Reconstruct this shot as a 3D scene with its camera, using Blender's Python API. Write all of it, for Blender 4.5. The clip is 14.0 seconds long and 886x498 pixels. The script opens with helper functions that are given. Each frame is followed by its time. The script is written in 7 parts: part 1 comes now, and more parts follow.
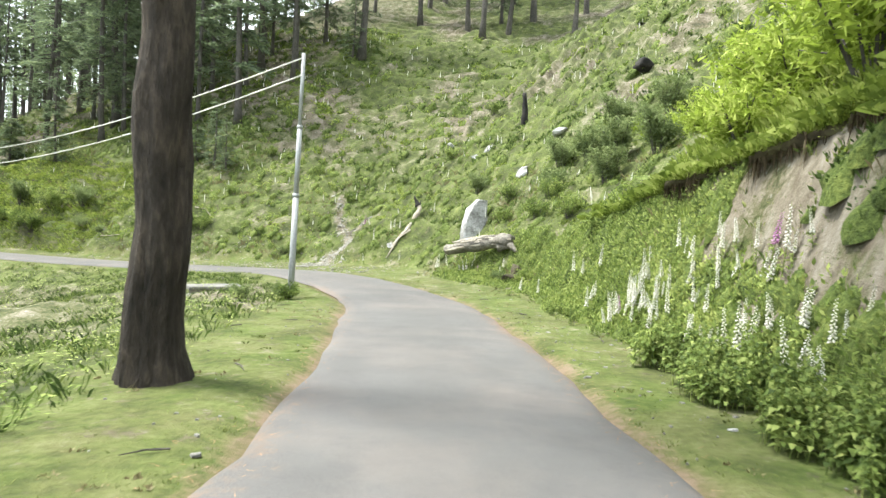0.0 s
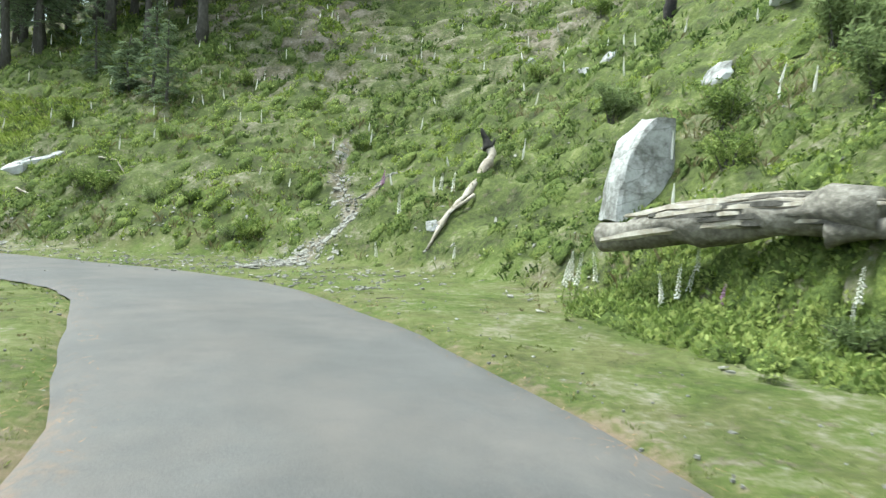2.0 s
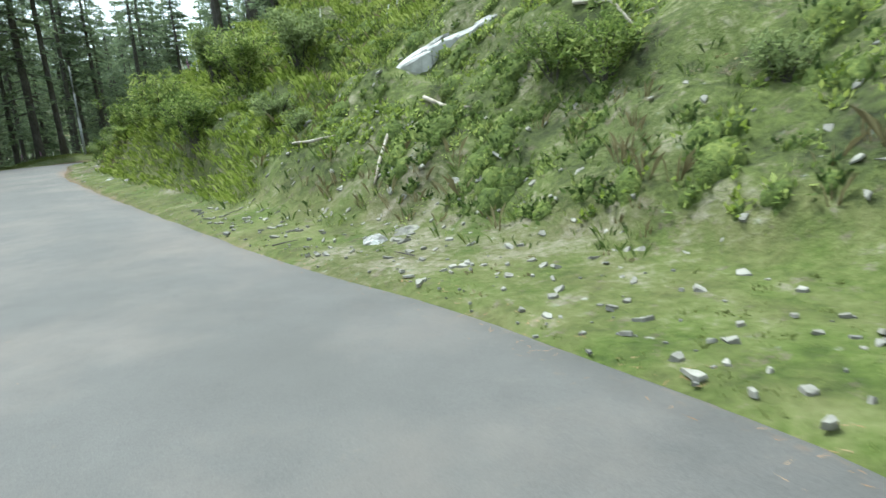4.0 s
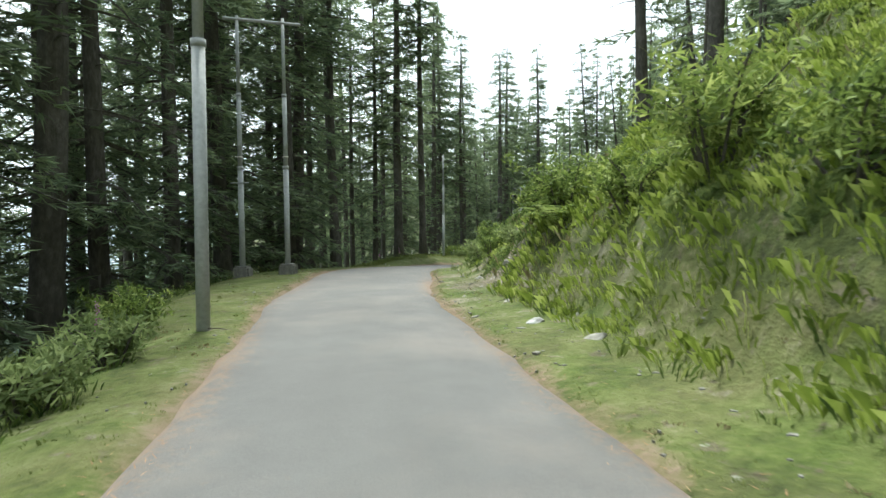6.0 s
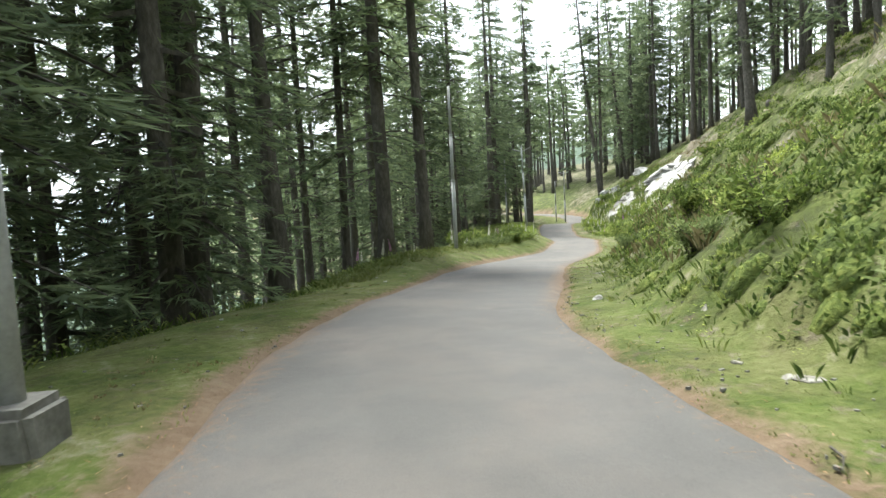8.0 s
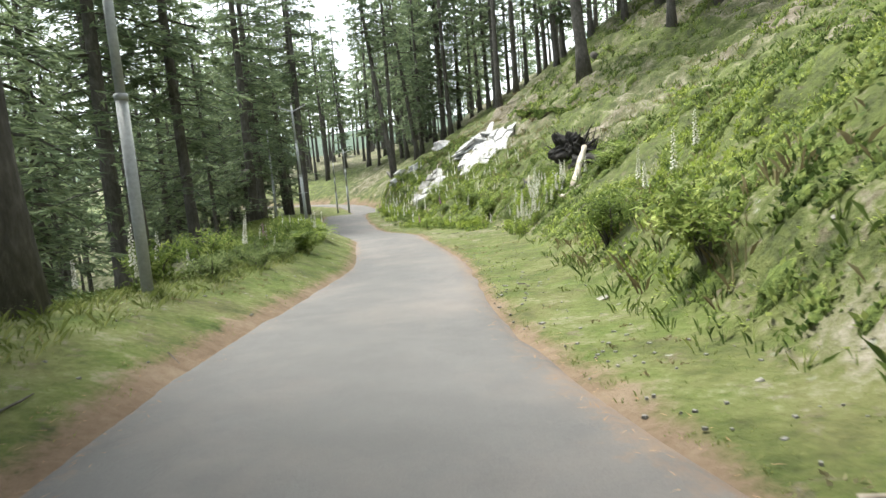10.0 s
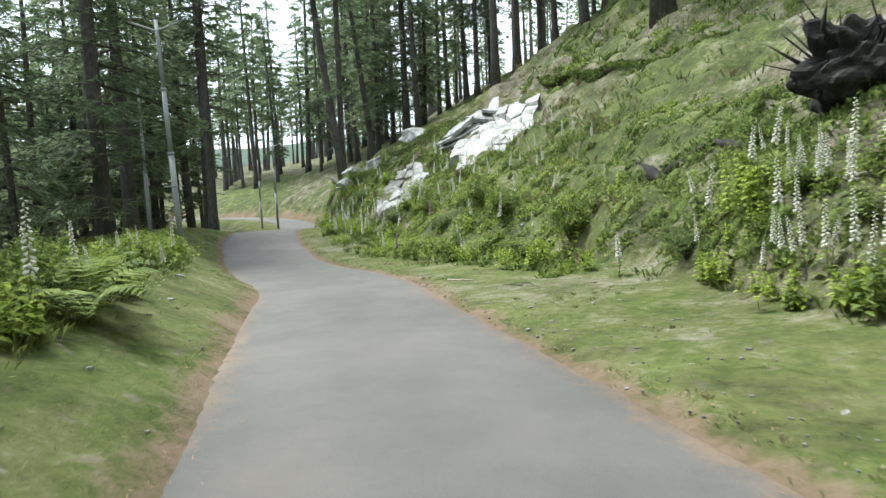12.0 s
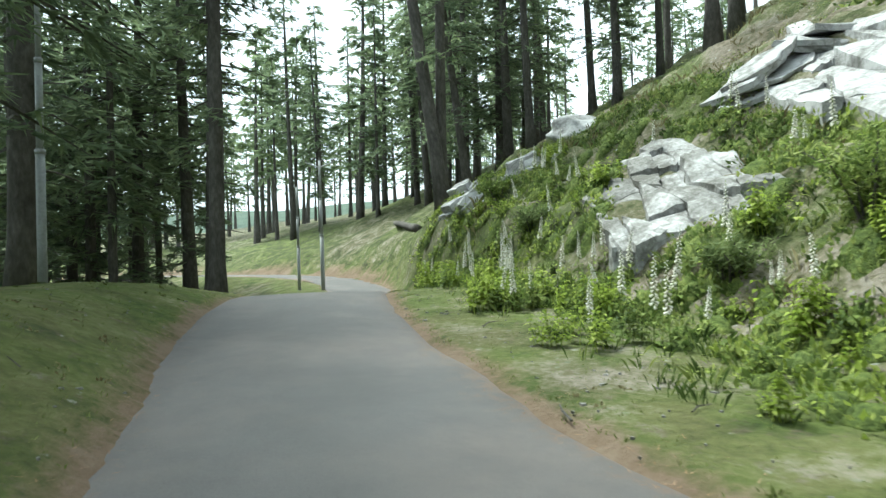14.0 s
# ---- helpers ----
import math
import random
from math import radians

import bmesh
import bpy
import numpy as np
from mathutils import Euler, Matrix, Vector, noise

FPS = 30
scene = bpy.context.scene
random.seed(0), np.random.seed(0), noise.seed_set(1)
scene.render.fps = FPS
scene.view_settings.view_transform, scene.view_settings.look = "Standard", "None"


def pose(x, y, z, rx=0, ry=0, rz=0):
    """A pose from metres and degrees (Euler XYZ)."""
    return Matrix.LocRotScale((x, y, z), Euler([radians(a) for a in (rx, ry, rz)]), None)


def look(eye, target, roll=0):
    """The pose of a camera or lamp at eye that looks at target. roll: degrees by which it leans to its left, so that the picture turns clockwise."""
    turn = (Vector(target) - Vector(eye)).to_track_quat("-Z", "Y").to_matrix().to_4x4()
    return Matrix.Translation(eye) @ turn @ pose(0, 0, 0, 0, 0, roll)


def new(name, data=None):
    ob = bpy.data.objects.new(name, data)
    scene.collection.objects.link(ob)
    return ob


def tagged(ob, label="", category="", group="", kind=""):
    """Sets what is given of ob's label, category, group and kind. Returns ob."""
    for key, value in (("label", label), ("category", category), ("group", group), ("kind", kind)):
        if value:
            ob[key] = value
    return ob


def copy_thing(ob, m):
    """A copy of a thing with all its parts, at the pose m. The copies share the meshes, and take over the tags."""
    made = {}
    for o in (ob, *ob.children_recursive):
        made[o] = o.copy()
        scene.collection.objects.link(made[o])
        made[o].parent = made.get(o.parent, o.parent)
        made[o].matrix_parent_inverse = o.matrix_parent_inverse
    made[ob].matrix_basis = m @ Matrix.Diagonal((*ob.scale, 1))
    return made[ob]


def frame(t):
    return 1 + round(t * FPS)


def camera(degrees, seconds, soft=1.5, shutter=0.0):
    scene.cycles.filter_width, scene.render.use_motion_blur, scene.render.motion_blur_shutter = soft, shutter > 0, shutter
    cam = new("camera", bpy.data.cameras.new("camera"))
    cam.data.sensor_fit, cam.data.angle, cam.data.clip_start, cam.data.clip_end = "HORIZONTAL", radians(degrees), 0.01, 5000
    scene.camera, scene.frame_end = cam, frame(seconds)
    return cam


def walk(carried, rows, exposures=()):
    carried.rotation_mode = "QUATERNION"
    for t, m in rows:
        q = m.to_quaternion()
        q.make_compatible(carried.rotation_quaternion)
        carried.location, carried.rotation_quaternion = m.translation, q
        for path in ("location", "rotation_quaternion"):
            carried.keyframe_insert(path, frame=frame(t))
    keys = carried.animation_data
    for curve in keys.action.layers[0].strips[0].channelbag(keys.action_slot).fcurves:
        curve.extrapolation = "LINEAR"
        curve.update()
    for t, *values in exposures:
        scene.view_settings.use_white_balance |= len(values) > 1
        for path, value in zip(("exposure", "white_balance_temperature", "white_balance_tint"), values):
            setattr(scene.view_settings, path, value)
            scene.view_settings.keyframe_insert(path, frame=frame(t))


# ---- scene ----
cam = camera(70.0, 14.0, soft=1.45, shutter=0.08)
PATH = [
    (0, (-0.002, -0.004, 1.44), (0.007, 1.994, 1.345), 3.4),
    (0.5, (-0.372, 4.233, 1.143), (-0.23, 6.226, 1.056), 6.1),
    (1, (-0.569, 8.558, 0.856), (-0.385, 10.549, 0.807), 7.2),
    (1.5, (-1.068, 12.697, 0.698), (-0.879, 14.684, 0.568), 6.6),
    (2, (-1.634, 16.724, 0.484), (-1.714, 18.718, 0.344), 4.4),
    (2.5, (-3.165, 20.584, 0.393), (-3.374, 22.561, 0.176), 1.2),
    (3, (-5.24, 24.058, 0.36), (-5.77, 25.961, 0.051), -1.6),
    (3.5, (-7.949, 27.051, 0.036), (-8.781, 28.82, -0.385), -2.3),
    (4, (-10.985, 29.439, -0.124), (-12.127, 31.015, -0.584), -3.7),
    (4.2, (-12.307, 30.24, -0.32), (-13.586, 31.73, -0.701), -2.8),
    (4.8, (-16.332, 32.283, -0.69), (-17.756, 33.652, -0.998), -2.3),
    (5.25, (-19.521, 33.495, -0.767), (-21.112, 34.688, -0.982), -1.6),
    (5.7, (-22.815, 34.528, -0.751), (-24.546, 35.523, -0.873), -0.8),
    (6.3, (-27.301, 35.777, -0.712), (-29.122, 36.603, -0.759), -0.3),
    (6.5, (-28.81, 36.155, -0.683), (-30.649, 36.935, -0.772), -1.1),
    (7, (-32.815, 37.287, -0.71), (-34.675, 38.018, -0.777), -1.3),
    (7.5, (-36.106, 38.379, -0.741), (-37.909, 39.244, -0.755), -1.7),
    (8, (-40.264, 40.135, -0.715), (-41.979, 41.154, -0.856), -3.0),
    (8.5, (-43.564, 41.853, -0.837), (-45.202, 42.988, -0.999), -3.7),
    (9, (-47.059, 44.22, -0.942), (-48.564, 45.523, -1.133), -5.0),
    (11.5, (-61.707, 58.246, -2.035), (-62.766, 59.933, -2.222), -3.1),
    (12, (-64.811, 61.428, -2.139), (-65.902, 63.096, -2.3), -3.1),
    (12.5, (-67.761, 64.379, -2.304), (-68.883, 66.019, -2.531), -0.8),
    (13, (-71.155, 67.51, -2.519), (-72.407, 69.067, -2.596), 0.3),
    (13.5, (-74.545, 70.114, -2.502), (-75.761, 71.701, -2.543), -3.0),
    (14, (-77.951, 72.724, -2.733), (-79.124, 74.343, -2.683), -2.1),
]
walk(cam, [(t, look(eye, target, roll)) for t, eye, target, roll in PATH], exposures=[(0, 1.55, 6200, 5), (1.5, 1.22, 5900, -3), (3, 1.02, 5600, -4), (4.2, 1.02, 5600, -4), (6.5, 1.15, 6100, 0), (7.0, 1.25, 6150, 1), (8.0, 1.5, 6200, 4), (9, 1.5, 6250, 6), (11.5, 1.17, 6050, 4), (12.5, 1.05, 5750, -2), (13.2, 1.08, 5750, -4), (14, 1.2, 5750, -5)])

# ---- light ----
# a hazy bright sky with thin cloud, and a softened high sun
SUN_EL, SUN_AZ = radians(62), radians(282)
world = bpy.data.worlds.new("sky")
scene.world = world
world.use_nodes = True
wt = world.node_tree
sky = wt.nodes.new("ShaderNodeTexSky")
sky.sky_type, sky.sun_disc = "NISHITA", False
sky.sun_elevation, sky.sun_rotation = SUN_EL, SUN_AZ
sky.air_density, sky.dust_density = 1.0, 4.0
cloud = wt.nodes.new("ShaderNodeTexNoise")
cloud.inputs["Scale"].default_value, cloud.inputs["Detail"].default_value = 2.2, 5.0
place = wt.nodes.new("ShaderNodeTexCoord")
wt.links.new(place.outputs["Generated"], cloud.inputs["Vector"])
veil = wt.nodes.new("ShaderNodeMapRange")
veil.inputs[1].default_value, veil.inputs[2].default_value, veil.inputs[3].default_value, veil.inputs[4].default_value = 0.35, 0.6, 0.75, 1.0
wt.links.new(cloud.outputs["Fac"], veil.inputs[0])
haze = wt.nodes.new("ShaderNodeMix")
haze.data_type = "RGBA"
haze.inputs[7].default_value = (6.3, 6.5, 6.75, 1)
wt.links.new(veil.outputs[0], haze.inputs[0])
wt.links.new(sky.outputs[0], haze.inputs[6])
wt.links.new(haze.outputs[2], wt.nodes["Background"].inputs[0])
wt.nodes["Background"].inputs[1].default_value = 0.15
sun = new("sun", bpy.data.lights.new("sun", "SUN"))
sun.data.energy, sun.data.angle, sun.data.color = 4.0, radians(16), (1.0, 0.95, 0.86)
sun_way = Vector((math.sin(SUN_AZ) * math.cos(SUN_EL), math.cos(SUN_AZ) * math.cos(SUN_EL), math.sin(SUN_EL)))
sun.matrix_world = look(sun_way * 100, (0, 0, 0))


# ---- materials ----
def material(name, rough=0.9, spec=0.25):
    m = bpy.data.materials.new(name)
    m.use_nodes = True
    b = m.node_tree.nodes["Principled BSDF"]
    b.inputs["Roughness"].default_value = rough
    b.inputs["Specular IOR Level"].default_value = spec
    return m, m.node_tree, b


def node(tree, kind, **ins):
    n = tree.nodes.new(kind)
    for k, v in ins.items():
        n.inputs[k.replace("_", " ")].default_value = v
    return n


def noise_of(tree, scale, detail=4.0, rough=0.6, coords="Object", dims=None):
    tc = tree.nodes.new("ShaderNodeTexCoord")
    n = node(tree, "ShaderNodeTexNoise", Scale=scale, Detail=detail, Roughness=rough)
    out = tc.outputs[coords]
    if dims:
        mp = tree.nodes.new("ShaderNodeMapping")
        mp.inputs["Scale"].default_value = dims
        tree.links.new(out, mp.inputs["Vector"])
        out = mp.outputs[0]
    tree.links.new(out, n.inputs["Vector"])
    return n.outputs["Fac"]


def ramp(tree, fac, *stops):
    r = tree.nodes.new("ShaderNodeValToRGB")
    while len(r.color_ramp.elements) < len(stops):
        r.color_ramp.elements.new(0.5)
    for e, (p, c) in zip(r.color_ramp.elements, stops):
        e.position, e.color = p, (*c, 1) if len(c) == 3 else c
    tree.links.new(fac, r.inputs[0])
    return r.outputs[0]


def mix(tree, fac, a, b, blend="MIX"):
    n = tree.nodes.new("ShaderNodeMix")
    n.data_type, n.blend_type = "RGBA", blend
    for sock, v in ((n.inputs[0], fac), (n.inputs[6], a), (n.inputs[7], b)):
        if isinstance(v, bpy.types.NodeSocket):
            tree.links.new(v, sock)
        else:
            sock.default_value = v if isinstance(v, float) else (*v, 1)
    return n.outputs[2]


def maths(tree, op, a, b=0.0):
    n = tree.nodes.new("ShaderNodeMath")
    n.operation = op
    for sock, v in ((n.inputs[0], a), (n.inputs[1], b)):
        if isinstance(v, bpy.types.NodeSocket):
            tree.links.new(v, sock)
        else:
            sock.default_value = v
    return n.outputs[0]


def bump(tree, bsdf, height, strength, distance):
    n = node(tree, "ShaderNodeBump", Strength=strength, Distance=distance)
    tree.links.new(height, n.inputs["Height"])
    tree.links.new(n.outputs[0], bsdf.inputs["Normal"])


def two_scale(name, low, mid, high, fine, coarse, rough=0.9, bump_m=0.01, spec=0.25, dims=None, strength=0.6):
    """Two scales of noise over three colours, with relief."""
    m, t, b = material(name, rough, spec)
    f = noise_of(t, fine, 5.0, 0.65, dims=dims)
    c = noise_of(t, coarse, 3.0, 0.5)
    s = maths(t, "ADD", maths(t, "MULTIPLY", f, 0.6), maths(t, "MULTIPLY", c, 0.4))
    t.links.new(ramp(t, s, (0.32, low), (0.5, mid), (0.68, high)), b.inputs["Base Color"])
    bump(t, b, f, strength, bump_m)
    return m


def attribute(tree, name):
    n = tree.nodes.new("ShaderNodeAttribute")
    n.attribute_name = name
    return n


def foliage(name, low, mid, high, rough=0.75, through_light=0.25, spec=0.1):
    """Leaf colours that vary clump by clump, letting some light through."""
    m, t, b = material(name, rough, spec)
    g = t.nodes.new("ShaderNodeNewGeometry")
    o = t.nodes.new("ShaderNodeObjectInfo")
    big = noise_of(t, 0.35, 2.0)
    clump = noise_of(t, 1.9, 4.0, 0.65)
    s = maths(t, "ADD", maths(t, "MULTIPLY", g.outputs["Random Per Island"], 0.2), maths(t, "MULTIPLY", big, 0.24))
    s = maths(t, "ADD", s, maths(t, "MULTIPLY", clump, 0.48))
    s = maths(t, "ADD", s, maths(t, "MULTIPLY", o.outputs["Random"], 0.08))
    colour = ramp(t, s, (0.36, low), (0.5, mid), (0.63, high))
    t.links.new(colour, b.inputs["Base Color"])
    if through_light:
        tr = t.nodes.new("ShaderNodeBsdfTranslucent")
        t.links.new(colour, tr.inputs[0])
        mx = node(t, "ShaderNodeMixShader", Fac=through_light)
        t.links.new(b.outputs[0], mx.inputs[1])
        t.links.new(tr.outputs[0], mx.inputs[2])
        t.links.new(mx.outputs[0], t.nodes["Material Output"].inputs[0])
    return m


def ground_material():
    m, t, b = material("hill_ground", 0.95, 0.15)
    fine, mid, big = noise_of(t, 9.0, 6.0, 0.7), noise_of(t, 1.3, 5.0, 0.6), noise_of(t, 0.22, 3.0, 0.5)
    s = maths(t, "ADD", maths(t, "MULTIPLY", fine, 0.45), maths(t, "MULTIPLY", mid, 0.55))
    grass = ramp(t, s, (0.34, (0.0195, 0.0234, 0.0117)), (0.44, (0.052, 0.0624, 0.0221)), (0.54, (0.0845, 0.104, 0.0292)), (0.66, (0.163, 0.176, 0.065)))
    turf = ramp(t, s, (0.34, (0.0304, 0.047, 0.0111)), (0.5, (0.0748, 0.0994, 0.0232)), (0.66, (0.138, 0.155, 0.0553)))
    dry = node(t, "ShaderNodeMapRange")
    dry.inputs[1].default_value, dry.inputs[2].default_value, dry.inputs[3].default_value, dry.inputs[4].default_value = 0.38, 0.64, 0.0, 0.6
    t.links.new(noise_of(t, 0.8, 6.0, 0.7), dry.inputs[0])
    turf = mix(t, dry.outputs[0], turf, ramp(t, s, (0.35, (0.0683, 0.061, 0.0292)), (0.5, (0.122, 0.11, 0.0536)), (0.65, (0.176, 0.161, 0.0929))))
    soil = ramp(t, s, (0.34, (0.0488, 0.039, 0.026)), (0.5, (0.124, 0.104, 0.0748)), (0.66, (0.24, 0.218, 0.176)))
    litter = ramp(t, s, (0.3, (0.0929, 0.0634, 0.0415)), (0.5, (0.146, 0.105, 0.0708)), (0.7, (0.195, 0.151, 0.107)))
    a = attribute(t, "cover")
    sep = t.nodes.new("ShaderNodeSeparateColor")
    t.links.new(a.outputs["Color"], sep.inputs[0])
    rag = maths(t, "MULTIPLY", maths(t, "SUBTRACT", s, 0.5), 2.2)

    def edge(sock):
        n = node(t, "ShaderNodeMapRange")
        n.inputs[1].default_value, n.inputs[2].default_value = 0.3, 0.7
        t.links.new(maths(t, "ADD", sock, rag), n.inputs[0])
        return n.outputs[0]

    c = mix(t, edge(sep.outputs[2]), grass, turf)
    tc = t.nodes.new("ShaderNodeTexCoord")
    cell = node(t, "ShaderNodeTexVoronoi", Scale=7.0, Randomness=1.0)
    t.links.new(tc.outputs["Object"], cell.inputs["Vector"])
    peb = node(t, "ShaderNodeMapRange")
    peb.inputs[1].default_value, peb.inputs[2].default_value, peb.inputs[3].default_value, peb.inputs[4].default_value = 0.2, 0.27, 1.0, 0.0
    t.links.new(cell.outputs["Distance"], peb.inputs[0])
    hue = t.nodes.new("ShaderNodeSeparateColor")
    t.links.new(cell.outputs["Color"], hue.inputs[0])
    pick = maths(t, "GREATER_THAN", hue.outputs[0], 0.72)
    soil = mix(t, maths(t, "MULTIPLY", peb.outputs[0], pick), soil, ramp(t, hue.outputs[1], (0.0, (0.13, 0.124, 0.111)), (1.0, (0.325, 0.319, 0.299))))
    clod = noise_of(t, 3.6, 6.0, 0.75)
    bare = node(t, "ShaderNodeMapRange")
    bare.inputs[1].default_value, bare.inputs[2].default_value = 0.56, 0.64
    t.links.new(clod, bare.inputs[0])
    c = mix(t, maths(t, "MULTIPLY", bare.outputs[0], 0.75), c, soil)
    c = mix(t, edge(sep.outputs[1]), c, soil)
    clay = ramp(t, noise_of(t, 2.5, 6.0, 0.7, dims=(1, 1, 0.35)), (0.35, (0.0936, 0.0774, 0.0538)), (0.5, (0.168, 0.145, 0.11)), (0.65, (0.234, 0.211, 0.173)))
    c = mix(t, edge(a.outputs["Alpha"]), c, clay)
    c = mix(t, edge(sep.outputs[0]), c, litter)
    t.links.new(c, b.inputs["Base Color"])
    bump(t, b, s, 0.9, 0.12)
    return m


def road_material():
    m, t, b = material("worn_asphalt", 0.78, 0.35)
    fine, mid, big = noise_of(t, 60.0, 4.0, 0.7), noise_of(t, 2.0, 4.0, 0.6), noise_of(t, 0.3, 3.0, 0.5)
    s = maths(t, "ADD", maths(t, "MULTIPLY", fine, 0.35), maths(t, "ADD", maths(t, "MULTIPLY", mid, 0.35), maths(t, "MULTIPLY", big, 0.3)))
    asphalt = ramp(t, s, (0.3, (0.0592, 0.056, 0.0545)), (0.5, (0.0849, 0.0808, 0.0789)), (0.7, (0.11, 0.106, 0.103)))
    speck = noise_of(t, 160.0, 2.0, 0.8)
    asphalt = mix(t, 0.6, asphalt, ramp(t, speck, (0.35, (0.3, 0.3, 0.3)), (0.5, (0.5, 0.5, 0.5)), (0.65, (0.78, 0.77, 0.75))), "OVERLAY")
    stain = node(t, "ShaderNodeMapRange")
    stain.inputs[1].default_value, stain.inputs[2].default_value, stain.inputs[3].default_value, stain.inputs[4].default_value = 0.5, 0.68, 0.0, 0.3
    t.links.new(noise_of(t, 0.7, 5.0, 0.65), stain.inputs[0])
    asphalt = mix(t, stain.outputs[0], asphalt, (0.0715, 0.0683, 0.065))
    dust = node(t, "ShaderNodeMapRange")
    dust.inputs[1].default_value, dust.inputs[2].default_value, dust.inputs[3].default_value, dust.inputs[4].default_value = 0.45, 0.7, 0.0, 0.55
    t.links.new(noise_of(t, 0.45, 6.0, 0.7), dust.inputs[0])
    asphalt = mix(t, dust.outputs[0], asphalt, (0.16, 0.135, 0.12))
    litter = ramp(t, s, (0.3, (0.103, 0.0702, 0.0468)), (0.5, (0.159, 0.105, 0.0702)), (0.7, (0.196, 0.155, 0.117)))
    a = attribute(t, "cover")
    sep = t.nodes.new("ShaderNodeSeparateColor")
    t.links.new(a.outputs["Color"], sep.inputs[0])
    n = node(t, "ShaderNodeMapRange")
    n.inputs[1].default_value, n.inputs[2].default_value = 0.3, 0.9
    t.links.new(maths(t, "ADD", sep.outputs[0], maths(t, "MULTIPLY", maths(t, "SUBTRACT", maths(t, "ADD", maths(t, "MULTIPLY", s, 0.4), maths(t, "MULTIPLY", noise_of(t, 7.0, 5.0, 0.75), 0.6)), 0.5), 3.0)), n.inputs[0])
    c = mix(t, n.outputs[0], asphalt, litter)
    c = mix(t, maths(t, "MULTIPLY", sep.outputs[1], 0.18), c, (0.065, 0.0618, 0.0585))
    t.links.new(c, b.inputs["Base Color"])
    bump(t, b, fine, 0.5, 0.008)
    return m


GROUND = ground_material()
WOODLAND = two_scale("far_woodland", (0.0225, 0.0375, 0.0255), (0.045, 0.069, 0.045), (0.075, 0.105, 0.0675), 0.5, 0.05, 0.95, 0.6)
ROAD = road_material()
BARK = two_scale("pine_bark", (0.0403, 0.0363, 0.0317), (0.0835, 0.0763, 0.0662), (0.15, 0.138, 0.121), 10.0, 0.6, 0.95, 0.06, dims=(1, 1, 0.38), strength=1.0)
NEEDLES = foliage("pine_needles", (0.105, 0.138, 0.0836), (0.182, 0.229, 0.13), (0.264, 0.319, 0.165), 0.7, 0.5)
LEAVES = foliage("shrub_leaves", (0.0575, 0.0862, 0.023), (0.172, 0.23, 0.0552), (0.38, 0.425, 0.138), 0.65, 0.45, 0.15)
BLADES = foliage("grass_blades", (0.0292, 0.0488, 0.0143), (0.0975, 0.14, 0.0358), (0.26, 0.293, 0.091), 0.7, 0.45)
CREST = foliage("crest_grass", (0.069, 0.0997, 0.0169), (0.199, 0.257, 0.0422), (0.399, 0.445, 0.131), 0.7, 0.5)
SPROUT = foliage("young_leaves", (0.12, 0.165, 0.022), (0.27, 0.35, 0.05), (0.45, 0.5, 0.14), 0.65, 0.55)
TURF = foliage("verge_blades", (0.08, 0.1, 0.028), (0.12, 0.145, 0.042), (0.2, 0.215, 0.08), 0.7, 0.6)
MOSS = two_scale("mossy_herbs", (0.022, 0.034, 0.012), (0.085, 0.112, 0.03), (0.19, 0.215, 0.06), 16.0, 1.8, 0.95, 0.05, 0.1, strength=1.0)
STRAW = foliage("dry_grass", (0.111, 0.091, 0.0455), (0.195, 0.169, 0.0845), (0.273, 0.247, 0.143), 0.8, 0.3)
PETALS = foliage("pale_bells", (0.62, 0.6, 0.52), (0.74, 0.72, 0.66), (0.8, 0.78, 0.74), 0.6, 0.3)
MAUVE = foliage("mauve_bells", (0.35, 0.14, 0.32), (0.45, 0.22, 0.42), (0.6, 0.4, 0.55), 0.6, 0.3)
CHIP = two_scale("grey_chip", (0.078, 0.0748, 0.065), (0.156, 0.15, 0.137), (0.26, 0.254, 0.234), 20.0, 2.0, 0.85, 0.01)
STONE = two_scale("pale_slate", (0.1, 0.095, 0.08), (0.21, 0.2, 0.175), (0.37, 0.355, 0.31), 7.0, 1.2, 0.85, 0.02)


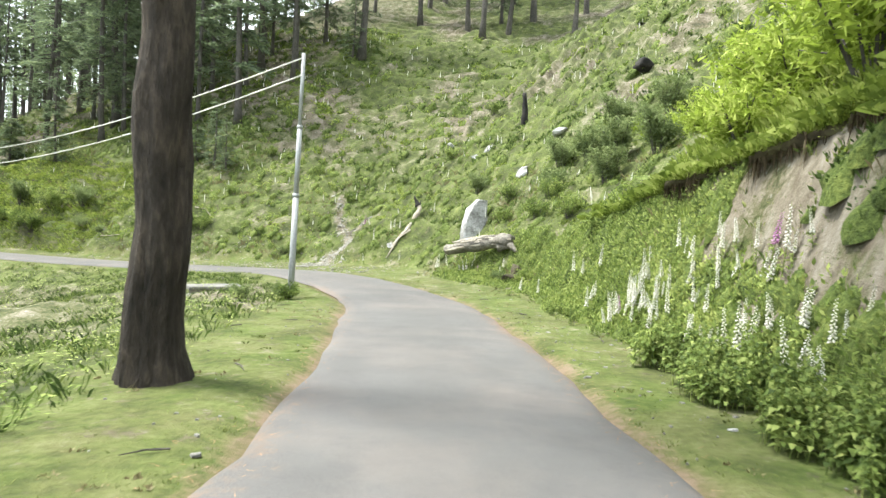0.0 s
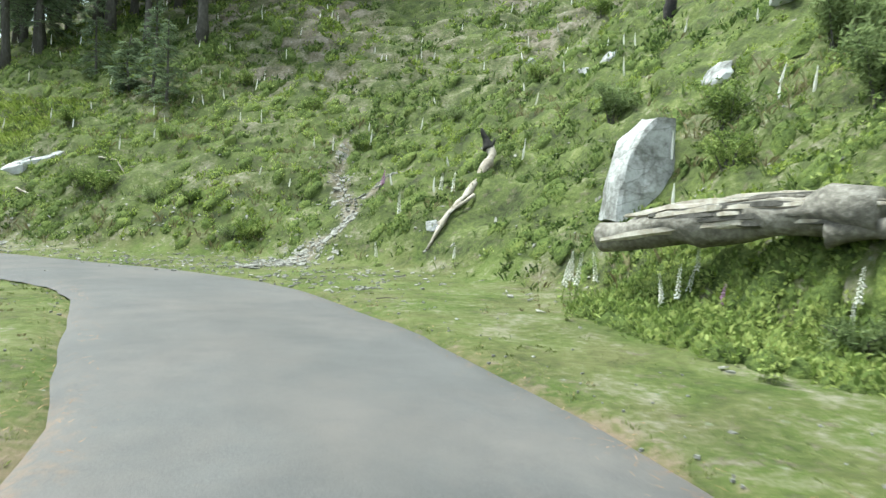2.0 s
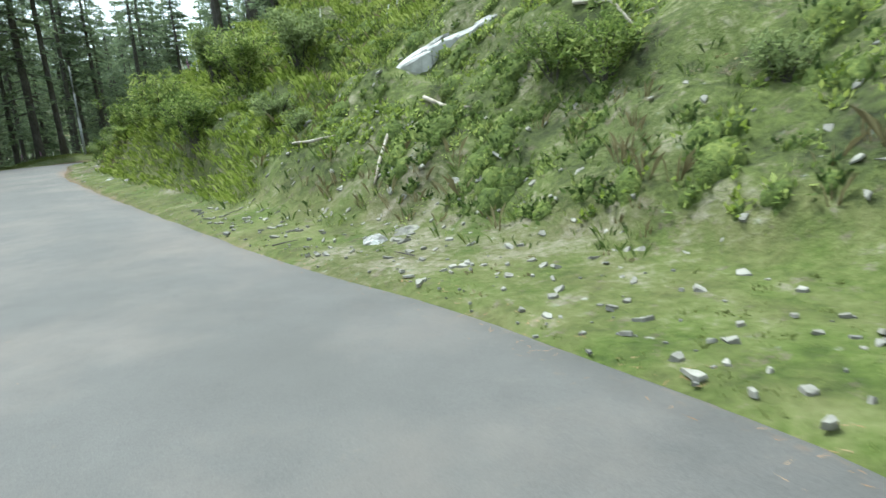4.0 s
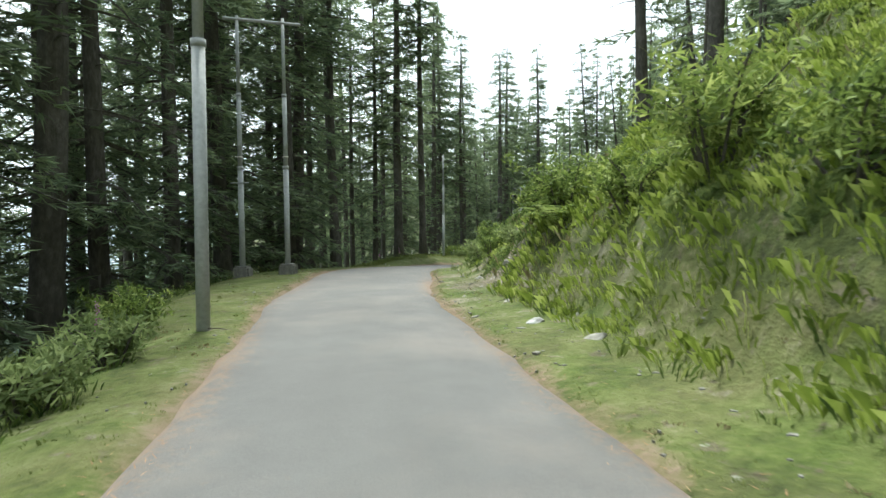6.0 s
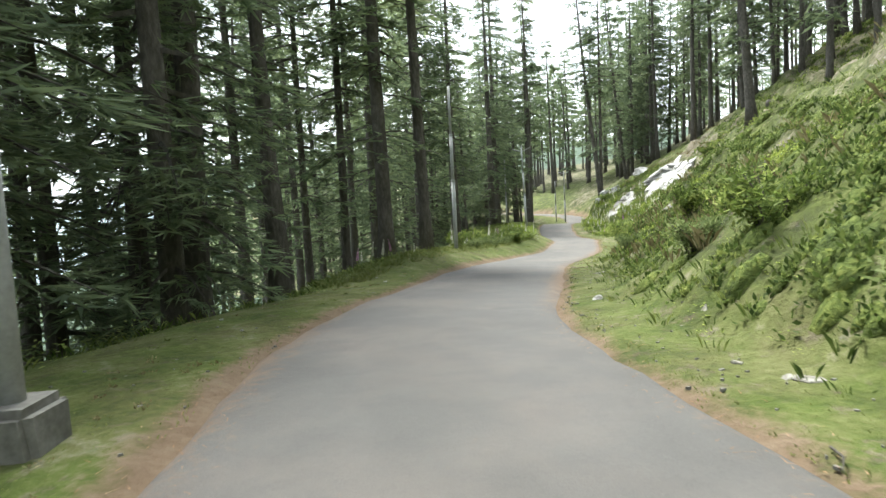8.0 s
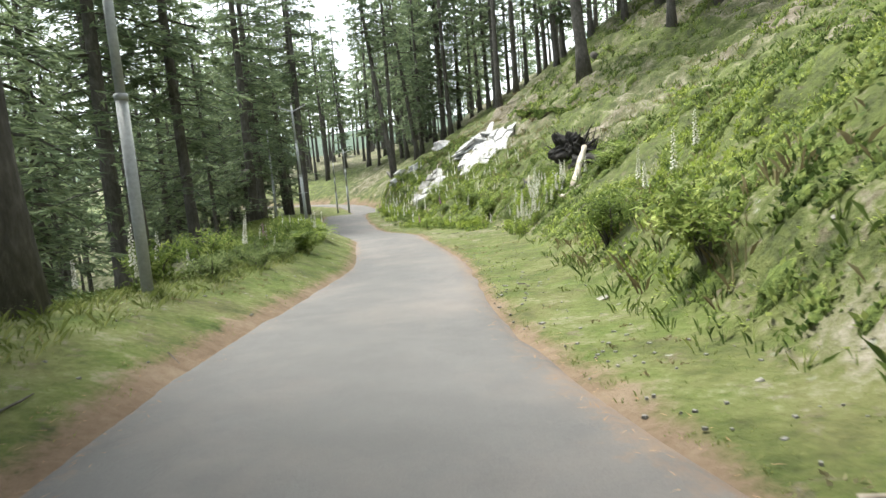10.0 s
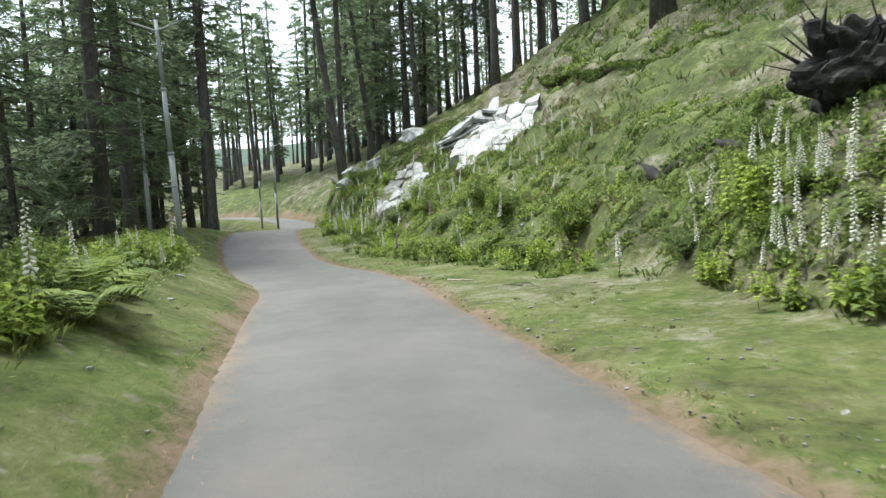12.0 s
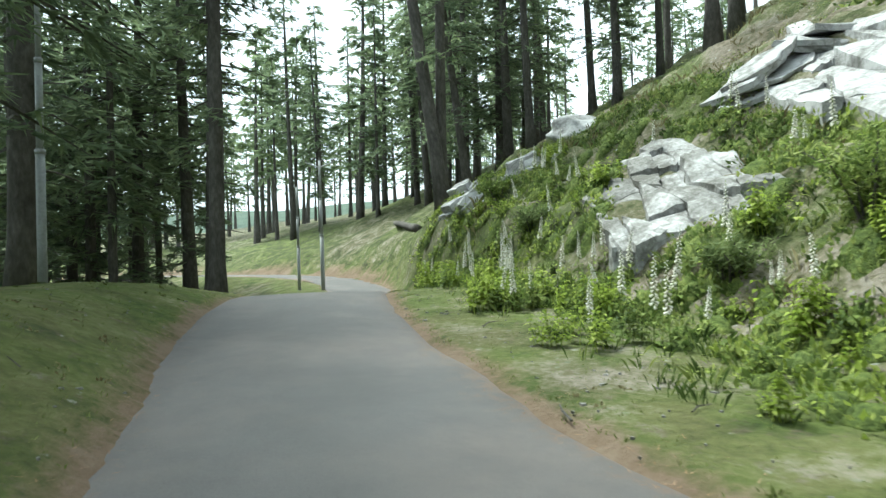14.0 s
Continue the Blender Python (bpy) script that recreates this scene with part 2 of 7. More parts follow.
def rock_material(name, shift):
    m, t, b = material(name, 0.8, 0.3)
    fine, mid, big = noise_of(t, 9.0, 5.0, 0.7), noise_of(t, 2.0, 5.0, 0.6), noise_of(t, 0.6, 3.0, 0.5)
    tc = t.nodes.new("ShaderNodeTexCoord")
    warp = t.nodes.new("ShaderNodeMapping")
    warp.inputs["Scale"].default_value = (1.0, 1.6, 3.2)
    jog = node(t, "ShaderNodeTexNoise", Scale=1.3, Detail=4.0)
    t.links.new(tc.outputs["Object"], jog.inputs["Vector"])
    t.links.new(mix(t, 0.35, tc.outputs["Object"], jog.outputs["Color"]), warp.inputs["Vector"])
    cell = t.nodes.new("ShaderNodeTexVoronoi")
    cell.feature = "DISTANCE_TO_EDGE"
    cell.inputs["Scale"].default_value = 1.1
    t.links.new(warp.outputs[0], cell.inputs["Vector"])
    crack = node(t, "ShaderNodeMapRange")
    crack.inputs[1].default_value, crack.inputs[2].default_value, crack.inputs[3].default_value = 0.0, 0.025, 0.5
    t.links.new(cell.outputs["Distance"], crack.inputs[0])
    s = maths(t, "ADD", maths(t, "MULTIPLY", fine, 0.3), maths(t, "ADD", maths(t, "MULTIPLY", mid, 0.35), maths(t, "MULTIPLY", big, 0.35)))
    c = ramp(t, s, (0.36 + shift, (0.09, 0.085, 0.072)), (0.44 + shift, (0.2, 0.195, 0.182)), (0.51 + shift, (0.36, 0.355, 0.345)), (0.64 + shift, (0.5, 0.495, 0.485)))
    c = mix(t, crack.outputs[0], (0.08, 0.075, 0.065), c)
    t.links.new(c, b.inputs["Base Color"])
    bump(t, b, maths(t, "ADD", maths(t, "MULTIPLY", mid, 0.7), maths(t, "MULTIPLY", fine, 0.5)), 0.8, 0.03)
    return m


MARBLE = rock_material("white_rock", 0.0)
GREYROCK = rock_material("grey_white_rock", 0.065)
STEEL = two_scale("galvanised_steel", (0.212, 0.219, 0.219), (0.297, 0.304, 0.304), (0.368, 0.376, 0.376), 14.0, 1.0, 0.5, 0.001, 0.5)
CONCRETE = two_scale("weathered_concrete", (0.0845, 0.0813, 0.0715), (0.156, 0.15, 0.137), (0.234, 0.227, 0.208), 12.0, 1.5, 0.9, 0.008)
DEADWOOD = two_scale("grey_deadwood", (0.16, 0.128, 0.096), (0.32, 0.28, 0.224), (0.496, 0.456, 0.4), 9.0, 1.0, 0.85, 0.03)
GREYWOOD = two_scale("split_greywood", (0.048, 0.044, 0.036), (0.16, 0.144, 0.12), (0.336, 0.312, 0.272), 11.0, 1.6, 0.9, 0.04)
CHARRED = two_scale("charred_wood", (0.008, 0.008, 0.008), (0.022, 0.02, 0.018), (0.06, 0.052, 0.045), 8.0, 1.0, 0.9, 0.03)
WIRE = two_scale("bare_wire", (0.45, 0.44, 0.4), (0.6, 0.58, 0.52), (0.7, 0.68, 0.62), 5.0, 1.0, 0.5, 0.001, 0.5)


# ---- mesh helpers ----
def mesh_of(name, verts, faces, mat, smooth=False):
    me = bpy.data.meshes.new(name)
    me.from_pydata(verts.tolist() if isinstance(verts, np.ndarray) else verts, [], faces.tolist() if isinstance(faces, np.ndarray) else faces)
    me.materials.append(mat)
    if smooth:
        me.polygons.foreach_set("use_smooth", [True] * len(me.polygons))
    me.update()
    return me


def piece(name, me, parent=None, label="", m=None):
    ob = new(name, me)
    if parent is not None:
        ob.parent = parent
    if m is not None:
        ob.matrix_basis = m
    return tagged(ob, label)


def tube(points, radii, sides=8, caps=True):
    """Vertices and faces of a tube along points."""
    pts = [Vector(p) for p in points]
    verts, faces = [], []
    side = Vector((1, 0, 0))
    for i, p in enumerate(pts):
        way = (pts[min(i + 1, len(pts) - 1)] - pts[max(i - 1, 0)]).normalized()
        if abs(way.dot(side)) > 0.95:
            side = Vector((0, 1, 0)) if abs(way.y) < 0.9 else Vector((0, 0, 1))
        u = (side - way * side.dot(way)).normalized()
        v = way.cross(u)
        for k in range(sides):
            a = 2 * math.pi * k / sides
            verts.append(tuple(p + (u * math.cos(a) + v * math.sin(a)) * radii[i]))
    for i in range(len(pts) - 1):
        for k in range(sides):
            a, b = i * sides + k, i * sides + (k + 1) % sides
            faces.append((a, b, b + sides, a + sides))
    if caps:
        faces.append(tuple(range(sides))[::-1])
        faces.append(tuple(len(verts) - sides + k for k in range(sides)))
    return verts, faces


class Batch:
    """Collects many small pieces for one mesh."""

    def __init__(self):
        self.verts, self.faces, self.count = [], [], 0

    def add(self, verts, faces):
        self.verts.extend(verts)
        self.faces.extend(tuple(i + self.count for i in f) for f in faces)
        self.count += len(verts)

    def mesh(self, name, mat, smooth=False):
        return mesh_of(name, self.verts, self.faces, mat, smooth)


# ---- the road's line and the lie of the land ----
LINE = [
    (3.2, -60, 4.6), (2.6, -42, 3.2), (1.6, -24, 1.85), (0.7, -10, 0.85), (0.3, 0, 0.13), (0.18, 5, -0.22),
    (0.2, 8.4, -0.38), (-0.15, 12, -0.56), (-1.0, 15.6, -0.76), (-2.1, 18.8, -0.88), (-3.95, 23.2, -0.98), (-5.85, 26.3, -1.15),
    (-8.0, 28.5, -1.36), (-10.6, 30.1, -1.55), (-13.9, 31.7, -1.74), (-18.5, 33.2, -1.9), (-24, 35.1, -2.02), (-29.5, 36.9, -2.08),
    (-33.6, 38.15, -2.1), (-36.6, 39.0, -2.09), (-40.6, 40.65, -2.09), (-44.7, 42.6, -2.16), (-48.1, 44.8, -2.32), (-52.3, 48.7, -2.58),
    (-56.3, 52.4, -2.85), (-60.4, 57, -3.18), (-65, 62.5, -3.47), (-70.6, 68.0, -3.64), (-74.7, 71.7, -3.78), (-79.0, 74.5, -3.9),
    (-81.8, 76.1, -3.78), (-84.6, 78.3, -3.48), (-87.2, 81.0, -3.22), (-90.8, 85.3, -3.5), (-95.3, 90.8, -3.85), (-100.6, 96.2, -3.7),
    (-108, 100.7, -3.3), (-118, 102.5, -3.0), (-140, 104, -2.8), (-175, 100, -2.8), (-230, 102, -2.8),
    (-330, 112, -2.8), (-460, 125, -2.8), (-640, 140, -2.8), (-900, 150, -2.8), (-1000, 155, -2.8),
]


def smooth_line(points, step=0.5):
    p = np.array(points, float)
    out = []
    for i in range(1, len(p) - 2):
        n = max(2, int(np.linalg.norm(p[i + 1, :2] - p[i, :2]) / (step if p[i, 0] > -220 else 12 * step)))
        for k in range(n):
            u = k / n
            out.append(0.5 * (2 * p[i] + (p[i + 1] - p[i - 1]) * u + (2 * p[i - 1] - 5 * p[i] + 4 * p[i + 1] - p[i + 2]) * u**2 + (3 * p[i] - p[i - 1] - 3 * p[i + 1] + p[i + 2]) * u**3))
    return np.array(out)


def along(line):
    """Tangents, right-hand normals and stations of a line, counted from the start of the drive."""
    tan = np.gradient(line[:, :2], axis=0)
    tan /= np.linalg.norm(tan, axis=1)[:, None]
    station = np.concatenate([[0], np.cumsum(np.linalg.norm(np.diff(line[:, :2], axis=0), axis=1))])
    station -= station[np.argmin(np.abs(line[:, 0]) + np.abs(line[:, 1]))]
    return tan, np.stack([tan[:, 1], -tan[:, 0]], 1), station


CL = smooth_line(LINE)
TAN, RIGHT, STATION = along(CL)
# where the asphalt wanders from that line
WANDER = ((-20, 0), (4, 0.03), (8, -0.12), (11, -0.2), (13, 0.0), (16, 0.42), (21, 0.45), (24.5, 0.05), (30, 0), (55, -0.06), (62, 0.05), (67, 0.12), (72, -0.06), (80, -0.2), (88, -0.25), (94, -0.05), (98, -0.03), (106, -0.12), (110, -0.02), (114, -0.33), (117, -0.18), (121, 0.22), (125, 0.1), (130, 0))
CL[:, :2] += RIGHT * np.interp(STATION, *zip(*WANDER))[:, None]
TAN, RIGHT, STATION = along(CL)


def half_width(st):
    return np.interp(st, (-20, 6, 14, 26, 36, 48, 54, 62, 68, 74, 84, 90, 98, 106, 113, 120), (1.42, 1.45, 1.58, 1.7, 1.62, 1.5, 1.46, 1.52, 1.66, 1.68, 1.72, 1.58, 1.46, 1.42, 1.44, 1.43))


def road_frame(xy):
    """Station, signed distance to the right of the road's line, and the road's height, for many places."""
    st, d, z = np.empty(len(xy)), np.empty(len(xy)), np.empty(len(xy))
    for a in range(0, len(xy), 20000):
        q = xy[a:a + 20000]
        g = ((q[:, None, :] - CL[None, :, :2]) ** 2).sum(-1)
        i = g.argmin(1)
        off = q - CL[i, :2]
        sign = np.sign((off * RIGHT[i]).sum(1))
        st[a:a + 20000] = STATION[i] + (off * TAN[i]).sum(1).clip(-0.5, 0.5)
        d[a:a + 20000] = np.sqrt(g[np.arange(len(q)), i]) * np.where(sign == 0, 1, sign)
        z[a:a + 20000] = np.interp(st[a:a + 20000], STATION, CL[:, 2])
    return st, d, z


def knots(st, *rows):
    k, v = zip(*rows)
    return np.interp(st, k, v)


def soft_ramp(x, w):
    return np.where(x > 6 * w, x, w * np.log1p(np.exp(np.clip(x / w, -30, 6.01))))


def step_up(x):
    u = np.clip(x, 0, 1)
    return u * u * (3 - 2 * u)


def value_noise(x, y, seed=0):
    def h(i, j):
        v = np.sin(i * 127.1 + j * 311.7 + seed * 74.7) * 43758.5453
        return v - np.floor(v)
    i, j = np.floor(x), np.floor(y)
    u, v = x - i, y - j
    u, v = u * u * (3 - 2 * u), v * v * (3 - 2 * v)
    return (h(i, j) * (1 - u) + h(i + 1, j) * u) * (1 - v) + (h(i, j + 1) * (1 - u) + h(i + 1, j + 1) * u) * v - 0.5


def hummocks(x, y, size, seed):
    """Rounded grassy mounds with creases between them, from 0 to 1."""
    gx, gy = x / size, y / size
    i, j = np.floor(gx), np.floor(gy)
    near = np.full(np.shape(x), 9.0)
    for a in (-1, 0, 1):
        for b in (-1, 0, 1):
            u, v = i + a, j + b
            p = np.sin(u * 127.1 + v * 311.7 + seed) * 43758.5453
            q = np.sin(u * 269.5 + v * 183.3 + seed) * 43758.5453
            near = np.minimum(near, (gx - u - p + np.floor(p)) ** 2 + (gy - v - q + np.floor(q)) ** 2)
    return np.clip(1 - near / 0.6, 0, 1)


def verge_right(st):
    return knots(st, (-30, 2.2), (2, 2.5), (8, 2.6), (12, 2.75), (16, 2.9), (18, 3.8), (20, 3.8), (22, 3.3), (26, 3.9), (30, 3.4), (34, 3.0), (37, 2.2), (40, 1.7), (44, 1.3), (52, 1.2), (62, 1.4), (74, 1.0), (82, 1.1), (87, 1.4), (98, 2.3), (106, 3.1), (112, 2.8), (118, 2.6), (122, 3.1), (127, 2.6), (136, 0.4))


def verge_left(st):
    return knots(st, (-30, 1.5), (2, 2.0), (10, 2.2), (20, 1.6), (30, 1.0), (46, 1.2), (56, 1.4), (64, 2.8), (72, 3.2), (80, 2.8), (88, 2.8), (100, 3.0), (112, 4.2), (120, 5.0), (130, 4.0), (140, 2.0))


def land(xy):
    """Height of the ground, with station and distance from the road."""
    st, d, z = road_frame(xy)
    x, y = xy[:, 0], xy[:, 1]
    e = np.abs(d) - half_width(st)
    right = d > 0
    # uphill side
    er = e - verge_right(st)
    cut = knots(st, (-20, 1.6), (4, 2.9), (8, 2.8), (12, 2.6), (16, 2.25), (18, 1.6), (20, 1.4), (23, 0.4), (40, 0.2), (46, 0.5), (52, 1.0), (60, 1.0), (66, 0.4), (82, 0.2), (86, 0.7), (92, 0.3), (106, 0.5), (118, 0.4), (124, 0.4), (132, 1.3), (136, 1.8), (140, 1.9), (150, 1.6), (165, 0.8))
    slope = knots(st, (-20, 0.9), (10, 0.95), (15, 0.8), (20, 0.75), (23, 0.78), (27, 0.9), (32, 0.66), (38, 0.7), (46, 0.74), (54, 0.74), (65, 0.66), (78, 0.66), (85, 0.82), (95, 0.66), (109, 0.62), (122, 0.72), (134, 0.62), (148, 0.72), (158, 0.5), (175, 0.25), (200, 0.15))
    lead = knots(st, (-20, 0.5), (6, 0.5), (11, 0.9), (17, 0.9), (21, 0.0))
    up = cut * step_up((er + lead) / (0.9 + lead)) + slope * soft_ramp(er - 0.4, 0.35)
    far_cap = 110.0
    up = far_cap * (1 - np.exp(-up / far_cap)) + 0.04 * np.minimum(e, 3)
    # downhill side
    el = e - verge_left(st)
    fall = knots(st, (-20, 0.45), (0, 0.3), (12, 0.22), (32, 0.2), (42, 0.45), (50, 0.6), (80, 0.6), (100, 0.5), (130, 0.5))
    down = -fall * soft_ramp(el, 0.5)
    berm = knots(st, (80, 0.0), (87, 0.6), (104, 0.65), (112, 0.72), (122, 0.75), (128, 0.35), (134, 0.0)) * step_up((e + 0.4) / 2.2)
    deep = 300.0
    down = berm - deep * (1 - np.exp(down / deep))
    lumps = 0.55 * value_noise(x / 3.1, y / 3.1, 1) + 0.3 * value_noise(x / 1.2, y / 1.2, 2) + 0.14 * value_noise(x / 0.5, y / 0.5, 3)
    big = 2.4 * value_noise(x / 14, y / 14, 4)
    away = np.where(right, step_up((er + 0.3) / 2.5), step_up((el + 0.2) / 3.0))
    terrace = 0.16 * np.sin((up + 0.5 * value_noise(x / 4, y / 4, 7)) * 7.0) * np.where(right, step_up(er / 3), 0)
    rugged = step_up(0.75 + 1.6 * value_noise(x / 5.5, y / 5.5, 8))
    tufted = np.where(right, step_up((er + 0.1) / 0.8), 0.6 * step_up((el + 0.2) / 1.5)) * rugged
    mounds = tufted * (0.24 * hummocks(x, y, 0.95, 3.0) + 0.34 * hummocks(x, y, 2.1, 9.0) - 0.2)
    mounds = np.where(e < 45, mounds, 0)
    h = z + mounds + np.where(right, up, down) + away * (lumps * np.where(right, 1.0, 0.7) + terrace) + big * np.where(right, step_up((er - 2) / 10), step_up((el - 2) / 10))
    h += 0.05 * value_noise(x / 0.9, y / 0.9, 5) * step_up(e / 0.6)
    far = np.maximum(np.hypot(x + 40, y - 40) - 250, 0)
    h += far * 0.05 * (0.5 + value_noise(x / 300, y / 300, 6)) * np.where(right, 1.0, 0.0)
    # under the asphalt the ground lies lower
    h -= 0.10 * step_up((0.25 - e) / 0.3)
    return h, st, d, e


def height(x, y):
    return float(land(np.array([[x, y]], float))[0][0])


# the bed of a trickle of broken slate, from the hillside down to the verge, and its side branch
TRICKLE = ((-6.3, 39.2), (-6.05, 37.6), (-5.85, 36.2), (-5.4, 35.3), (-4.95, 34.2), (-5.0, 33.6), (-5.45, 33.65), (-5.9, 33.5), (-6.0, 33.0), (-6.35, 32.3), (-6.75, 31.5))
BRANCH = ((-3.7, 35.6), (-4.3, 35.2), (-4.9, 35.0))


def off_trickle(x, y):
    """How far places lie from the bed of the trickle."""
    best = np.full(np.shape(x), 99.0)
    for line in (TRICKLE, BRANCH):
        for (ax, ay), (bx, by) in zip(line, line[1:]):
            u = np.clip(((x - ax) * (bx - ax) + (y - ay) * (by - ay)) / ((bx - ax) ** 2 + (by - ay) ** 2), 0, 1)
            best = np.minimum(best, np.hypot(x - ax - u * (bx - ax), y - ay - u * (by - ay)))
    return best


def heights(xy):
    return land(np.asarray(xy, float))[0]


def beside(st, d):
    """Places at given stations and distances to the right of the road's line."""
    st, d = np.atleast_1d(st).astype(float), np.atleast_1d(d).astype(float)
    x, y = np.interp(st, STATION, CL[:, 0]), np.interp(st, STATION, CL[:, 1])
    rx, ry = np.interp(st, STATION, RIGHT[:, 0]), np.interp(st, STATION, RIGHT[:, 1])
    return np.stack([x + rx * d, y + ry * d], 1)


def spread(lo, hi, step, reach, grow=1.09):
    c = list(np.arange(lo, hi + step, step))
    s, a, b = step, lo, c[-1]
    low, high = [], []
    while b < reach:
        s *= grow
        a, b = a - s, b + s
        low.append(a), high.append(b)
    return np.array(low[::-1] + c + high)


def build_ground():
    gx, gy = spread(-96, 12, 0.26, 2600, 1.14), spread(-2, 94, 0.26, 2600, 1.14)
    X, Y = np.meshgrid(gx, gy)
    xy = np.stack([X.ravel(), Y.ravel()], 1)
    h, st, d, e = land(xy)
    nx, ny = len(gx), len(gy)
    i = (np.arange(ny - 1)[:, None] * nx + np.arange(nx - 1)[None, :]).ravel()
    me = mesh_of("ground", np.column_stack([xy, h]), np.stack([i, i + 1, i + nx + 1, i + nx], 1), GROUND, True)
    x, y = xy[:, 0], xy[:, 1]
    n1, n2 = value_noise(x / 1.1, y / 1.1, 11), value_noise(x / 5, y / 5, 12)
    verge = np.where(d > 0, verge_right(st), verge_left(st))
    litter = np.clip(0.95 - e / (0.35 + 0.25 * (n2 + 0.5)), 0, 1) * knots(st, (0, 0.85), (20, 0.7), (28, 0.25), (46, 0.4), (56, 0.8), (70, 1.0), (90, 1.0), (120, 1.0)) * np.where(d < 0, knots(st, (66, 1.0), (68, 1.3), (90, 1.3), (96, 0.85), (130, 0.85)), 1.0)
    litter = np.where(e < 1.6, litter, 0)
    soil = np.where(e > verge, np.clip(0.38 + 1.1 * n2 + 0.7 * n1, 0, 1) * 0.7, np.clip(0.22 + 0.8 * n2 + 0.5 * n1, 0, 1) * np.where(d > 0, 0.75, 0.4))
    er = e - verge
    face = knots(st, (-20, 0.4), (4, 0.6), (9, 0.6), (12, 0.35), (14, 0.3), (18, 0.3), (21, 0.3), (26, 0.1), (50, 0.15), (56, 0.25), (62, 0.4), (68, 0.1), (84, 0.35), (90, 0.1), (150, 0.1))
    soil = np.where((d > 0) & (er > 0.0) & (er < 1.0), np.maximum(soil, face), soil)
    gap = off_trickle(x, y)
    scree = 0.85 * np.exp(-(gap / np.where(y > 33.3, 0.3, 0.55)) ** 2) + np.exp(-((st - 63.2) / 1.6) ** 2) * (er > -0.8) * (er < 1.6) * 0.7
    soil = np.where(d > 0, np.maximum(soil, scree), soil)
    soil = np.where((d < -half_width(st) - verge - 2) & (e < 30), np.maximum(soil, 0.45), soil)
    soil = np.where(e > 60, 0.05, soil)
    soil = np.where((d > 20) & (st > 45), np.maximum(soil, 0.5), soil)
    turf = np.clip(1.15 - (e - verge) / 0.8, 0, 1)
    clay = np.where((d > 0) & (er > -0.75) & (er < 0.95), knots(st, (-20, 1.0), (7.5, 1.0), (9, 0.5), (10.5, 0.1), (16, 0.0), (18, 0.0)) * np.clip(0.75 + 0.7 * n1, 0, 1), 0.0)
    col = me.color_attributes.new("cover", "FLOAT_COLOR", "POINT")
    col.data.foreach_set("color", np.stack([litter, soil, turf, clay], 1).ravel().astype(np.float32))
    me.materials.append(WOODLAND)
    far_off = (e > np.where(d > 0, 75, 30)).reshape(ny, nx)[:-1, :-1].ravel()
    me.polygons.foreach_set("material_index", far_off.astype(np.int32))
    tagged(new("ground", me), "grassy hillside ground with bare soil and turf verges", "ground", kind="structure")


def build_road():
    keep = (STATION > -45) & (STATION < 190)
    st = STATION[keep]
    across = np.array([-1.0, -0.93, -0.8, -0.6, -0.4, -0.2, 0, 0.2, 0.4, 0.6, 0.8, 0.93, 1.0])
    verts, cols = [], []
    for s, c, r in zip(st, CL[keep], RIGHT[keep]):
        for a in across:
            wob = 0.0 if abs(a) < 0.9 else 0.16 * float(value_noise(np.array(s / 1.7), np.array(a * 3.0), 21)) + 0.1 * float(value_noise(np.array(s / 0.6), np.array(a * 5.0), 22))
            dd = a * float(half_width(s)) + math.copysign(wob, a) if a else 0.0
            drop = 0.03 * a * a + (0.05 if abs(a) == 1 else 0)
            verts.append((c[0] + r[0] * dd, c[1] + r[1] * dd, c[2] + 0.035 - drop))
            lit = max(0.0, (abs(a) - 0.72) / 0.28) * (0.55 + float(value_noise(np.array(s / 4.0), np.array(a), 23)))
            lit *= float(knots(s, (0, 1.0), (18, 0.8), (25, 0.35), (46, 0.4), (54, 0.9), (70, 1.1)))
            cols.append((min(1, lit), 1.0 if abs(a) < 0.25 else 0.0, 0, 1))
    n = len(across)
    faces = [(i * n + k, i * n + k + 1, (i + 1) * n + k + 1, (i + 1) * n + k) for i in range(len(st) - 1) for k in range(n - 1)]
    me = mesh_of("road", verts, faces, ROAD, True)
    col = me.color_attributes.new("cover", "FLOAT_COLOR", "POINT")
    col.data.foreach_set("color", np.array(cols, np.float32).ravel())
    tagged(new("road", me), "narrow worn grey asphalt road strewn with pine needles", "road", kind="structure")


def build_backdrop():
    """The far side of the valley: a range beyond the drop, its haze painted in."""
    m, t, b = material("far_range_haze_glow", 1.0, 0.0)
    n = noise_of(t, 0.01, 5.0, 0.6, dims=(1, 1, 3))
    # aerial haze put into the colour as a pale blue glow
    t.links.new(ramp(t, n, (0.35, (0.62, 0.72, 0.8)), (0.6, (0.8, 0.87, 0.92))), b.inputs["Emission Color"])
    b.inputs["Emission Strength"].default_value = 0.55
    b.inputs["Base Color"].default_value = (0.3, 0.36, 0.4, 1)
    verts, faces = [], []
    n = 60
    for i in range(n + 1):
        a = radians(115 + 170 * i / n)
        x, y = -40 + 750 * math.cos(a), 40 + 750 * math.sin(a)
        top = 18 + 36 * float(value_noise(np.array(i / 5.0), np.array(0.5), 51)) + 12 * float(value_noise(np.array(i / 1.7), np.array(2.5), 52))
        verts += [(x, y, -330), (x, y, top)]
    faces = [(2 * i, 2 * i + 2, 2 * i + 3, 2 * i + 1) for i in range(n)]
    tagged(new("backdrop", mesh_of("backdrop", verts, faces, m, True)), "mountain range across the valley, its haze painted as a pale glow", "mountains", kind="structure")


build_ground()
build_backdrop()
build_road()


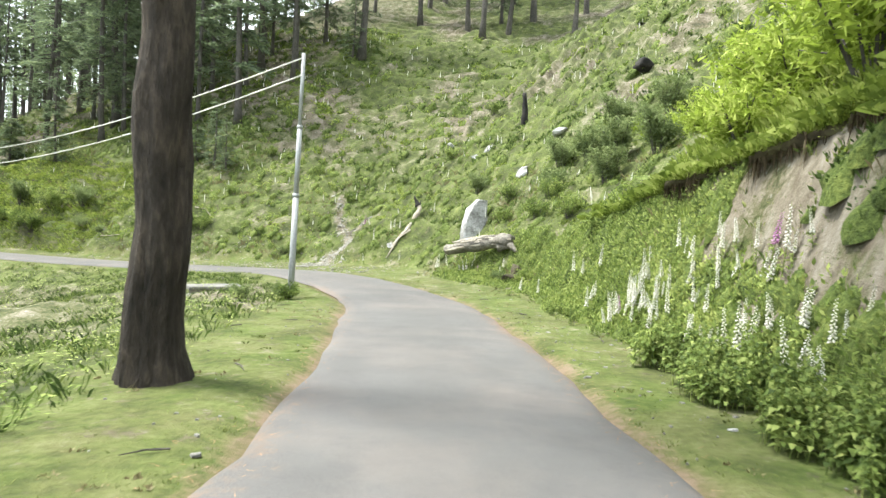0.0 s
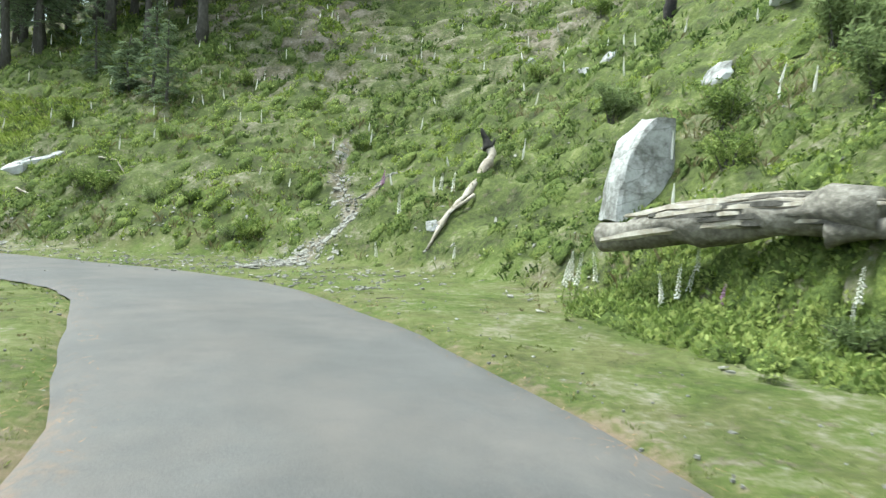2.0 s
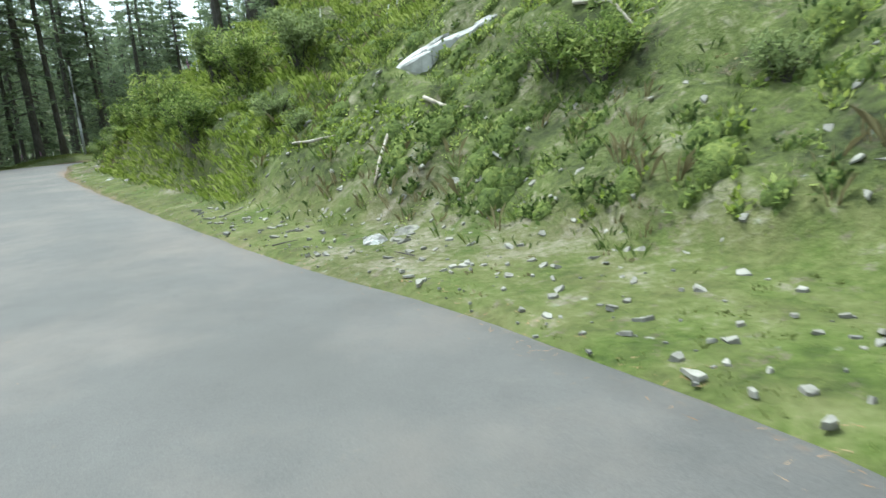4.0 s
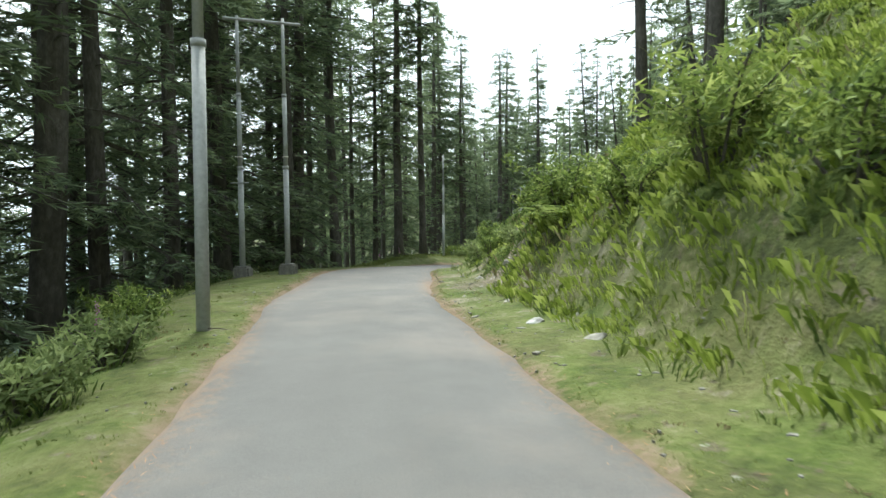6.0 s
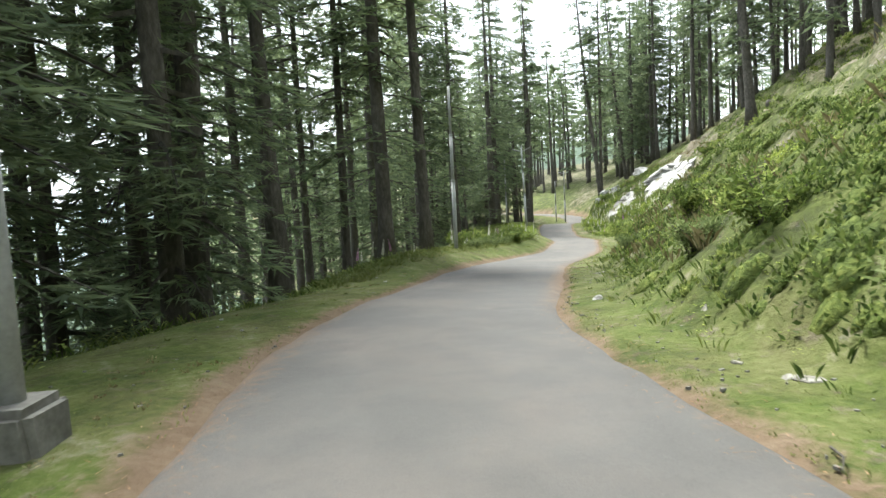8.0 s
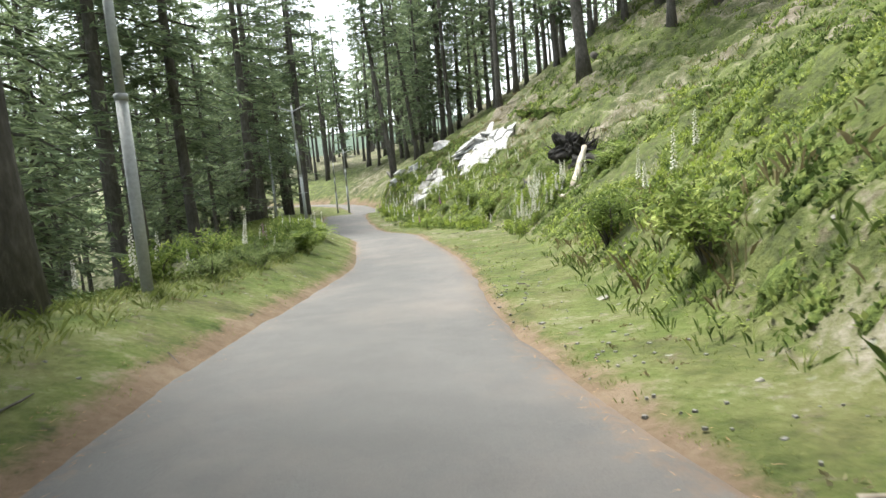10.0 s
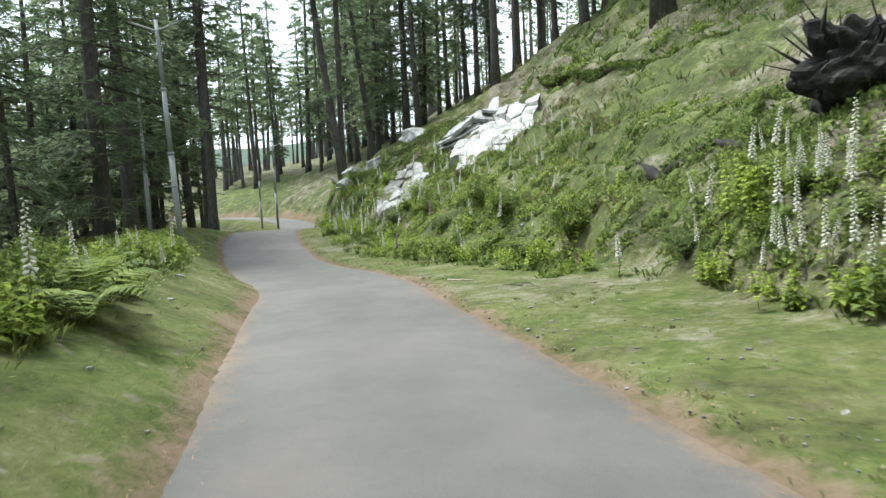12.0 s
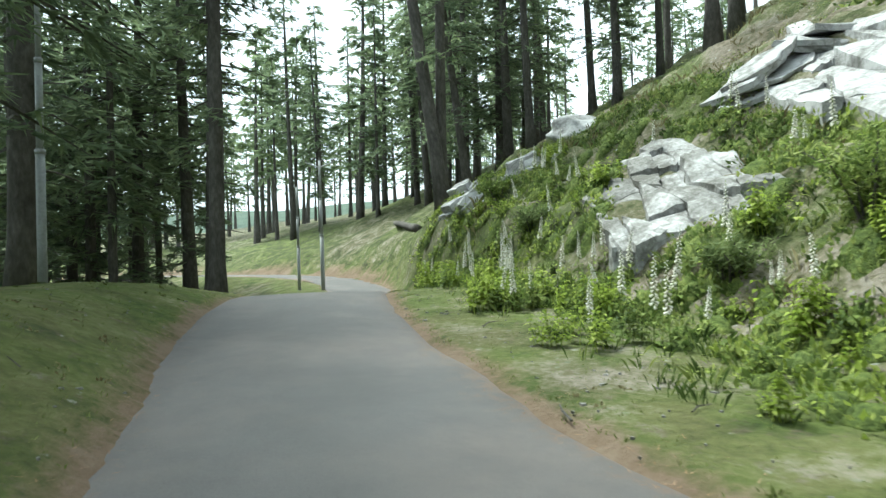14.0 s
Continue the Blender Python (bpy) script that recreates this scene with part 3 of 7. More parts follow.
# ---- trees ----
# darker brown bark, with the roadside trunk's shaded side put into the colour
SHADED_BARK = two_scale("shaded_pine_bark", (0.012, 0.01, 0.008), (0.038, 0.031, 0.025), (0.1, 0.078, 0.06), 12.0, 1.4, 0.95, 0.08, dims=(1, 1, 0.3), strength=1.0)


def pine(seed, tall, girth, crown_from, reach, whorls, droop, lean=0.0, stubs=10, density=1.0, spray=1.0, low=0, fan=5, slim=0.135, rings=12, sides=12, gnarl=0.0, bark=None):
    """A conifer: bark trunk, dead stubs, crown of needle sprays on drooping limbs."""
    rng = random.Random(seed)
    root = new("pine_tree")
    n = rings
    pts, rad = [], []
    bx, by = rng.uniform(-0.3, 0.3), rng.uniform(-0.3, 0.3)
    for i in range(n + 1):
        u = i / n
        z = -0.5 + (tall + 0.5) * u
        pts.append((bx * math.sin(u * 3) + lean * u * u * tall, by * math.sin(u * 2.2), z))
        rad.append(girth * (1 - u) ** 0.75 * (1 + 0.55 * math.exp(-max(z, 0) / 0.35)) + 0.02)
    tv, tf = tube(pts, rad, sides)
    tv = [(x + 0.04 * girth * math.sin(9 * math.atan2(y, x) + z), y + 0.03 * girth * math.sin(z * 2.1), z) for x, y, z in tv]
    if gnarl:
        rough = []
        for x, y, z in tv:
            a = math.atan2(y, x)
            q = Vector((math.cos(a) * 5, math.sin(a) * 5, z * 1.1))
            k = 1 + gnarl * (noise.noise(q) + 0.9 * abs(noise.noise(q * 2.3 + Vector((5, 0, 0)))) + 1.6 * noise.noise(Vector((math.cos(a), math.sin(a), z * 0.9))))
            rough.append((x * k, y * k, z))
        tv = rough
    piece("trunk", mesh_of("trunk", tv, tf, bark or BARK, True), root)

    def at(z):
        u = min(max((z + 0.5) / (tall + 0.5), 0), 1) * n
        i = min(int(u), n - 1)
        a, b = Vector(pts[i]), Vector(pts[i + 1])
        return a + (b - a) * (u - i), rad[i] + (rad[i + 1] - rad[i]) * (u - i)

    dead = Batch()
    for _ in range(stubs):
        z = rng.uniform(0.12 * tall, max(crown_from, 0.3) * tall + 2)
        p, r = at(z)
        a = rng.uniform(0, 6.28)
        w = Vector((math.cos(a), math.sin(a), rng.uniform(-0.35, 0.1)))
        ln = rng.uniform(0.4, 1.8)
        dead.add(*tube([p, p + w * ln * 0.5, p + w * ln + Vector((0, 0, -0.12 * ln))], [0.035, 0.022, 0.008], 4, False))
    limbs, leaf = Batch(), Batch()
    for k in range(-low, whorls):
        u = crown_from + (1 - crown_from) * ((k + rng.uniform(-0.3, 0.3)) / whorls)
        if k < 0:
            u = crown_from * rng.uniform(0.45, 1.0)
        u = min(max(u, 0.05), 0.985)
        p, r = at(u * tall)
        for _ in range(rng.choice((3, 4, 5)) if k >= 0 else 1):
            if rng.random() < 0.12:
                continue
            a = rng.uniform(0, 6.28)
            rel = max(0.0, (u - crown_from) / (1 - crown_from))
            ln = reach * (1 - rel) ** 0.7 * rng.uniform(0.55, 1.15) * min(1, 0.55 + rel * 2.5) + 0.25
            out = Vector((math.cos(a), math.sin(a), 0))
            rise = 0.25 * (rel - 0.3)
            spine = []
            for i in range(5):
                v = i / 4
                spine.append(p + out * ln * v + Vector((0, 0, ln * (rise * v - droop * v * v))))
            limbs.add(*tube(spine[::2], [0.05 * (1 - 0.85 * i / 2) * (0.5 + ln / 4) for i in range(3)], 3, False))
            across = Vector((-out.y, out.x, 0))
            m = max(5, int(ln * 11 * density))
            for i in range(m):
                v = rng.uniform(0.18, 1.0)
                q = p + out * ln * v + Vector((0, 0, ln * (rise * v - droop * v * v)))
                q += across * rng.uniform(-0.42, 0.42) * ln * (1.05 - v * 0.6) + Vector((0, 0, rng.uniform(-0.25, 0.06)))
                sz = rng.uniform(0.17, 0.34) * (0.85 + 0.06 * ln) * spray
                for _ in range(fan):
                    w = (out * rng.uniform(0.1, 1) + across * rng.uniform(-1, 1) + Vector((0, 0, rng.uniform(-0.45, 0.12)))).normalized()
                    s = w.cross(Vector((rng.uniform(-1, 1), rng.uniform(-1, 1), 1))).normalized() * sz * slim
                    leaf.add([q - s, q + s, q + w * sz * 1.25 + s * 0.2], [(0, 1, 2)])
    dead.add(limbs.verts, limbs.faces)
    tagged(piece("branchwork", dead.mesh("branchwork", BARK), root), kind="stuff")
    tagged(piece("crown", leaf.mesh("crown", NEEDLES), root), kind="stuff")
    return root


KINDS = [
    pine(1, 25, 0.25, 0.3, 3.0, 28, 0.28, low=8, fan=4, spray=1.3), pine(2, 28, 0.28, 0.36, 3.2, 26, 0.2, stubs=16, low=6, fan=4, spray=1.3), pine(3, 22, 0.2, 0.26, 2.6, 26, 0.34, low=8, fan=4, spray=1.3),
    pine(4, 27, 0.26, 0.45, 3.0, 22, 0.15, 0.01, 18, low=3, fan=4, spray=1.3), pine(5, 18, 0.15, 0.14, 2.3, 26, 0.4, density=1.1), pine(6, 9, 0.12, 0.06, 1.9, 20, 0.3, stubs=2, density=1.3),
    pine(7, 24, 0.24, 0.12, 3.6, 30, 0.36, fan=4, spray=1.3), pine(8, 3.2, 0.05, 0.04, 1.0, 12, 0.15, stubs=0, density=2.0),
    pine(11, 25, 0.24, 0.3, 3.0, 20, 0.28, stubs=4, density=0.36, spray=2.4, fan=3, slim=0.17), pine(12, 27, 0.26, 0.4, 3.0, 18, 0.18, stubs=4, density=0.36, spray=2.4, fan=3, slim=0.17), pine(13, 22, 0.22, 0.2, 3.0, 20, 0.34, stubs=3, density=0.36, spray=2.4, fan=3, slim=0.17),
    pine(4, 27, 0.26, 0.45, 3.0, 22, 0.15, 0.01, 22, low=3, fan=4, spray=1.3, rings=90, sides=36, gnarl=0.17, bark=SHADED_BARK),
    pine(15, 25, 0.24, 0.24, 3.2, 15, 0.28, stubs=0, density=0.2, spray=3.4, fan=2, slim=0.2, rings=5, sides=6), pine(16, 23, 0.22, 0.36, 3.2, 14, 0.2, stubs=0, density=0.2, spray=3.4, fan=2, slim=0.2, rings=5, sides=6),
    pine(17, 24, 0.26, 0.08, 3.6, 26, 0.36, density=1.1, fan=6, spray=1.15, slim=0.1),
]
LABELS = ["tall pine with drooping needle sprays in the forest", "tall bare-trunked pine with a high crown", "slender pine with drooping dark branches", "tall pine with a long bare dark trunk",
          "slim young pine with branches low down", "young bushy pine on the slope", "broad deodar with layered drooping branches", "small bushy pine sapling on the grassy slope",
          "far forest pine with a ragged crown", "far forest pine with a long bare trunk", "far forest pine with drooping branches", "thick dark-barked pine trunk beside the road", "", "", "broad deodar with feathery drooping branches beside the road"]
for ob, lab in zip(KINDS, LABELS):
    if lab:
        tagged(ob, lab, "tree", "forest trees")
USED = set()
PLACED = []


FAR = []


def plant_far(kind, x, y, scale, turn, tilt, thick):
    """Trees too deep in the wood to tell apart, gathered for one mesh."""
    PLACED.append((x, y))
    FAR.append((kind, pose(x, y, height(x, y) - 0.1, tilt[0], tilt[1], turn) @ Matrix.Diagonal((scale * thick, scale * thick, scale, 1))))


def join_far():
    verts, faces, mats, count = [], [], [], 0
    for kind, m in FAR:
        for ch in KINDS[kind].children:
            if ch.name.startswith("branch"):
                continue
            me = ch.data
            co = np.empty(len(me.vertices) * 3)
            me.vertices.foreach_get("co", co)
            mm = np.array(m)
            verts.append(co.reshape(-1, 3) @ mm[:3, :3].T + mm[:3, 3])
            faces.extend([tuple(i + count for i in p.vertices) for p in me.polygons])
            mats.extend([1 if ch.name.startswith("crown") else 0] * len(me.polygons))
            count += len(me.vertices)
    me = mesh_of("far_forest", np.concatenate(verts), faces, BARK)
    me.materials.append(NEEDLES)
    me.polygons.foreach_set("material_index", mats)
    me.update()
    tagged(new("far_forest", me), "dense conifer forest standing deep behind the roadside trees", "forest", kind="stuff")
    for kind in (12, 13):
        for ob in [*KINDS[kind].children, KINDS[kind]]:
            bpy.data.objects.remove(ob)


def plant(kind, x, y, scale=1.0, turn=0.0, tilt=(0, 0), thick=1.0):
    m = pose(x, y, height(x, y) - 0.1, tilt[0], tilt[1], turn) @ Matrix.Diagonal((scale * thick, scale * thick, scale, 1))
    PLACED.append((x, y))
    if kind in USED:
        ob = copy_thing(KINDS[kind], pose(0, 0, 0))
        ob.matrix_basis = m
    else:
        USED.add(kind)
        ob = KINDS[kind]
        ob.matrix_basis = m
    return ob

# trees that stand out: kind, x, y, size, turn, girth factor, lean
for kind, x, y, size, turn, thick, tilt in (
    (11, -2.74, 6.2, 1.0, 20, 0.92, (0.5, 1.0)), (1, -8.7, 62, 1.0, 30, 1.2, (1, 0)), (3, 3.0, 66, 1.0, 80, 1.1, (0, 2)), (0, -3.8, 74, 1.1, 10, 1.0, (0, 0)),
    (1, -17.7, 60, 1.0, 200, 1.0, (0, 0)), (0, -27, 50, 0.9, 60, 0.9, (0, 0)), (2, -33, 52.5, 0.95, 160, 1.0, (0, -4)), (6, -24, 57, 0.9, 20, 1.0, (0, 0)),
    (5, -16.2, 44.6, 0.55, 20, 1.0, (0, 0)), (5, -20.5, 47.5, 0.5, 120, 1.0, (0, 0)), (5, -29.0, 47.5, 0.8, 220, 1.0, (0, 0)), (7, -33.8, 49.5, 1.2, 0, 1.0, (0, 0)), (7, -17.6, 45.6, 0.9, 70, 1.0, (0, 0)),
    (6, -25.6, 50.6, 0.7, 0, 1.0, (0, 0)), (6, -21.0, 56.6, 0.75, 60, 1.0, (0, 0)), (6, -30.5, 56.0, 0.85, 130, 1.0, (0, 0)), (6, -13.0, 66.0, 0.8, 20, 1.0, (0, 0)), (6, 5.5, 74, 0.8, 10, 1.0, (0, 0)), (5, -9.6, 62.0, 0.8, 0, 1.0, (0, 0)), (5, -15.0, 43.6, 0.42, 80, 1.2, (0, 0)),
    (3, -46.8, 61.0, 1.0, 0, 1.1, (0, 0)), (3, -49.6, 63.4, 1.05, 90, 0.95, (1, 1)), (1, -46.5, 56.0, 1.0, 140, 1.0, (0, 0)), (1, -41.5, 54.5, 1.0, 40, 1.0, (0, 0)),
    (1, -71.0, 87.4, 1.0, 50, 1.35, (0, -5)), (3, -90.6, 90.4, 0.95, 0, 0.95, (0, -7)), (3, -91.2, 91.0, 0.9, 120, 0.85, (1, -3)), (2, -96.1, 100.3, 1.1, 30, 1.0, (0, -5)),
    (3, -96.9, 106.0, 0.95, 60, 1.15, (0, 0)), (1, -94.2, 103.8, 0.95, 220, 0.9, (0, 0)), (0, -92.7, 109.1, 1.0, 10, 0.9, (0, 0)), (2, -92.4, 113.0, 1.0, 300, 1.0, (0, 0)),
    (3, -82.9, 95.9, 0.9, 33, 1.0, (0, 1)), (3, -82.6, 98.3, 0.9, 99, 1.05, (0, -1)), (1, -97.4, 86.0, 1.05, 77, 0.95, (0, 0)), (1, -99.6, 87.2, 1.0, 7, 0.9, (0, 0)), (0, -104.1, 89.4, 1.0, 70, 1.2, (0, 0)),
    (3, -64.9, 47.6, 1.0, 90, 1.1, (0, -3)), (2, -63.7, 49.6, 0.95, 200, 0.9, (0, 0)), (0, -61.6, 50.4, 1.0, 30, 1.1, (0, 0)), (3, -61.4, 52.0, 1.0, 10, 0.8, (0, 0)), (2, -67.0, 49.2, 1.0, 10, 0.9, (0, 0)),
    (1, -42.6, 33.4, 1.0, 40, 1.35, (0, 0)), (14, -52.3, 37.6, 1.0, 0, 1.3, (0, 0)), (0, -51.0, 38.6, 1.0, 150, 1.3, (0, 0)), (14, -45.0, 31.5, 1.0, 190, 1.1, (0, 0)), (1, -57.0, 42.8, 1.0, 0, 1.2, (0, 0)),
    (14, -89.8, 75.2, 1.0, 40, 1.2, (0, 0)), (0, -93.6, 78.6, 1.05, 10, 1.2, (0, 0)), (14, -39.5, 30.0, 1.0, 0, 1.2, (0, 0)), (3, -59.2, 45.6, 1.0, 0, 1.0, (0, 0)), (6, -72.5, 55.0, 1.05, 90, 1.1, (0, 0)), (0, -75.5, 59.5, 1.0, 0, 1.1, (0, 0)),
):
    plant(kind, x, y, size, turn, tilt, thick)

for x, y, size in ((-54.3, 42.0, 1.0), (-57.4, 41.6, 0.95), (-60.5, 42.9, 1.0), (-63.2, 43.6, 1.0), (-55.0, 38.0, 1.0), (-58.5, 39.8, 1.0), (-61.5, 39.0, 1.05), (-65.0, 41.0, 1.0), (-56.5, 35.6, 1.0), (-52.5, 33.5, 1.0), (-48.5, 33.0, 1.0), (-43.6, 34.6, 0.95), (-48.0, 36.6, 1.0), (-38.0, 31.2, 1.0)):
    plant(14, x, y, size, 70 * x, (0, 0), 1.0)
for st, d, size in ((60.5, -9.5, 1.0), (64.5, -12.0, 0.95)):
    plant(14, *beside(st, d)[0], size, 70 * st, (0, 0), 1.0)
rng = random.Random(5)


def forest(count, st_range, d_range, kinds, apart, scale=(0.8, 1.15), put=plant):
    """Trees at random between two distances from the road, never closer to one another than apart."""
    tries = done = 0
    while done < count and tries < count * 30:
        tries += 1
        st, d = rng.uniform(*st_range), rng.uniform(*d_range)
        x, y = beside(st, d)[0]
        _, dd, _ = road_frame(np.array([[x, y]]))
        if abs(dd[0]) < max(4.0, min(abs(d_range[0]), abs(d_range[1])) - 0.1 if d_range[0] * d_range[1] > 0 else 4.0) or dd[0] * d < 0:
            continue
        if any((x - a) ** 2 + (y - b) ** 2 < apart**2 for a, b in PLACED):
            continue
        put(rng.choice(kinds), x, y, rng.uniform(*scale), rng.uniform(0, 360), (rng.uniform(-2, 2), rng.uniform(-2, 2)), rng.uniform(0.8, 1.15))
        done += 1


forest(7, (60, 72), (-18, -9.5), [6, 6, 0, 4], 2.6)
forest(24, (110, 168), (-20, -7.5), [6, 6, 0, 2, 4], 2.6)
forest(11, (50, 80), (-24, -8.0), [0, 1, 2, 3, 3, 4, 0], 2.5)
forest(8, (80, 102), (-26, -8.0), [1, 3, 3, 2], 2.8)
forest(9, (104, 128), (-22, -7.5), [0, 1, 2, 3, 3, 4, 0], 2.5)
forest(5, (46, 80), (-45, -22), [8, 9, 10], 4.0)
forest(3, (80, 99), (-45, -22), [9], 4.0)
forest(16, (44, 66), (15, 32), [8, 10, 10, 6], 2.8)
forest(36, (62, 118), (19, 45), [8, 9, 9, 10], 3.0)
forest(22, (116, 150), (17, 32), [8, 9, 10, 10], 3.0)
forest(18, (138, 170), (-20, -6), [8, 9, 10], 3.0)
forest(24, (146, 180), (9, 30), [8, 9, 10], 3.0)
forest(7, (147, 160), (7.5, 15), [0, 2, 6], 2.6)
forest(24, (114, 170), (-45, -18), [12, 13], 3.0, put=plant_far)
forest(16, (116, 150), (32, 60), [12, 13], 3.2, put=plant_far)
forest(24, (0, 60), (36, 60), [12, 13], 3.4, put=plant_far)
forest(26, (165, 215), (9, 60), [12, 13], 3.2, put=plant_far)
forest(12, (165, 200), (-35, -6), [12, 13], 3.0, put=plant_far)
forest(50, (200, 275), (-50, 70), [12, 13], 3.4, put=plant_far)
forest(40, (150, 220), (60, 120), [12, 13], 3.6, put=plant_far)
forest(50, (135, 230), (30, 140), [12, 13], 3.6, put=plant_far)
join_far()


# ---- stones ----
def slab_mesh(seed, wide, deep, thick, mat, sides=7, bumps=0.25):
    """A broken flat stone: an uneven outline, bevelled top and rough underside."""
    r = random.Random(seed)
    ring = [(math.cos(a) * wide * k, math.sin(a) * deep * k) for a, k in ((2 * math.pi * (i + r.uniform(-0.3, 0.3)) / sides, r.uniform(1 - bumps, 1 + bumps * 0.5)) for i in range(sides))]
    verts = [(x * 0.92, y * 0.92, -thick) for x, y in ring] + [(x, y, thick * r.uniform(0.1, 0.4)) for x, y in ring] + [(x * 0.86 + r.uniform(-0.03, 0.03) * wide, y * 0.86, thick * r.uniform(0.7, 1.0)) for x, y in ring]
    n = sides
    faces = [tuple(range(n))[::-1], tuple(range(2 * n, 3 * n))]
    for k in (0, n):
        faces += [(k + i, k + (i + 1) % n, k + n + (i + 1) % n, k + n + i) for i in range(n)]
    return mesh_of("stone", verts, faces, mat)


def rock_mesh(seed, size, mat, cuts=2, rough=0.28):
    """A weathered rock: a cut ball with facets and noise."""
    bm = bmesh.new()
    bmesh.ops.create_icosphere(bm, subdivisions=cuts, radius=1.0)
    r = random.Random(seed)
    planes = [(Vector((r.uniform(-1, 1), r.uniform(-1, 1), r.uniform(-0.6, 1))).normalized(), r.uniform(0.55, 0.85)) for _ in range(9)]
    for v in bm.verts:
        for n, k in planes:
            over = v.co.dot(n) - k
            if over > 0:
                v.co -= n * over * 0.92
        v.co *= 1 + rough * noise.noise(v.co * 1.7 + Vector((seed, 0, 0))) + rough * 0.35 * noise.noise(v.co * 5 + Vector((0, seed, 0)))
        v.co = Vector((v.co.x * size[0], v.co.y * size[1], v.co.z * size[2]))
    me = bpy.data.meshes.new("rock")
    bm.to_mesh(me)
    bm.free()
    me.materials.append(mat)
    if cuts > 2 and rough < 0.26:
        me.polygons.foreach_set("use_smooth", [True] * len(me.polygons))
    return me


def ground_normal(x, y):
    h = heights([[x, y], [x + 0.4, y], [x, y + 0.4]])
    return Vector((-(h[1] - h[0]) / 0.4, -(h[2] - h[0]) / 0.4, 1)).normalized()


def lying(x, y, turn, sink=0.0, along=1.0):
    """A pose on the ground at a place, laid along the slope."""
    n = Vector((0, 0, 1)).lerp(ground_normal(x, y), along).normalized()
    q = n.to_track_quat("Z", "Y").to_matrix().to_4x4()
    return Matrix.Translation((x, y, height(x, y) - sink)) @ q @ pose(0, 0, 0, 0, 0, turn)


SLATES = [slab_mesh(i, *dims, STONE) for i, dims in enumerate(((0.13, 0.09, 0.02), (0.18, 0.11, 0.025), (0.1, 0.08, 0.03), (0.22, 0.14, 0.03), (0.15, 0.07, 0.02), (0.28, 0.17, 0.05), (0.09, 0.06, 0.025), (0.12, 0.12, 0.04)))]
PALE = [slab_mesh(40 + i, *dims, MARBLE) for i, dims in enumerate(((0.16, 0.1, 0.05), (0.24, 0.15, 0.07), (0.12, 0.1, 0.06)))]


def scatter_stones(count, st_range, e_range, meshes, group, label, size=(0.7, 1.5), seed=1):
    r = random.Random(seed)
    for _ in range(count):
        st = r.uniform(*st_range)
        side = 1 if e_range[0] >= 0 else -1
        e = r.uniform(*e_range)
        d = e + side * float(half_width(st))
        x, y = beside(st, d)[0]
        k = r.uniform(*size)
        ob = new("flat_stone", r.choice(meshes))
        ob.matrix_basis = lying(x, y, r.uniform(0, 360), -0.005 * k) @ pose(0, 0, 0, r.uniform(-14, 14), r.uniform(-14, 14), 0) @ Matrix.Diagonal((k, k, k, 1))
        tagged(ob, label, "stone", group)


scatter_stones(70, (27, 37), (0.3, 4.8), SLATES, "slate stones below the scree", "flat grey slate stone lying on the roadside turf", (0.18, 0.45), 2)
scatter_stones(36, (37, 48), (0.2, 3.0), SLATES, "slate stones along the bank", "pale flat slate stone at the foot of the bank", (0.18, 0.45), 3)
scatter_stones(40, (54, 68), (0.15, 2.6), SLATES, "slate stones along the bank", "pale flat slate stone at the foot of the bank", (0.2, 0.6), 4)
scatter_stones(24, (68, 92), (0.2, 4.0), SLATES, "slate stones along the bank", "pale flat slate stone at the foot of the bank", (0.2, 0.6), 5)
scatter_stones(18, (96, 122), (0.3, 4.0), SLATES, "slate stones along the bank", "pale flat slate stone at the foot of the bank", (0.2, 0.5), 6)
scatter_stones(8, (4, 26), (0.3, 3.0), PALE, "pale stones on the verge", "small white stone on the grassy verge", (0.15, 0.4), 7)
scatter_stones(12, (50, 112), (-2.2, -0.3), PALE, "pale stones on the verge", "small white stone on the grassy verge", (0.2, 0.45), 8)

def chip(r, m, w, dd, tk):
    """A thin broken flake of slate with five uneven corners."""
    c = [(math.cos(a) * w * k, math.sin(a) * dd * k) for a, k in ((1.2566 * (i + r.uniform(-0.35, 0.35)), r.uniform(0.6, 1.15)) for i in range(5))]
    up = [r.uniform(0.5, 1.2) * tk for _ in c]
    return ([tuple(m @ Vector((a, b, -tk))) for a, b in c] + [tuple(m @ Vector((a * 0.88, b * 0.88, z))) for (a, b), z in zip(c, up)],
            [(5, 6, 7, 8, 9)] + [(i, (i + 1) % 5, 5 + (i + 1) % 5, 5 + i) for i in range(5)])


# the trickle of scree on the hillside
r = random.Random(9)
scree = Batch()


def in_trickle():
    """A place in the bed, which widens to a fan at the verge."""
    if r.random() < 0.12:
        k, line = r.choice((0, 1)), BRANCH
    else:
        k, line = r.choice((0, 1, 2, 3, 4, 5, 6, 7, 7, 8, 8, 8, 9, 9, 9)), TRICKLE
    u, wide = r.random(), 0.16 if line is BRANCH else (0.17 if k < 6 else 0.26 + 0.11 * (k - 6))
    (ax, ay), (bx, by) = line[k], line[k + 1]
    return ax + u * (bx - ax) + r.gauss(0, wide), ay + u * (by - ay) + r.gauss(0, wide * 0.8)


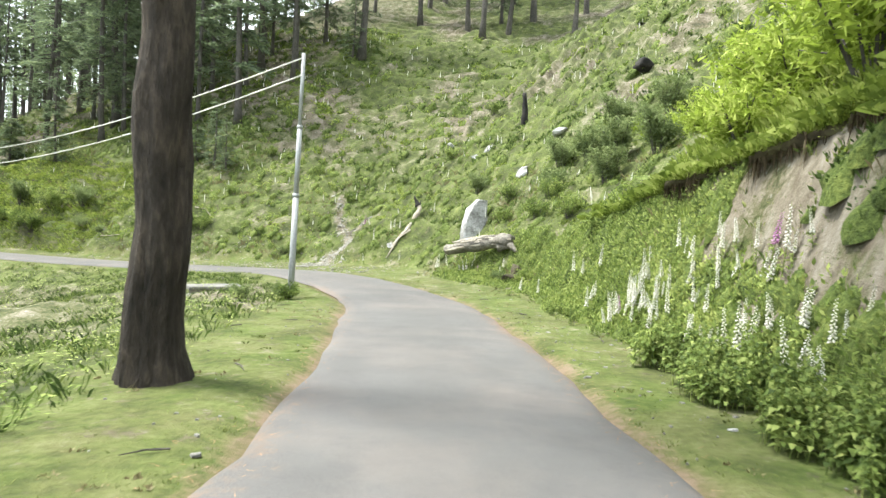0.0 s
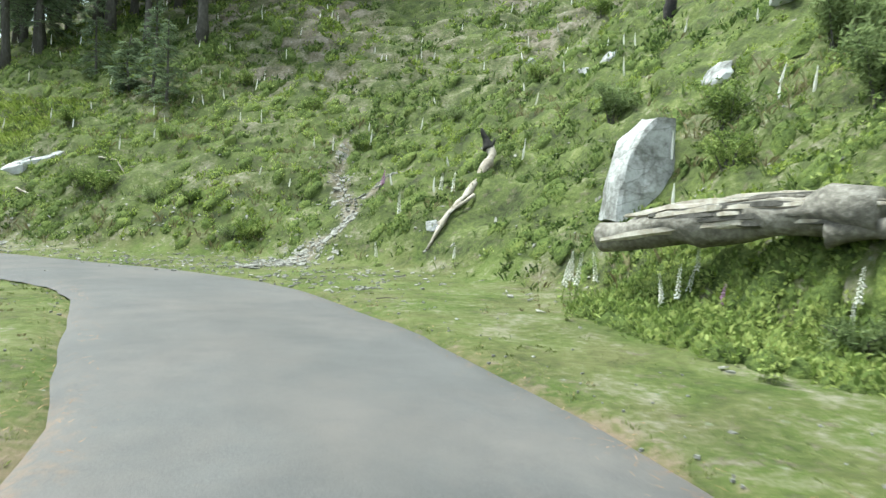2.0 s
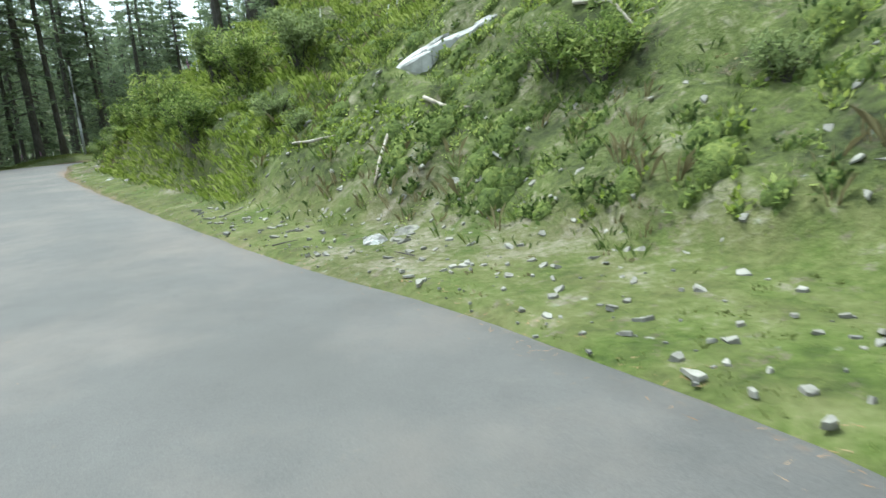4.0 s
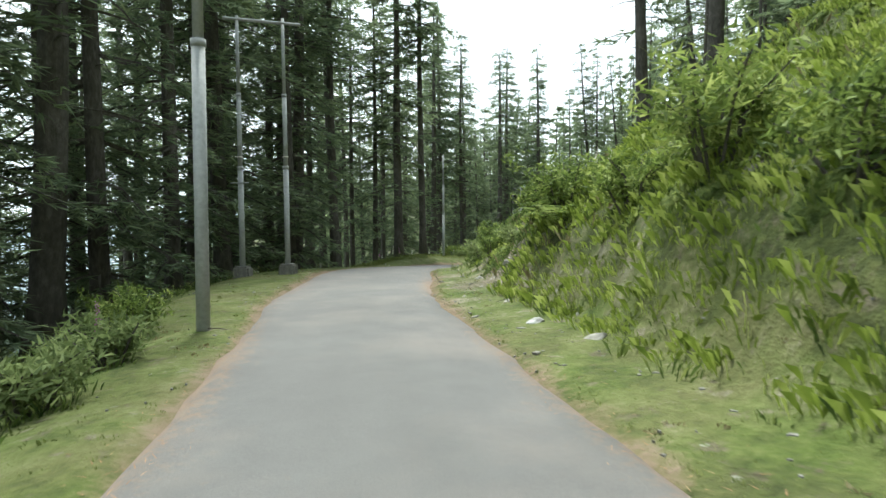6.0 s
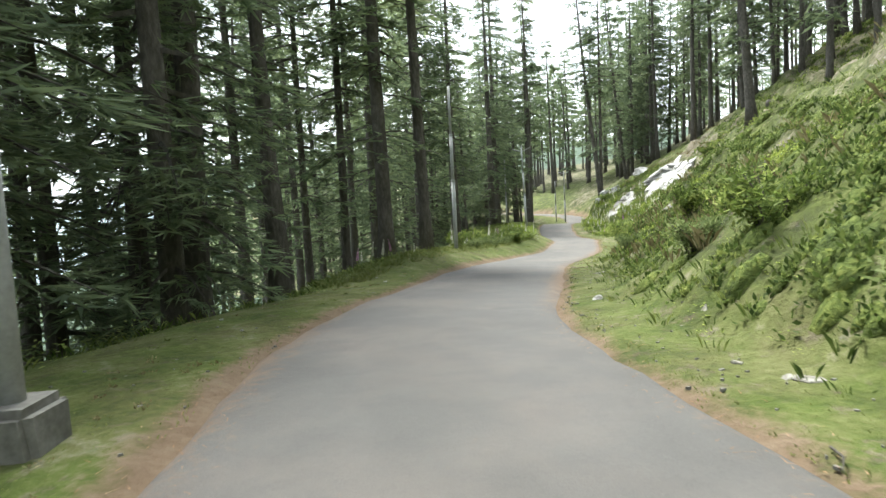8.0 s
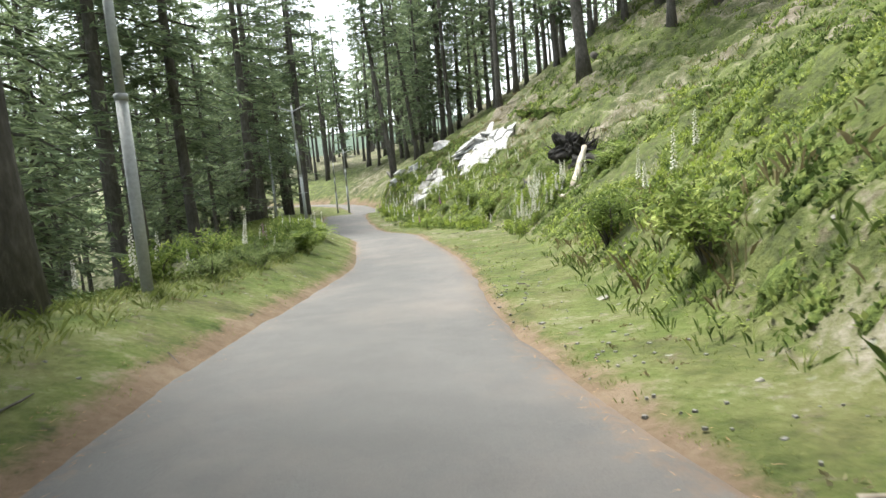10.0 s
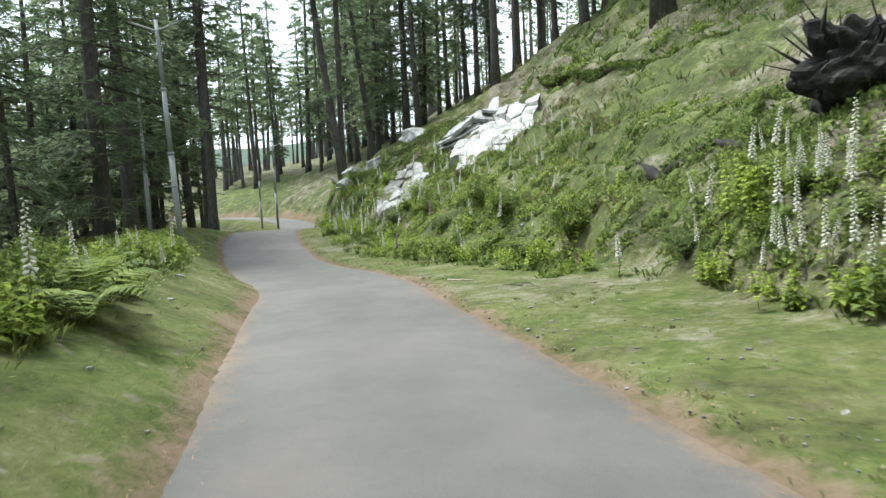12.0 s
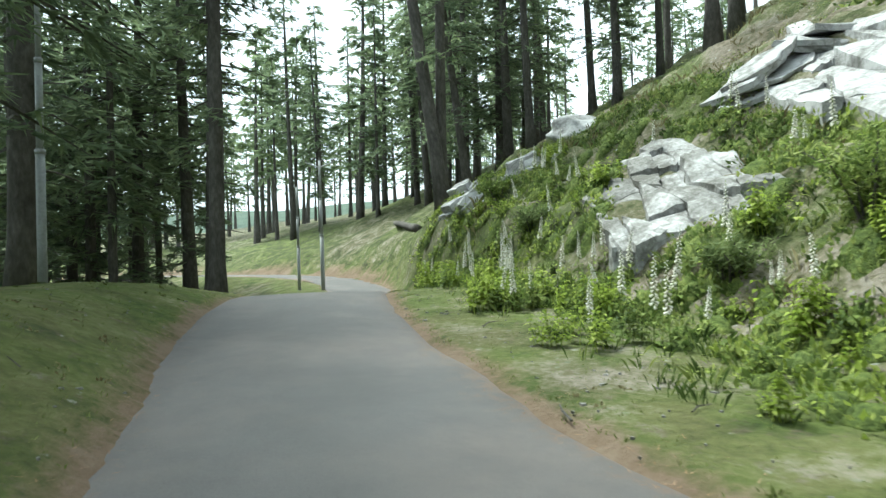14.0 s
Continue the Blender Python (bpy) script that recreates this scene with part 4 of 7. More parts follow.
for n in range(1150):
    x, y = in_trickle() if n < 650 else beside(r.uniform(27, 47), float(half_width(32)) + abs(r.gauss(0.8, 1.6)) + 0.15)[0]
    m = lying(x, y, r.uniform(0, 360), -0.012, 0.8) @ pose(0, 0, 0, r.uniform(-20, 20), r.uniform(-20, 20), 0)
    w, dd, tk = r.uniform(0.025, 0.095), r.uniform(0.02, 0.06), r.uniform(0.008, 0.02)
    scree.add(*chip(r, m, w, dd, tk))
tagged(new("scree", scree.mesh("scree", STONE)), "trickle of broken grey slate down the grassy slope", "scree", kind="stuff")
for _ in range(100):
    x, y = in_trickle()
    k = r.uniform(0.35, 0.95)
    ob = new("flat_stone", r.choice(SLATES))
    ob.matrix_basis = lying(x, y, r.uniform(0, 360), -0.02, 0.7) @ pose(0, 0, 0, r.uniform(-16, 16), r.uniform(-16, 16), 0) @ Matrix.Diagonal((k, k, k, 1))
    tagged(ob, "flat grey slate flake in the trickle of scree", "stone", "slate stones below the scree")

flecks = Batch()
for _ in range(800):
    x, y = beside(r.uniform(18, 66), 3.5 + abs(r.gauss(0, 9)))[0]
    if value_noise(np.array(x / 3.0), np.array(y / 3.0), 91) < -0.1:
        continue
    m = lying(x, y, r.uniform(0, 360), -0.03) @ pose(0, 0, 0, r.uniform(-18, 18), r.uniform(-18, 18), 0)
    w, dd, tk = r.uniform(0.03, 0.11), r.uniform(0.02, 0.07), r.uniform(0.004, 0.012)
    flecks.add(*chip(r, m, w, dd, tk))
tagged(new("stone_flecks", flecks.mesh("stone_flecks", STONE)), "pale stone flecks dotted over the grassy hillside", "stones", kind="stuff")

# bigger stones one by one: mesh, x, y, turn, scale, sink
BLOCKS = [rock_mesh(3, (0.45, 0.3, 0.22), MARBLE), rock_mesh(5, (0.35, 0.28, 0.18), STONE), rock_mesh(8, (0.5, 0.36, 0.2), MARBLE)]
for k, x, y, turn, size in ((0, 1.86, 38.5, 20, 0.9), (2, 2.6, 38.7, 60, 0.9), (1, -0.6, 42.1, 0, 1.0), (0, 0.3, 42.4, 40, 0.8), (2, 3.9, 32.2, 20, 1.1), (2, 5.9, 33.6, 50, 1.2),
                            (1, -6.2, 38.4, 0, 0.8), (0, -2.5, 31.8, 10, 0.6), (0, -16.2, 35.2, 30, 0.55), (1, -16.0, 35.6, 70, 0.6), (1, -36.9, 42.7, 30, 0.6), (2, -32.3, 40.2, 10, 0.4), (0, -31.8, 40.6, 10, 0.3),
                            (2, -71.7, 75.6, 10, 0.22), (2, -68.8, 69.0, 30, 0.14), (0, -47.5, 47.2, 10, 0.4), (2, -7.0, 40.3, 0, 0.7), (1, -5.0, 40.8, 0, 0.7), (0, -38.5, 42.9, 0, 0.4)):
    ob = new("rock", BLOCKS[k])
    ob.matrix_basis = lying(x, y, turn, 0.02) @ Matrix.Diagonal((size, size, size, 1))
    tagged(ob, "pale angular rock half sunk in the grass", "rock", "rocks on the slope")

# dark stones on the asphalt
DARK_SLATE = slab_mesh(7, 0.12, 0.1, 0.04, CHIP)
for x, y, turn, size in ((-10.1, 29.1, 10, 0.5), (-8.4, 30.2, 60, 0.45), (-8.0, 30.2, 30, 0.6), (-11.0, 31.7, 0, 0.45), (-9.8, 30.8, 80, 0.3), (-19.2, 35.2, 20, 0.6)):
    ob = new("flat_stone", DARK_SLATE)
    st, d, z = road_frame(np.array([[x, y]]))
    ob.matrix_basis = pose(x, y, z[0] + 0.03, 5, 3, turn) @ Matrix.Diagonal((size, size, size, 1))
    tagged(ob, "small dark stone fallen onto the asphalt", "stone", "stones on the road")


# ---- rock outcrops ----
def outcrop(name, label, slabs, seed):
    """Bedded pale rock: tilted slabs one above another."""
    r = random.Random(seed)
    x0, y0 = slabs[0][:2]
    root = new(name)
    root.matrix_basis = pose(x0, y0, height(x0, y0))
    for x, y, lift, wide, deep, thick, turn in slabs:
        base = lying(x, y, turn, -lift + thick)
        for lay in range(4):
            n = r.choice((6, 7, 8))
            k = 1.08 - 0.13 * lay
            ring = [(math.cos(a) * wide * k * q, math.sin(a) * deep * k * q) for a, q in ((2 * math.pi * (i + r.uniform(-0.32, 0.32)) / n, r.uniform(0.72, 1.15)) for i in range(n))]
            half = thick * r.uniform(0.2, 0.34)
            bm = bmesh.new()
            rows = [[bm.verts.new((a * q + r.uniform(-0.03, 0.03), b * q + r.uniform(-0.03, 0.03), half * lev * r.uniform(0.8, 1.2))) for a, b in ring] for lev, q in ((-1.0, 0.98), (0.75, 1.0), (1.0, 0.93))]
            for lo, hi in zip(rows, rows[1:]):
                for i in range(n):
                    bm.faces.new((lo[i], lo[(i + 1) % n], hi[(i + 1) % n], hi[i]))
            bm.faces.new(rows[-1])
            bm.faces.new(rows[0][::-1])
            bmesh.ops.triangulate(bm, faces=bm.faces[:])
            bmesh.ops.subdivide_edges(bm, edges=bm.edges[:], cuts=1)
            for v in bm.verts:
                v.co += Vector((noise.noise(v.co * 3.3 + Vector((lay, x, 0))), noise.noise(v.co * 3.3 + Vector((7, lay, 0))), 0.7 * noise.noise(v.co * 2.7 + Vector((0, 9, lay))))) * 0.09
            me = bpy.data.meshes.new("slab")
            bm.to_mesh(me)
            bm.free()
            me.materials.append(MARBLE)
            shift = pose(r.uniform(-0.12, 0.12) * wide, r.uniform(-0.12, 0.12) * deep, thick * (0.5 * lay - 0.6), r.uniform(-7, 7), r.uniform(-7, 7), r.uniform(-20, 20))
            piece("slab", me, root, "", root.matrix_basis.inverted() @ base @ shift)
    return tagged(root, label, "rock outcrop")


BARE = [(-77.9, 86.0, 3.3, 1.9, 112), (-81.0, 83.3, 1.9, 1.15, 120), (-87.4, 88.3, 1.6, 0.9, 140), (-18.5, 40.0, 1.5, 0.26, 37)]


def on_rock(x, y, grow_by=1.0):
    """True where bare rock shows, for one place or many."""
    hit = np.zeros(np.shape(x), bool)
    for cx, cy, a, b, turn in BARE:
        c, s = math.cos(radians(turn)), math.sin(radians(turn))
        u, v = (x - cx) * c + (y - cy) * s, -(x - cx) * s + (y - cy) * c
        hit |= (u / a) ** 2 + (v / b) ** 2 < grow_by
    return hit


def rock_block(r, ring, lift, deep, tilt):
    """One bed of rock: a tilted plane over a four-sided plan, chipped at the edges, with sides that run down into the ground."""
    n = 5
    p = [Vector((*q, 0)) for q in ring]
    mid = sum(p, Vector()) / 4
    verts, faces = [], []
    for j in range(n + 1):
        for i in range(n + 1):
            a, c = i / n, j / n
            q = p[0].lerp(p[1], a).lerp(p[3].lerp(p[2], a), c)
            edge = min(a, 1 - a, c, 1 - c) == 0
            o = q - mid
            z = lift + tilt[0] * o.x + tilt[1] * o.y + 0.03 * noise.noise(q * 2.2) + 0.012 * noise.noise(q * 7)
            if edge:
                q = q + Vector((noise.noise(q * 4), noise.noise(q * 4 + Vector((5, 0, 0))), 0)) * 0.07
                z -= 0.02 + 0.05 * r.random() ** 2
            verts.append((q.x, q.y, z))
    at = lambda i, j: j * (n + 1) + i  # noqa: E731
    faces += [(at(i, j), at(i + 1, j), at(i + 1, j + 1), at(i, j + 1)) for j in range(n) for i in range(n)]
    rim = [at(i, 0) for i in range(n)] + [at(n, j) for j in range(n)] + [at(i, n) for i in range(n, 0, -1)] + [at(0, j) for j in range(n, 0, -1)]
    base = len(verts)
    for k in rim:
        x, y, z = verts[k]
        verts.append((x + r.uniform(-0.03, 0.03), y + r.uniform(-0.03, 0.03), z - deep * r.uniform(0.35, 0.5)))
    for k in rim:
        x, y, z = verts[k]
        verts.append((mid.x + (x - mid.x) * 0.96, mid.y + (y - mid.y) * 0.96, z - deep))
    m = len(rim)
    for lo in (0, m):
        for k in range(m):
            up = (rim[k], rim[(k + 1) % m]) if lo == 0 else (base + k, base + (k + 1) % m)
            faces.append((up[1], up[0], base + lo + k, base + lo + (k + 1) % m))
    return verts, faces


def rock_face(root, spot, relief, seed, mat):
    """A fractured face of bedded rock breaking through the turf, block by block."""
    cx, cy, a, b, turn = spot
    r = random.Random(seed)
    c, s = math.cos(radians(turn)), math.sin(radians(turn))
    # the plane of the slope round the face
    us, vs = np.meshgrid(np.linspace(-a, a, 9), np.linspace(-b, b, 9))
    us, vs = us.ravel(), vs.ravel()
    hs = heights(np.stack([cx + us * c - vs * s, cy + us * s + vs * c], 1))
    gu, gv, g0 = np.linalg.lstsq(np.stack([us, vs, np.ones_like(us)], 1), hs, rcond=None)[0]
    base = Matrix.Translation((cx, cy, g0)) @ pose(0, 0, 0, 0, 0, turn)
    back = root.matrix_basis.inverted() @ base
    cw, ch = (1.25, 0.62) if a > 2.5 else (0.75, 0.4) if a > 1.6 else (0.7, 0.3)
    nu, nv = int(1.25 * a / cw) + 1, int(1.25 * b / ch) + 1
    spots = {(i, j): (i * cw + j * 0.3 * cw + r.uniform(-0.32, 0.32) * cw, j * ch + r.uniform(-0.3, 0.3) * ch) for i in range(-nu - 3, nu + 4) for j in range(-nv - 1, nv + 2)}
    for i in range(-nu - 2, nu + 3):
        for j in range(-nv, nv + 1):
            ring = [spots[i, j], spots[i + 1, j], spots[i + 1, j + 1], spots[i, j + 1]]
            mu, mv = sum(q[0] for q in ring) / 4, sum(q[1] for q in ring) / 4
            far = math.hypot(mu / a, mv / b) + r.uniform(-0.18, 0.18)
            if far > 1.0 or r.random() < 0.06:
                continue
            ring = [(mu + (x - mu) * 0.965, mv + (y - mv) * 0.965) for x, y in ring]
            lift = gu * mu + gv * mv + relief * (0.25 + r.random() * (1.1 - 0.6 * far))
            v, f = rock_block(r, ring, lift, relief + 0.55, (gu + r.uniform(-0.16, 0.16), gv * r.uniform(0.55, 0.95) + r.uniform(-0.12, 0.12)))
            piece("rock_block", mesh_of("rock_block", v, f, mat), root, "", back)


outcrop("rock_outcrop", "tilted white slab ledge at the head of the rock face", [
    (-79.0, 88.0, 0.2, 1.3, 0.9, 0.3, 30), (-80.1, 86.6, 0.25, 1.2, 0.8, 0.25, 60), (-76.7, 84.2, 0.1, 1.0, 0.7, 0.3, 80)], 3)
boulder = new("boulder", rock_mesh(23, (1.25, 0.8, 0.62), MARBLE, 4, 0.2))
boulder.matrix_basis = pose(-86.3, 92.2, height(-86.3, 92.2) + 0.2, 8, -10, 30)
tagged(boulder, "smooth white boulder in the grass beside the pines", "boulder")
outcrop("rock_outcrop", "pale rock outcrop below the leaning pines", [
    (-88.4, 88.3, 0.1, 0.9, 0.7, 0.5, 20), (-87.4, 87.4, 0.05, 0.8, 0.6, 0.4, 70), (-88.9, 89.3, 0.15, 0.7, 0.6, 0.4, 40), (-86.2, 88.0, 0.1, 0.9, 0.6, 0.35, 0), (-84.8, 87.6, 0.05, 0.9, 0.5, 0.3, 30)], 9)

for name, label, spot, relief, seed, mat in (("rock_outcrop", "large white bedded rock face breaking through the turf", BARE[0], 0.3, 3, MARBLE), ("rock_outcrop", "fractured grey and white rock face low on the bank", BARE[1], 0.24, 8, GREYROCK), ("rock_slab", "thin white rock slab bedded in the grassy slope", BARE[3], 0.1, 12, MARBLE)):
    root = new(name)
    root.matrix_basis = pose(spot[0], spot[1], height(spot[0], spot[1]))
    rock_face(root, spot, relief, seed, mat)
    tagged(root, label, "rock outcrop")



def standing_stone(wide, deep, tall, mat):
    """An upright weathered block: tapered, leaning, split along its beds."""
    bm = bmesh.new()
    bmesh.ops.create_cube(bm, size=2)
    bmesh.ops.subdivide_edges(bm, edges=bm.edges[:], cuts=9, use_grid_fill=True)
    for v in bm.verts:
        u = (v.co.z + 1) / 2
        x, y = v.co.x, v.co.y
        round_off = 1 - 0.16 * (x * x * y * y)
        k = (1.0 - 0.28 * u) * round_off
        top = 1 - 0.28 * max(0.0, -x) * u * u
        p = Vector((x * wide * k + 0.18 * u * wide, y * deep * k, u * tall * top))
        bed = math.floor(p.z * 3.2 + 0.5 * p.x + 0.4 * noise.noise(p * 1.5))
        p += Vector((noise.noise(Vector((bed, 1, 0))), noise.noise(Vector((bed, 7, 3))), 0)) * 0.07
        p += noise.noise_vector(p * 1.7) * 0.09 + noise.noise_vector(p * 5) * 0.03
        v.co = p
    me = bpy.data.meshes.new("boulder")
    bm.to_mesh(me)
    bm.free()
    me.materials.append(mat)
    return me


boulder = new("boulder", standing_stone(0.64, 0.55, 2.0, MARBLE))
boulder.matrix_basis = pose(1.45, 29.0, height(1.45, 29.0) - 0.45, 0, 0, 12)
tagged(boulder, "tall pale lichen-flecked boulder standing on the slope", "boulder")
boulder = new("boulder", rock_mesh(27, (0.9, 0.6, 0.45), CHARRED, 3, 0.25))
boulder.matrix_basis = pose(11.0, 36.7, height(11.0, 36.7) + 0.15, 6, 8, 60)
tagged(boulder, "dark weathered boulder on the hillside", "boulder")


# ---- dead wood ----
def wobbly(points, radii, seed, rough=0.12, sides=12, sub=4):
    """A gnarled limb along points."""
    r = random.Random(seed)
    pts, rad = [], []
    for i in range(len(points) - 1):
        for k in range(sub):
            u = k / sub
            pts.append(Vector(points[i]).lerp(Vector(points[i + 1]), u))
            rad.append(radii[i] + (radii[i + 1] - radii[i]) * u)
    pts.append(Vector(points[-1])), rad.append(radii[-1])
    v, f = tube(pts, rad, sides)
    out = []
    for p in v:
        p = Vector(p)
        g = noise.noise(p * 3.0 + Vector((seed, 0, 0))) * rough + noise.noise(p * 11.0) * rough * 0.35
        i = min(range(len(pts)), key=lambda j: (pts[j] - p).length_squared)
        out.append(tuple(p + (p - pts[i]) * g * 2))
    return out, f


def wood_thing(name, label, category, limbs, mat, seed=0, part_name="limb", rough=0.2):
    root = new(name)
    root.matrix_basis = Matrix.Translation(limbs[0][0][0])
    back = root.matrix_basis.inverted()
    for i, (points, radii) in enumerate(limbs):
        v, f = wobbly([back @ Vector(p) for p in points], radii, seed + i, rough)
        piece(part_name if i else "trunk", mesh_of("wood", v, f, mat, True), root)
    return tagged(root, label, category)


zl, zr = 0.25, 0.75
log = wood_thing("fallen_log", "split weathered grey log lying across the slope", "log", [
    ([(0.3, 26.0, zl - 0.02), (1.3, 24.9, zl + 0.26), (2.6, 23.45, zr)], [0.2, 0.25, 0.24]),
    ([(2.2, 23.7, zr - 0.25), (2.6, 23.25, zr - 0.2), (2.8, 23.0, zr - 0.35)], [0.14, 0.12, 0.03])], GREYWOOD, 3, "limb", 0.4)
lr = random.Random(14)
la, lb = Vector((0, 0, 0)), Vector((2.3, -2.55, 0.52))
lside = (lb - la).cross(Vector((0, 0, 1))).normalized()
lup = lside.cross(lb - la).normalized()
for k in range(26):
    ang = radians(lr.uniform(-35, 200))
    u0 = lr.uniform(-0.06, 0.6)
    u1 = min(1.06, u0 + lr.uniform(0.25, 0.6))
    pts = []
    for i in range(6):
        u = u0 + (u1 - u0) * i / 5
        arch = Vector((0, 0, 0.1 * 4 * u * (1 - u)))
        pts.append(la.lerp(lb, u) + arch + (lside * math.cos(ang) + lup * math.sin(ang)) * (0.215 + lr.uniform(-0.015, 0.02)))
    w = lr.uniform(0.025, 0.06)
    v, f = wobbly(pts, [w * 0.5, w, w, w * 0.9, w * 0.8, w * 0.2], 60 + k, 0.3, 5, 2)
    piece("splinter", mesh_of("splinter", v, f, lr.choice((DEADWOOD, DEADWOOD, GREYWOOD, BARK)), False), log)
CLOD = two_scale("rooty_earth", (0.0228, 0.0195, 0.013), (0.065, 0.0553, 0.0358), (0.111, 0.104, 0.052), 9.0, 2.0, 0.95, 0.06)
root_clump = new("root_clump", rock_mesh(31, (0.62, 0.5, 0.42), CLOD, 4, 0.6))
root_clump.matrix_basis = pose(2.75, 22.3, height(2.75, 22.3) + 0.05, 0, 0, 30)
tagged(root_clump, "earthy clump of roots and turf beside the log", "root clump")
wood_thing("dead_branch", "bleached crooked dead branch on the grass", "branch", [
    ([(x, y, height(x, y) + up) for x, y, up in ((-2.6, 31.3, 0.06), (-2.2, 31.9, 0.1), (-1.75, 32.7, 0.12), (-1.35, 33.2, 0.2), (-1.2, 33.45, 0.4), (-1.3, 33.6, 0.62))], [0.035, 0.055, 0.07, 0.1, 0.11, 0.1]),
    ([(x, y, height(x, y) + up) for x, y, up in ((-2.5, 31.7, 0.06), (-2.0, 32.0, 0.12), (-1.6, 32.5, 0.12))], [0.02, 0.035, 0.035])], DEADWOOD, 8, "limb", 0.5)
snag = height(-1.3, 33.6)
wood_thing("charred_snag", "jagged charred snag at the end of the bleached branch", "stump", [([(-1.3, 33.6, snag + 0.5), (-1.4, 33.65, snag + 0.75), (-1.55, 33.6, snag + 1.05)], [0.13, 0.1, 0.02]), ([(-1.3, 33.6, snag + 0.45), (-1.2, 33.7, snag + 0.7), (-1.15, 33.7, snag + 0.85)], [0.09, 0.06, 0.01])], CHARRED, 9, "splinter", 0.5)
post_z = height(4.8, 39.9)
wood_thing("charred_stump", "tall charred black tree stump on the hillside", "stump", [([(4.8, 39.9, post_z - 0.3), (4.78, 39.9, post_z + 1.0), (4.7, 39.9, post_z + 1.95)], [0.22, 0.18, 0.12])], CHARRED, 12)


def ground_pts(pairs, lift=0.05):
    return [(x, y, height(x, y) + lift) for x, y in pairs]


for pairs, rad in ((((-17.6, 38.3), (-17.0, 38.05), (-16.3, 37.7)), 0.035), (((-17.6, 37.3), (-17.4, 36.8), (-17.2, 36.4)), 0.03), (((-15.4, 39.5), (-14.8, 39.6), (-14.3, 39.3)), 0.04), (((-20.2, 37.6), (-19.5, 37.4), (-18.9, 37.6)), 0.025),
                   (((-15.8, 39.0), (-15.0, 39.2), (-14.2, 39.8)), 0.03), (((-53.5, 52.15), (-53.2, 52.3), (-52.9, 52.35)), 0.015), (((-71.0, 71.0), (-70.7, 70.9), (-70.4, 70.9)), 0.02), (((2.2, 20.6), (2.8, 20.9), (3.2, 21.5)), 0.03)):
    wood_thing("dead_branch", "thin bleached fallen branch on the bank", "branch", [(ground_pts(pairs, 0.06), [rad, rad * 0.9, rad * 0.4])], DEADWOOD, int(pairs[0][0] * 10) % 50)
ledge = new("stone_slab", slab_mesh(71, 0.95, 0.27, 0.05, STONE, 9, 0.15))
ledge.matrix_basis = lying(-51.95, 54.25, 38, -0.03)
tagged(ledge, "long thin grey stone slab lying up the bank", "stone slab")

# the uprooted stump with its peeled logs
sx, sy = -64.6, 72.5
sz = height(sx, sy)
stump_root = new("uprooted_stump")
stump_root.matrix_basis = pose(sx, sy, sz)
piece("root_plate", rock_mesh(41, (0.85, 0.55, 0.85), CHARRED, 5, 0.75), stump_root, "", pose(0, 0, 0.5, 0, 12, 20))
piece("soil_clod", rock_mesh(43, (0.7, 0.6, 0.5), CHARRED, 4, 0.6), stump_root, "", pose(0.8, -0.8, 0.0, 0, 0, 10))
r = random.Random(44)
for k in range(44):
    a, up = r.uniform(0, 6.28), r.uniform(0.2, 1.4)
    w = Vector((math.cos(a), math.sin(a), up)).normalized()
    base = Vector((0, 0, 0.5)) + Vector((w.x * 0.6, w.y * 0.45, w.z * 0.5))
    ln = r.uniform(0.3, 0.95)
    v, f = wobbly([base, base + w * ln * 0.5 + Vector((r.uniform(-0.15, 0.15), r.uniform(-0.15, 0.15), r.uniform(-0.2, 0.2))), base + w * ln + Vector((r.uniform(-0.3, 0.3), r.uniform(-0.3, 0.3), r.uniform(-0.1, 0.3)))], [0.05, 0.03, 0.006], k, 0.5, 6, 3)
    piece("root", mesh_of("root", v, f, CHARRED, True), stump_root)
tagged(stump_root, "black uprooted stump with ragged roots on the slope", "stump")
wood_thing("fallen_log", "dark rotten log beside the uprooted stump", "log", [(ground_pts(((-68.8, 75.4), (-68.1, 74.6), (-67.0, 74.2), (-66.2, 73.3)), 0.0), [0.05, 0.12, 0.08, 0.13]), (ground_pts(((-66.6, 73.9), (-66.0, 74.4), (-65.5, 75.0)), 0.02), [0.06, 0.05, 0.03])], CHARRED, 21, "limb", 0.6)
wood_thing("peeled_log", "peeled pale log leaning against the uprooted stump", "log", [([(-62.3, 67.5, height(-62.3, 67.5) + 0.1), (-62.8, 69.0, height(-62.3, 67.5) + 0.75), (-63.3, 70.6, height(-62.3, 67.5) + 1.45)], [0.11, 0.105, 0.1])], DEADWOOD, 23)
wood_thing("peeled_log", "thin peeled log lying on the grass", "log", [(ground_pts(((-63.2, 68.1), (-62.6, 67.5), (-61.8, 67.0)), 0.08), [0.08, 0.07, 0.04])], DEADWOOD, 25)
for a, b in (((-71.5, 90.5), (-76.5, 98.5)), ((-99.0, 99.6), (-106.0, 106.0))):
    foot, tip = Vector(ground_pts((a,), 0.12)[0]), Vector(ground_pts((b,), 0.12)[0])
    wood_thing("fallen_log", "long dark fallen trunk on the wooded slope", "log", [([foot, foot.lerp(tip, 0.5), tip], [0.24, 0.22, 0.16])], BARK, 27, "limb", 0.08)


# ---- poles and wires ----
def ring_mesh(r0, r1, z0, z1, sides=16):
    return tube([(0, 0, z0), (0, 0, z1)], [r0, r1], sides)


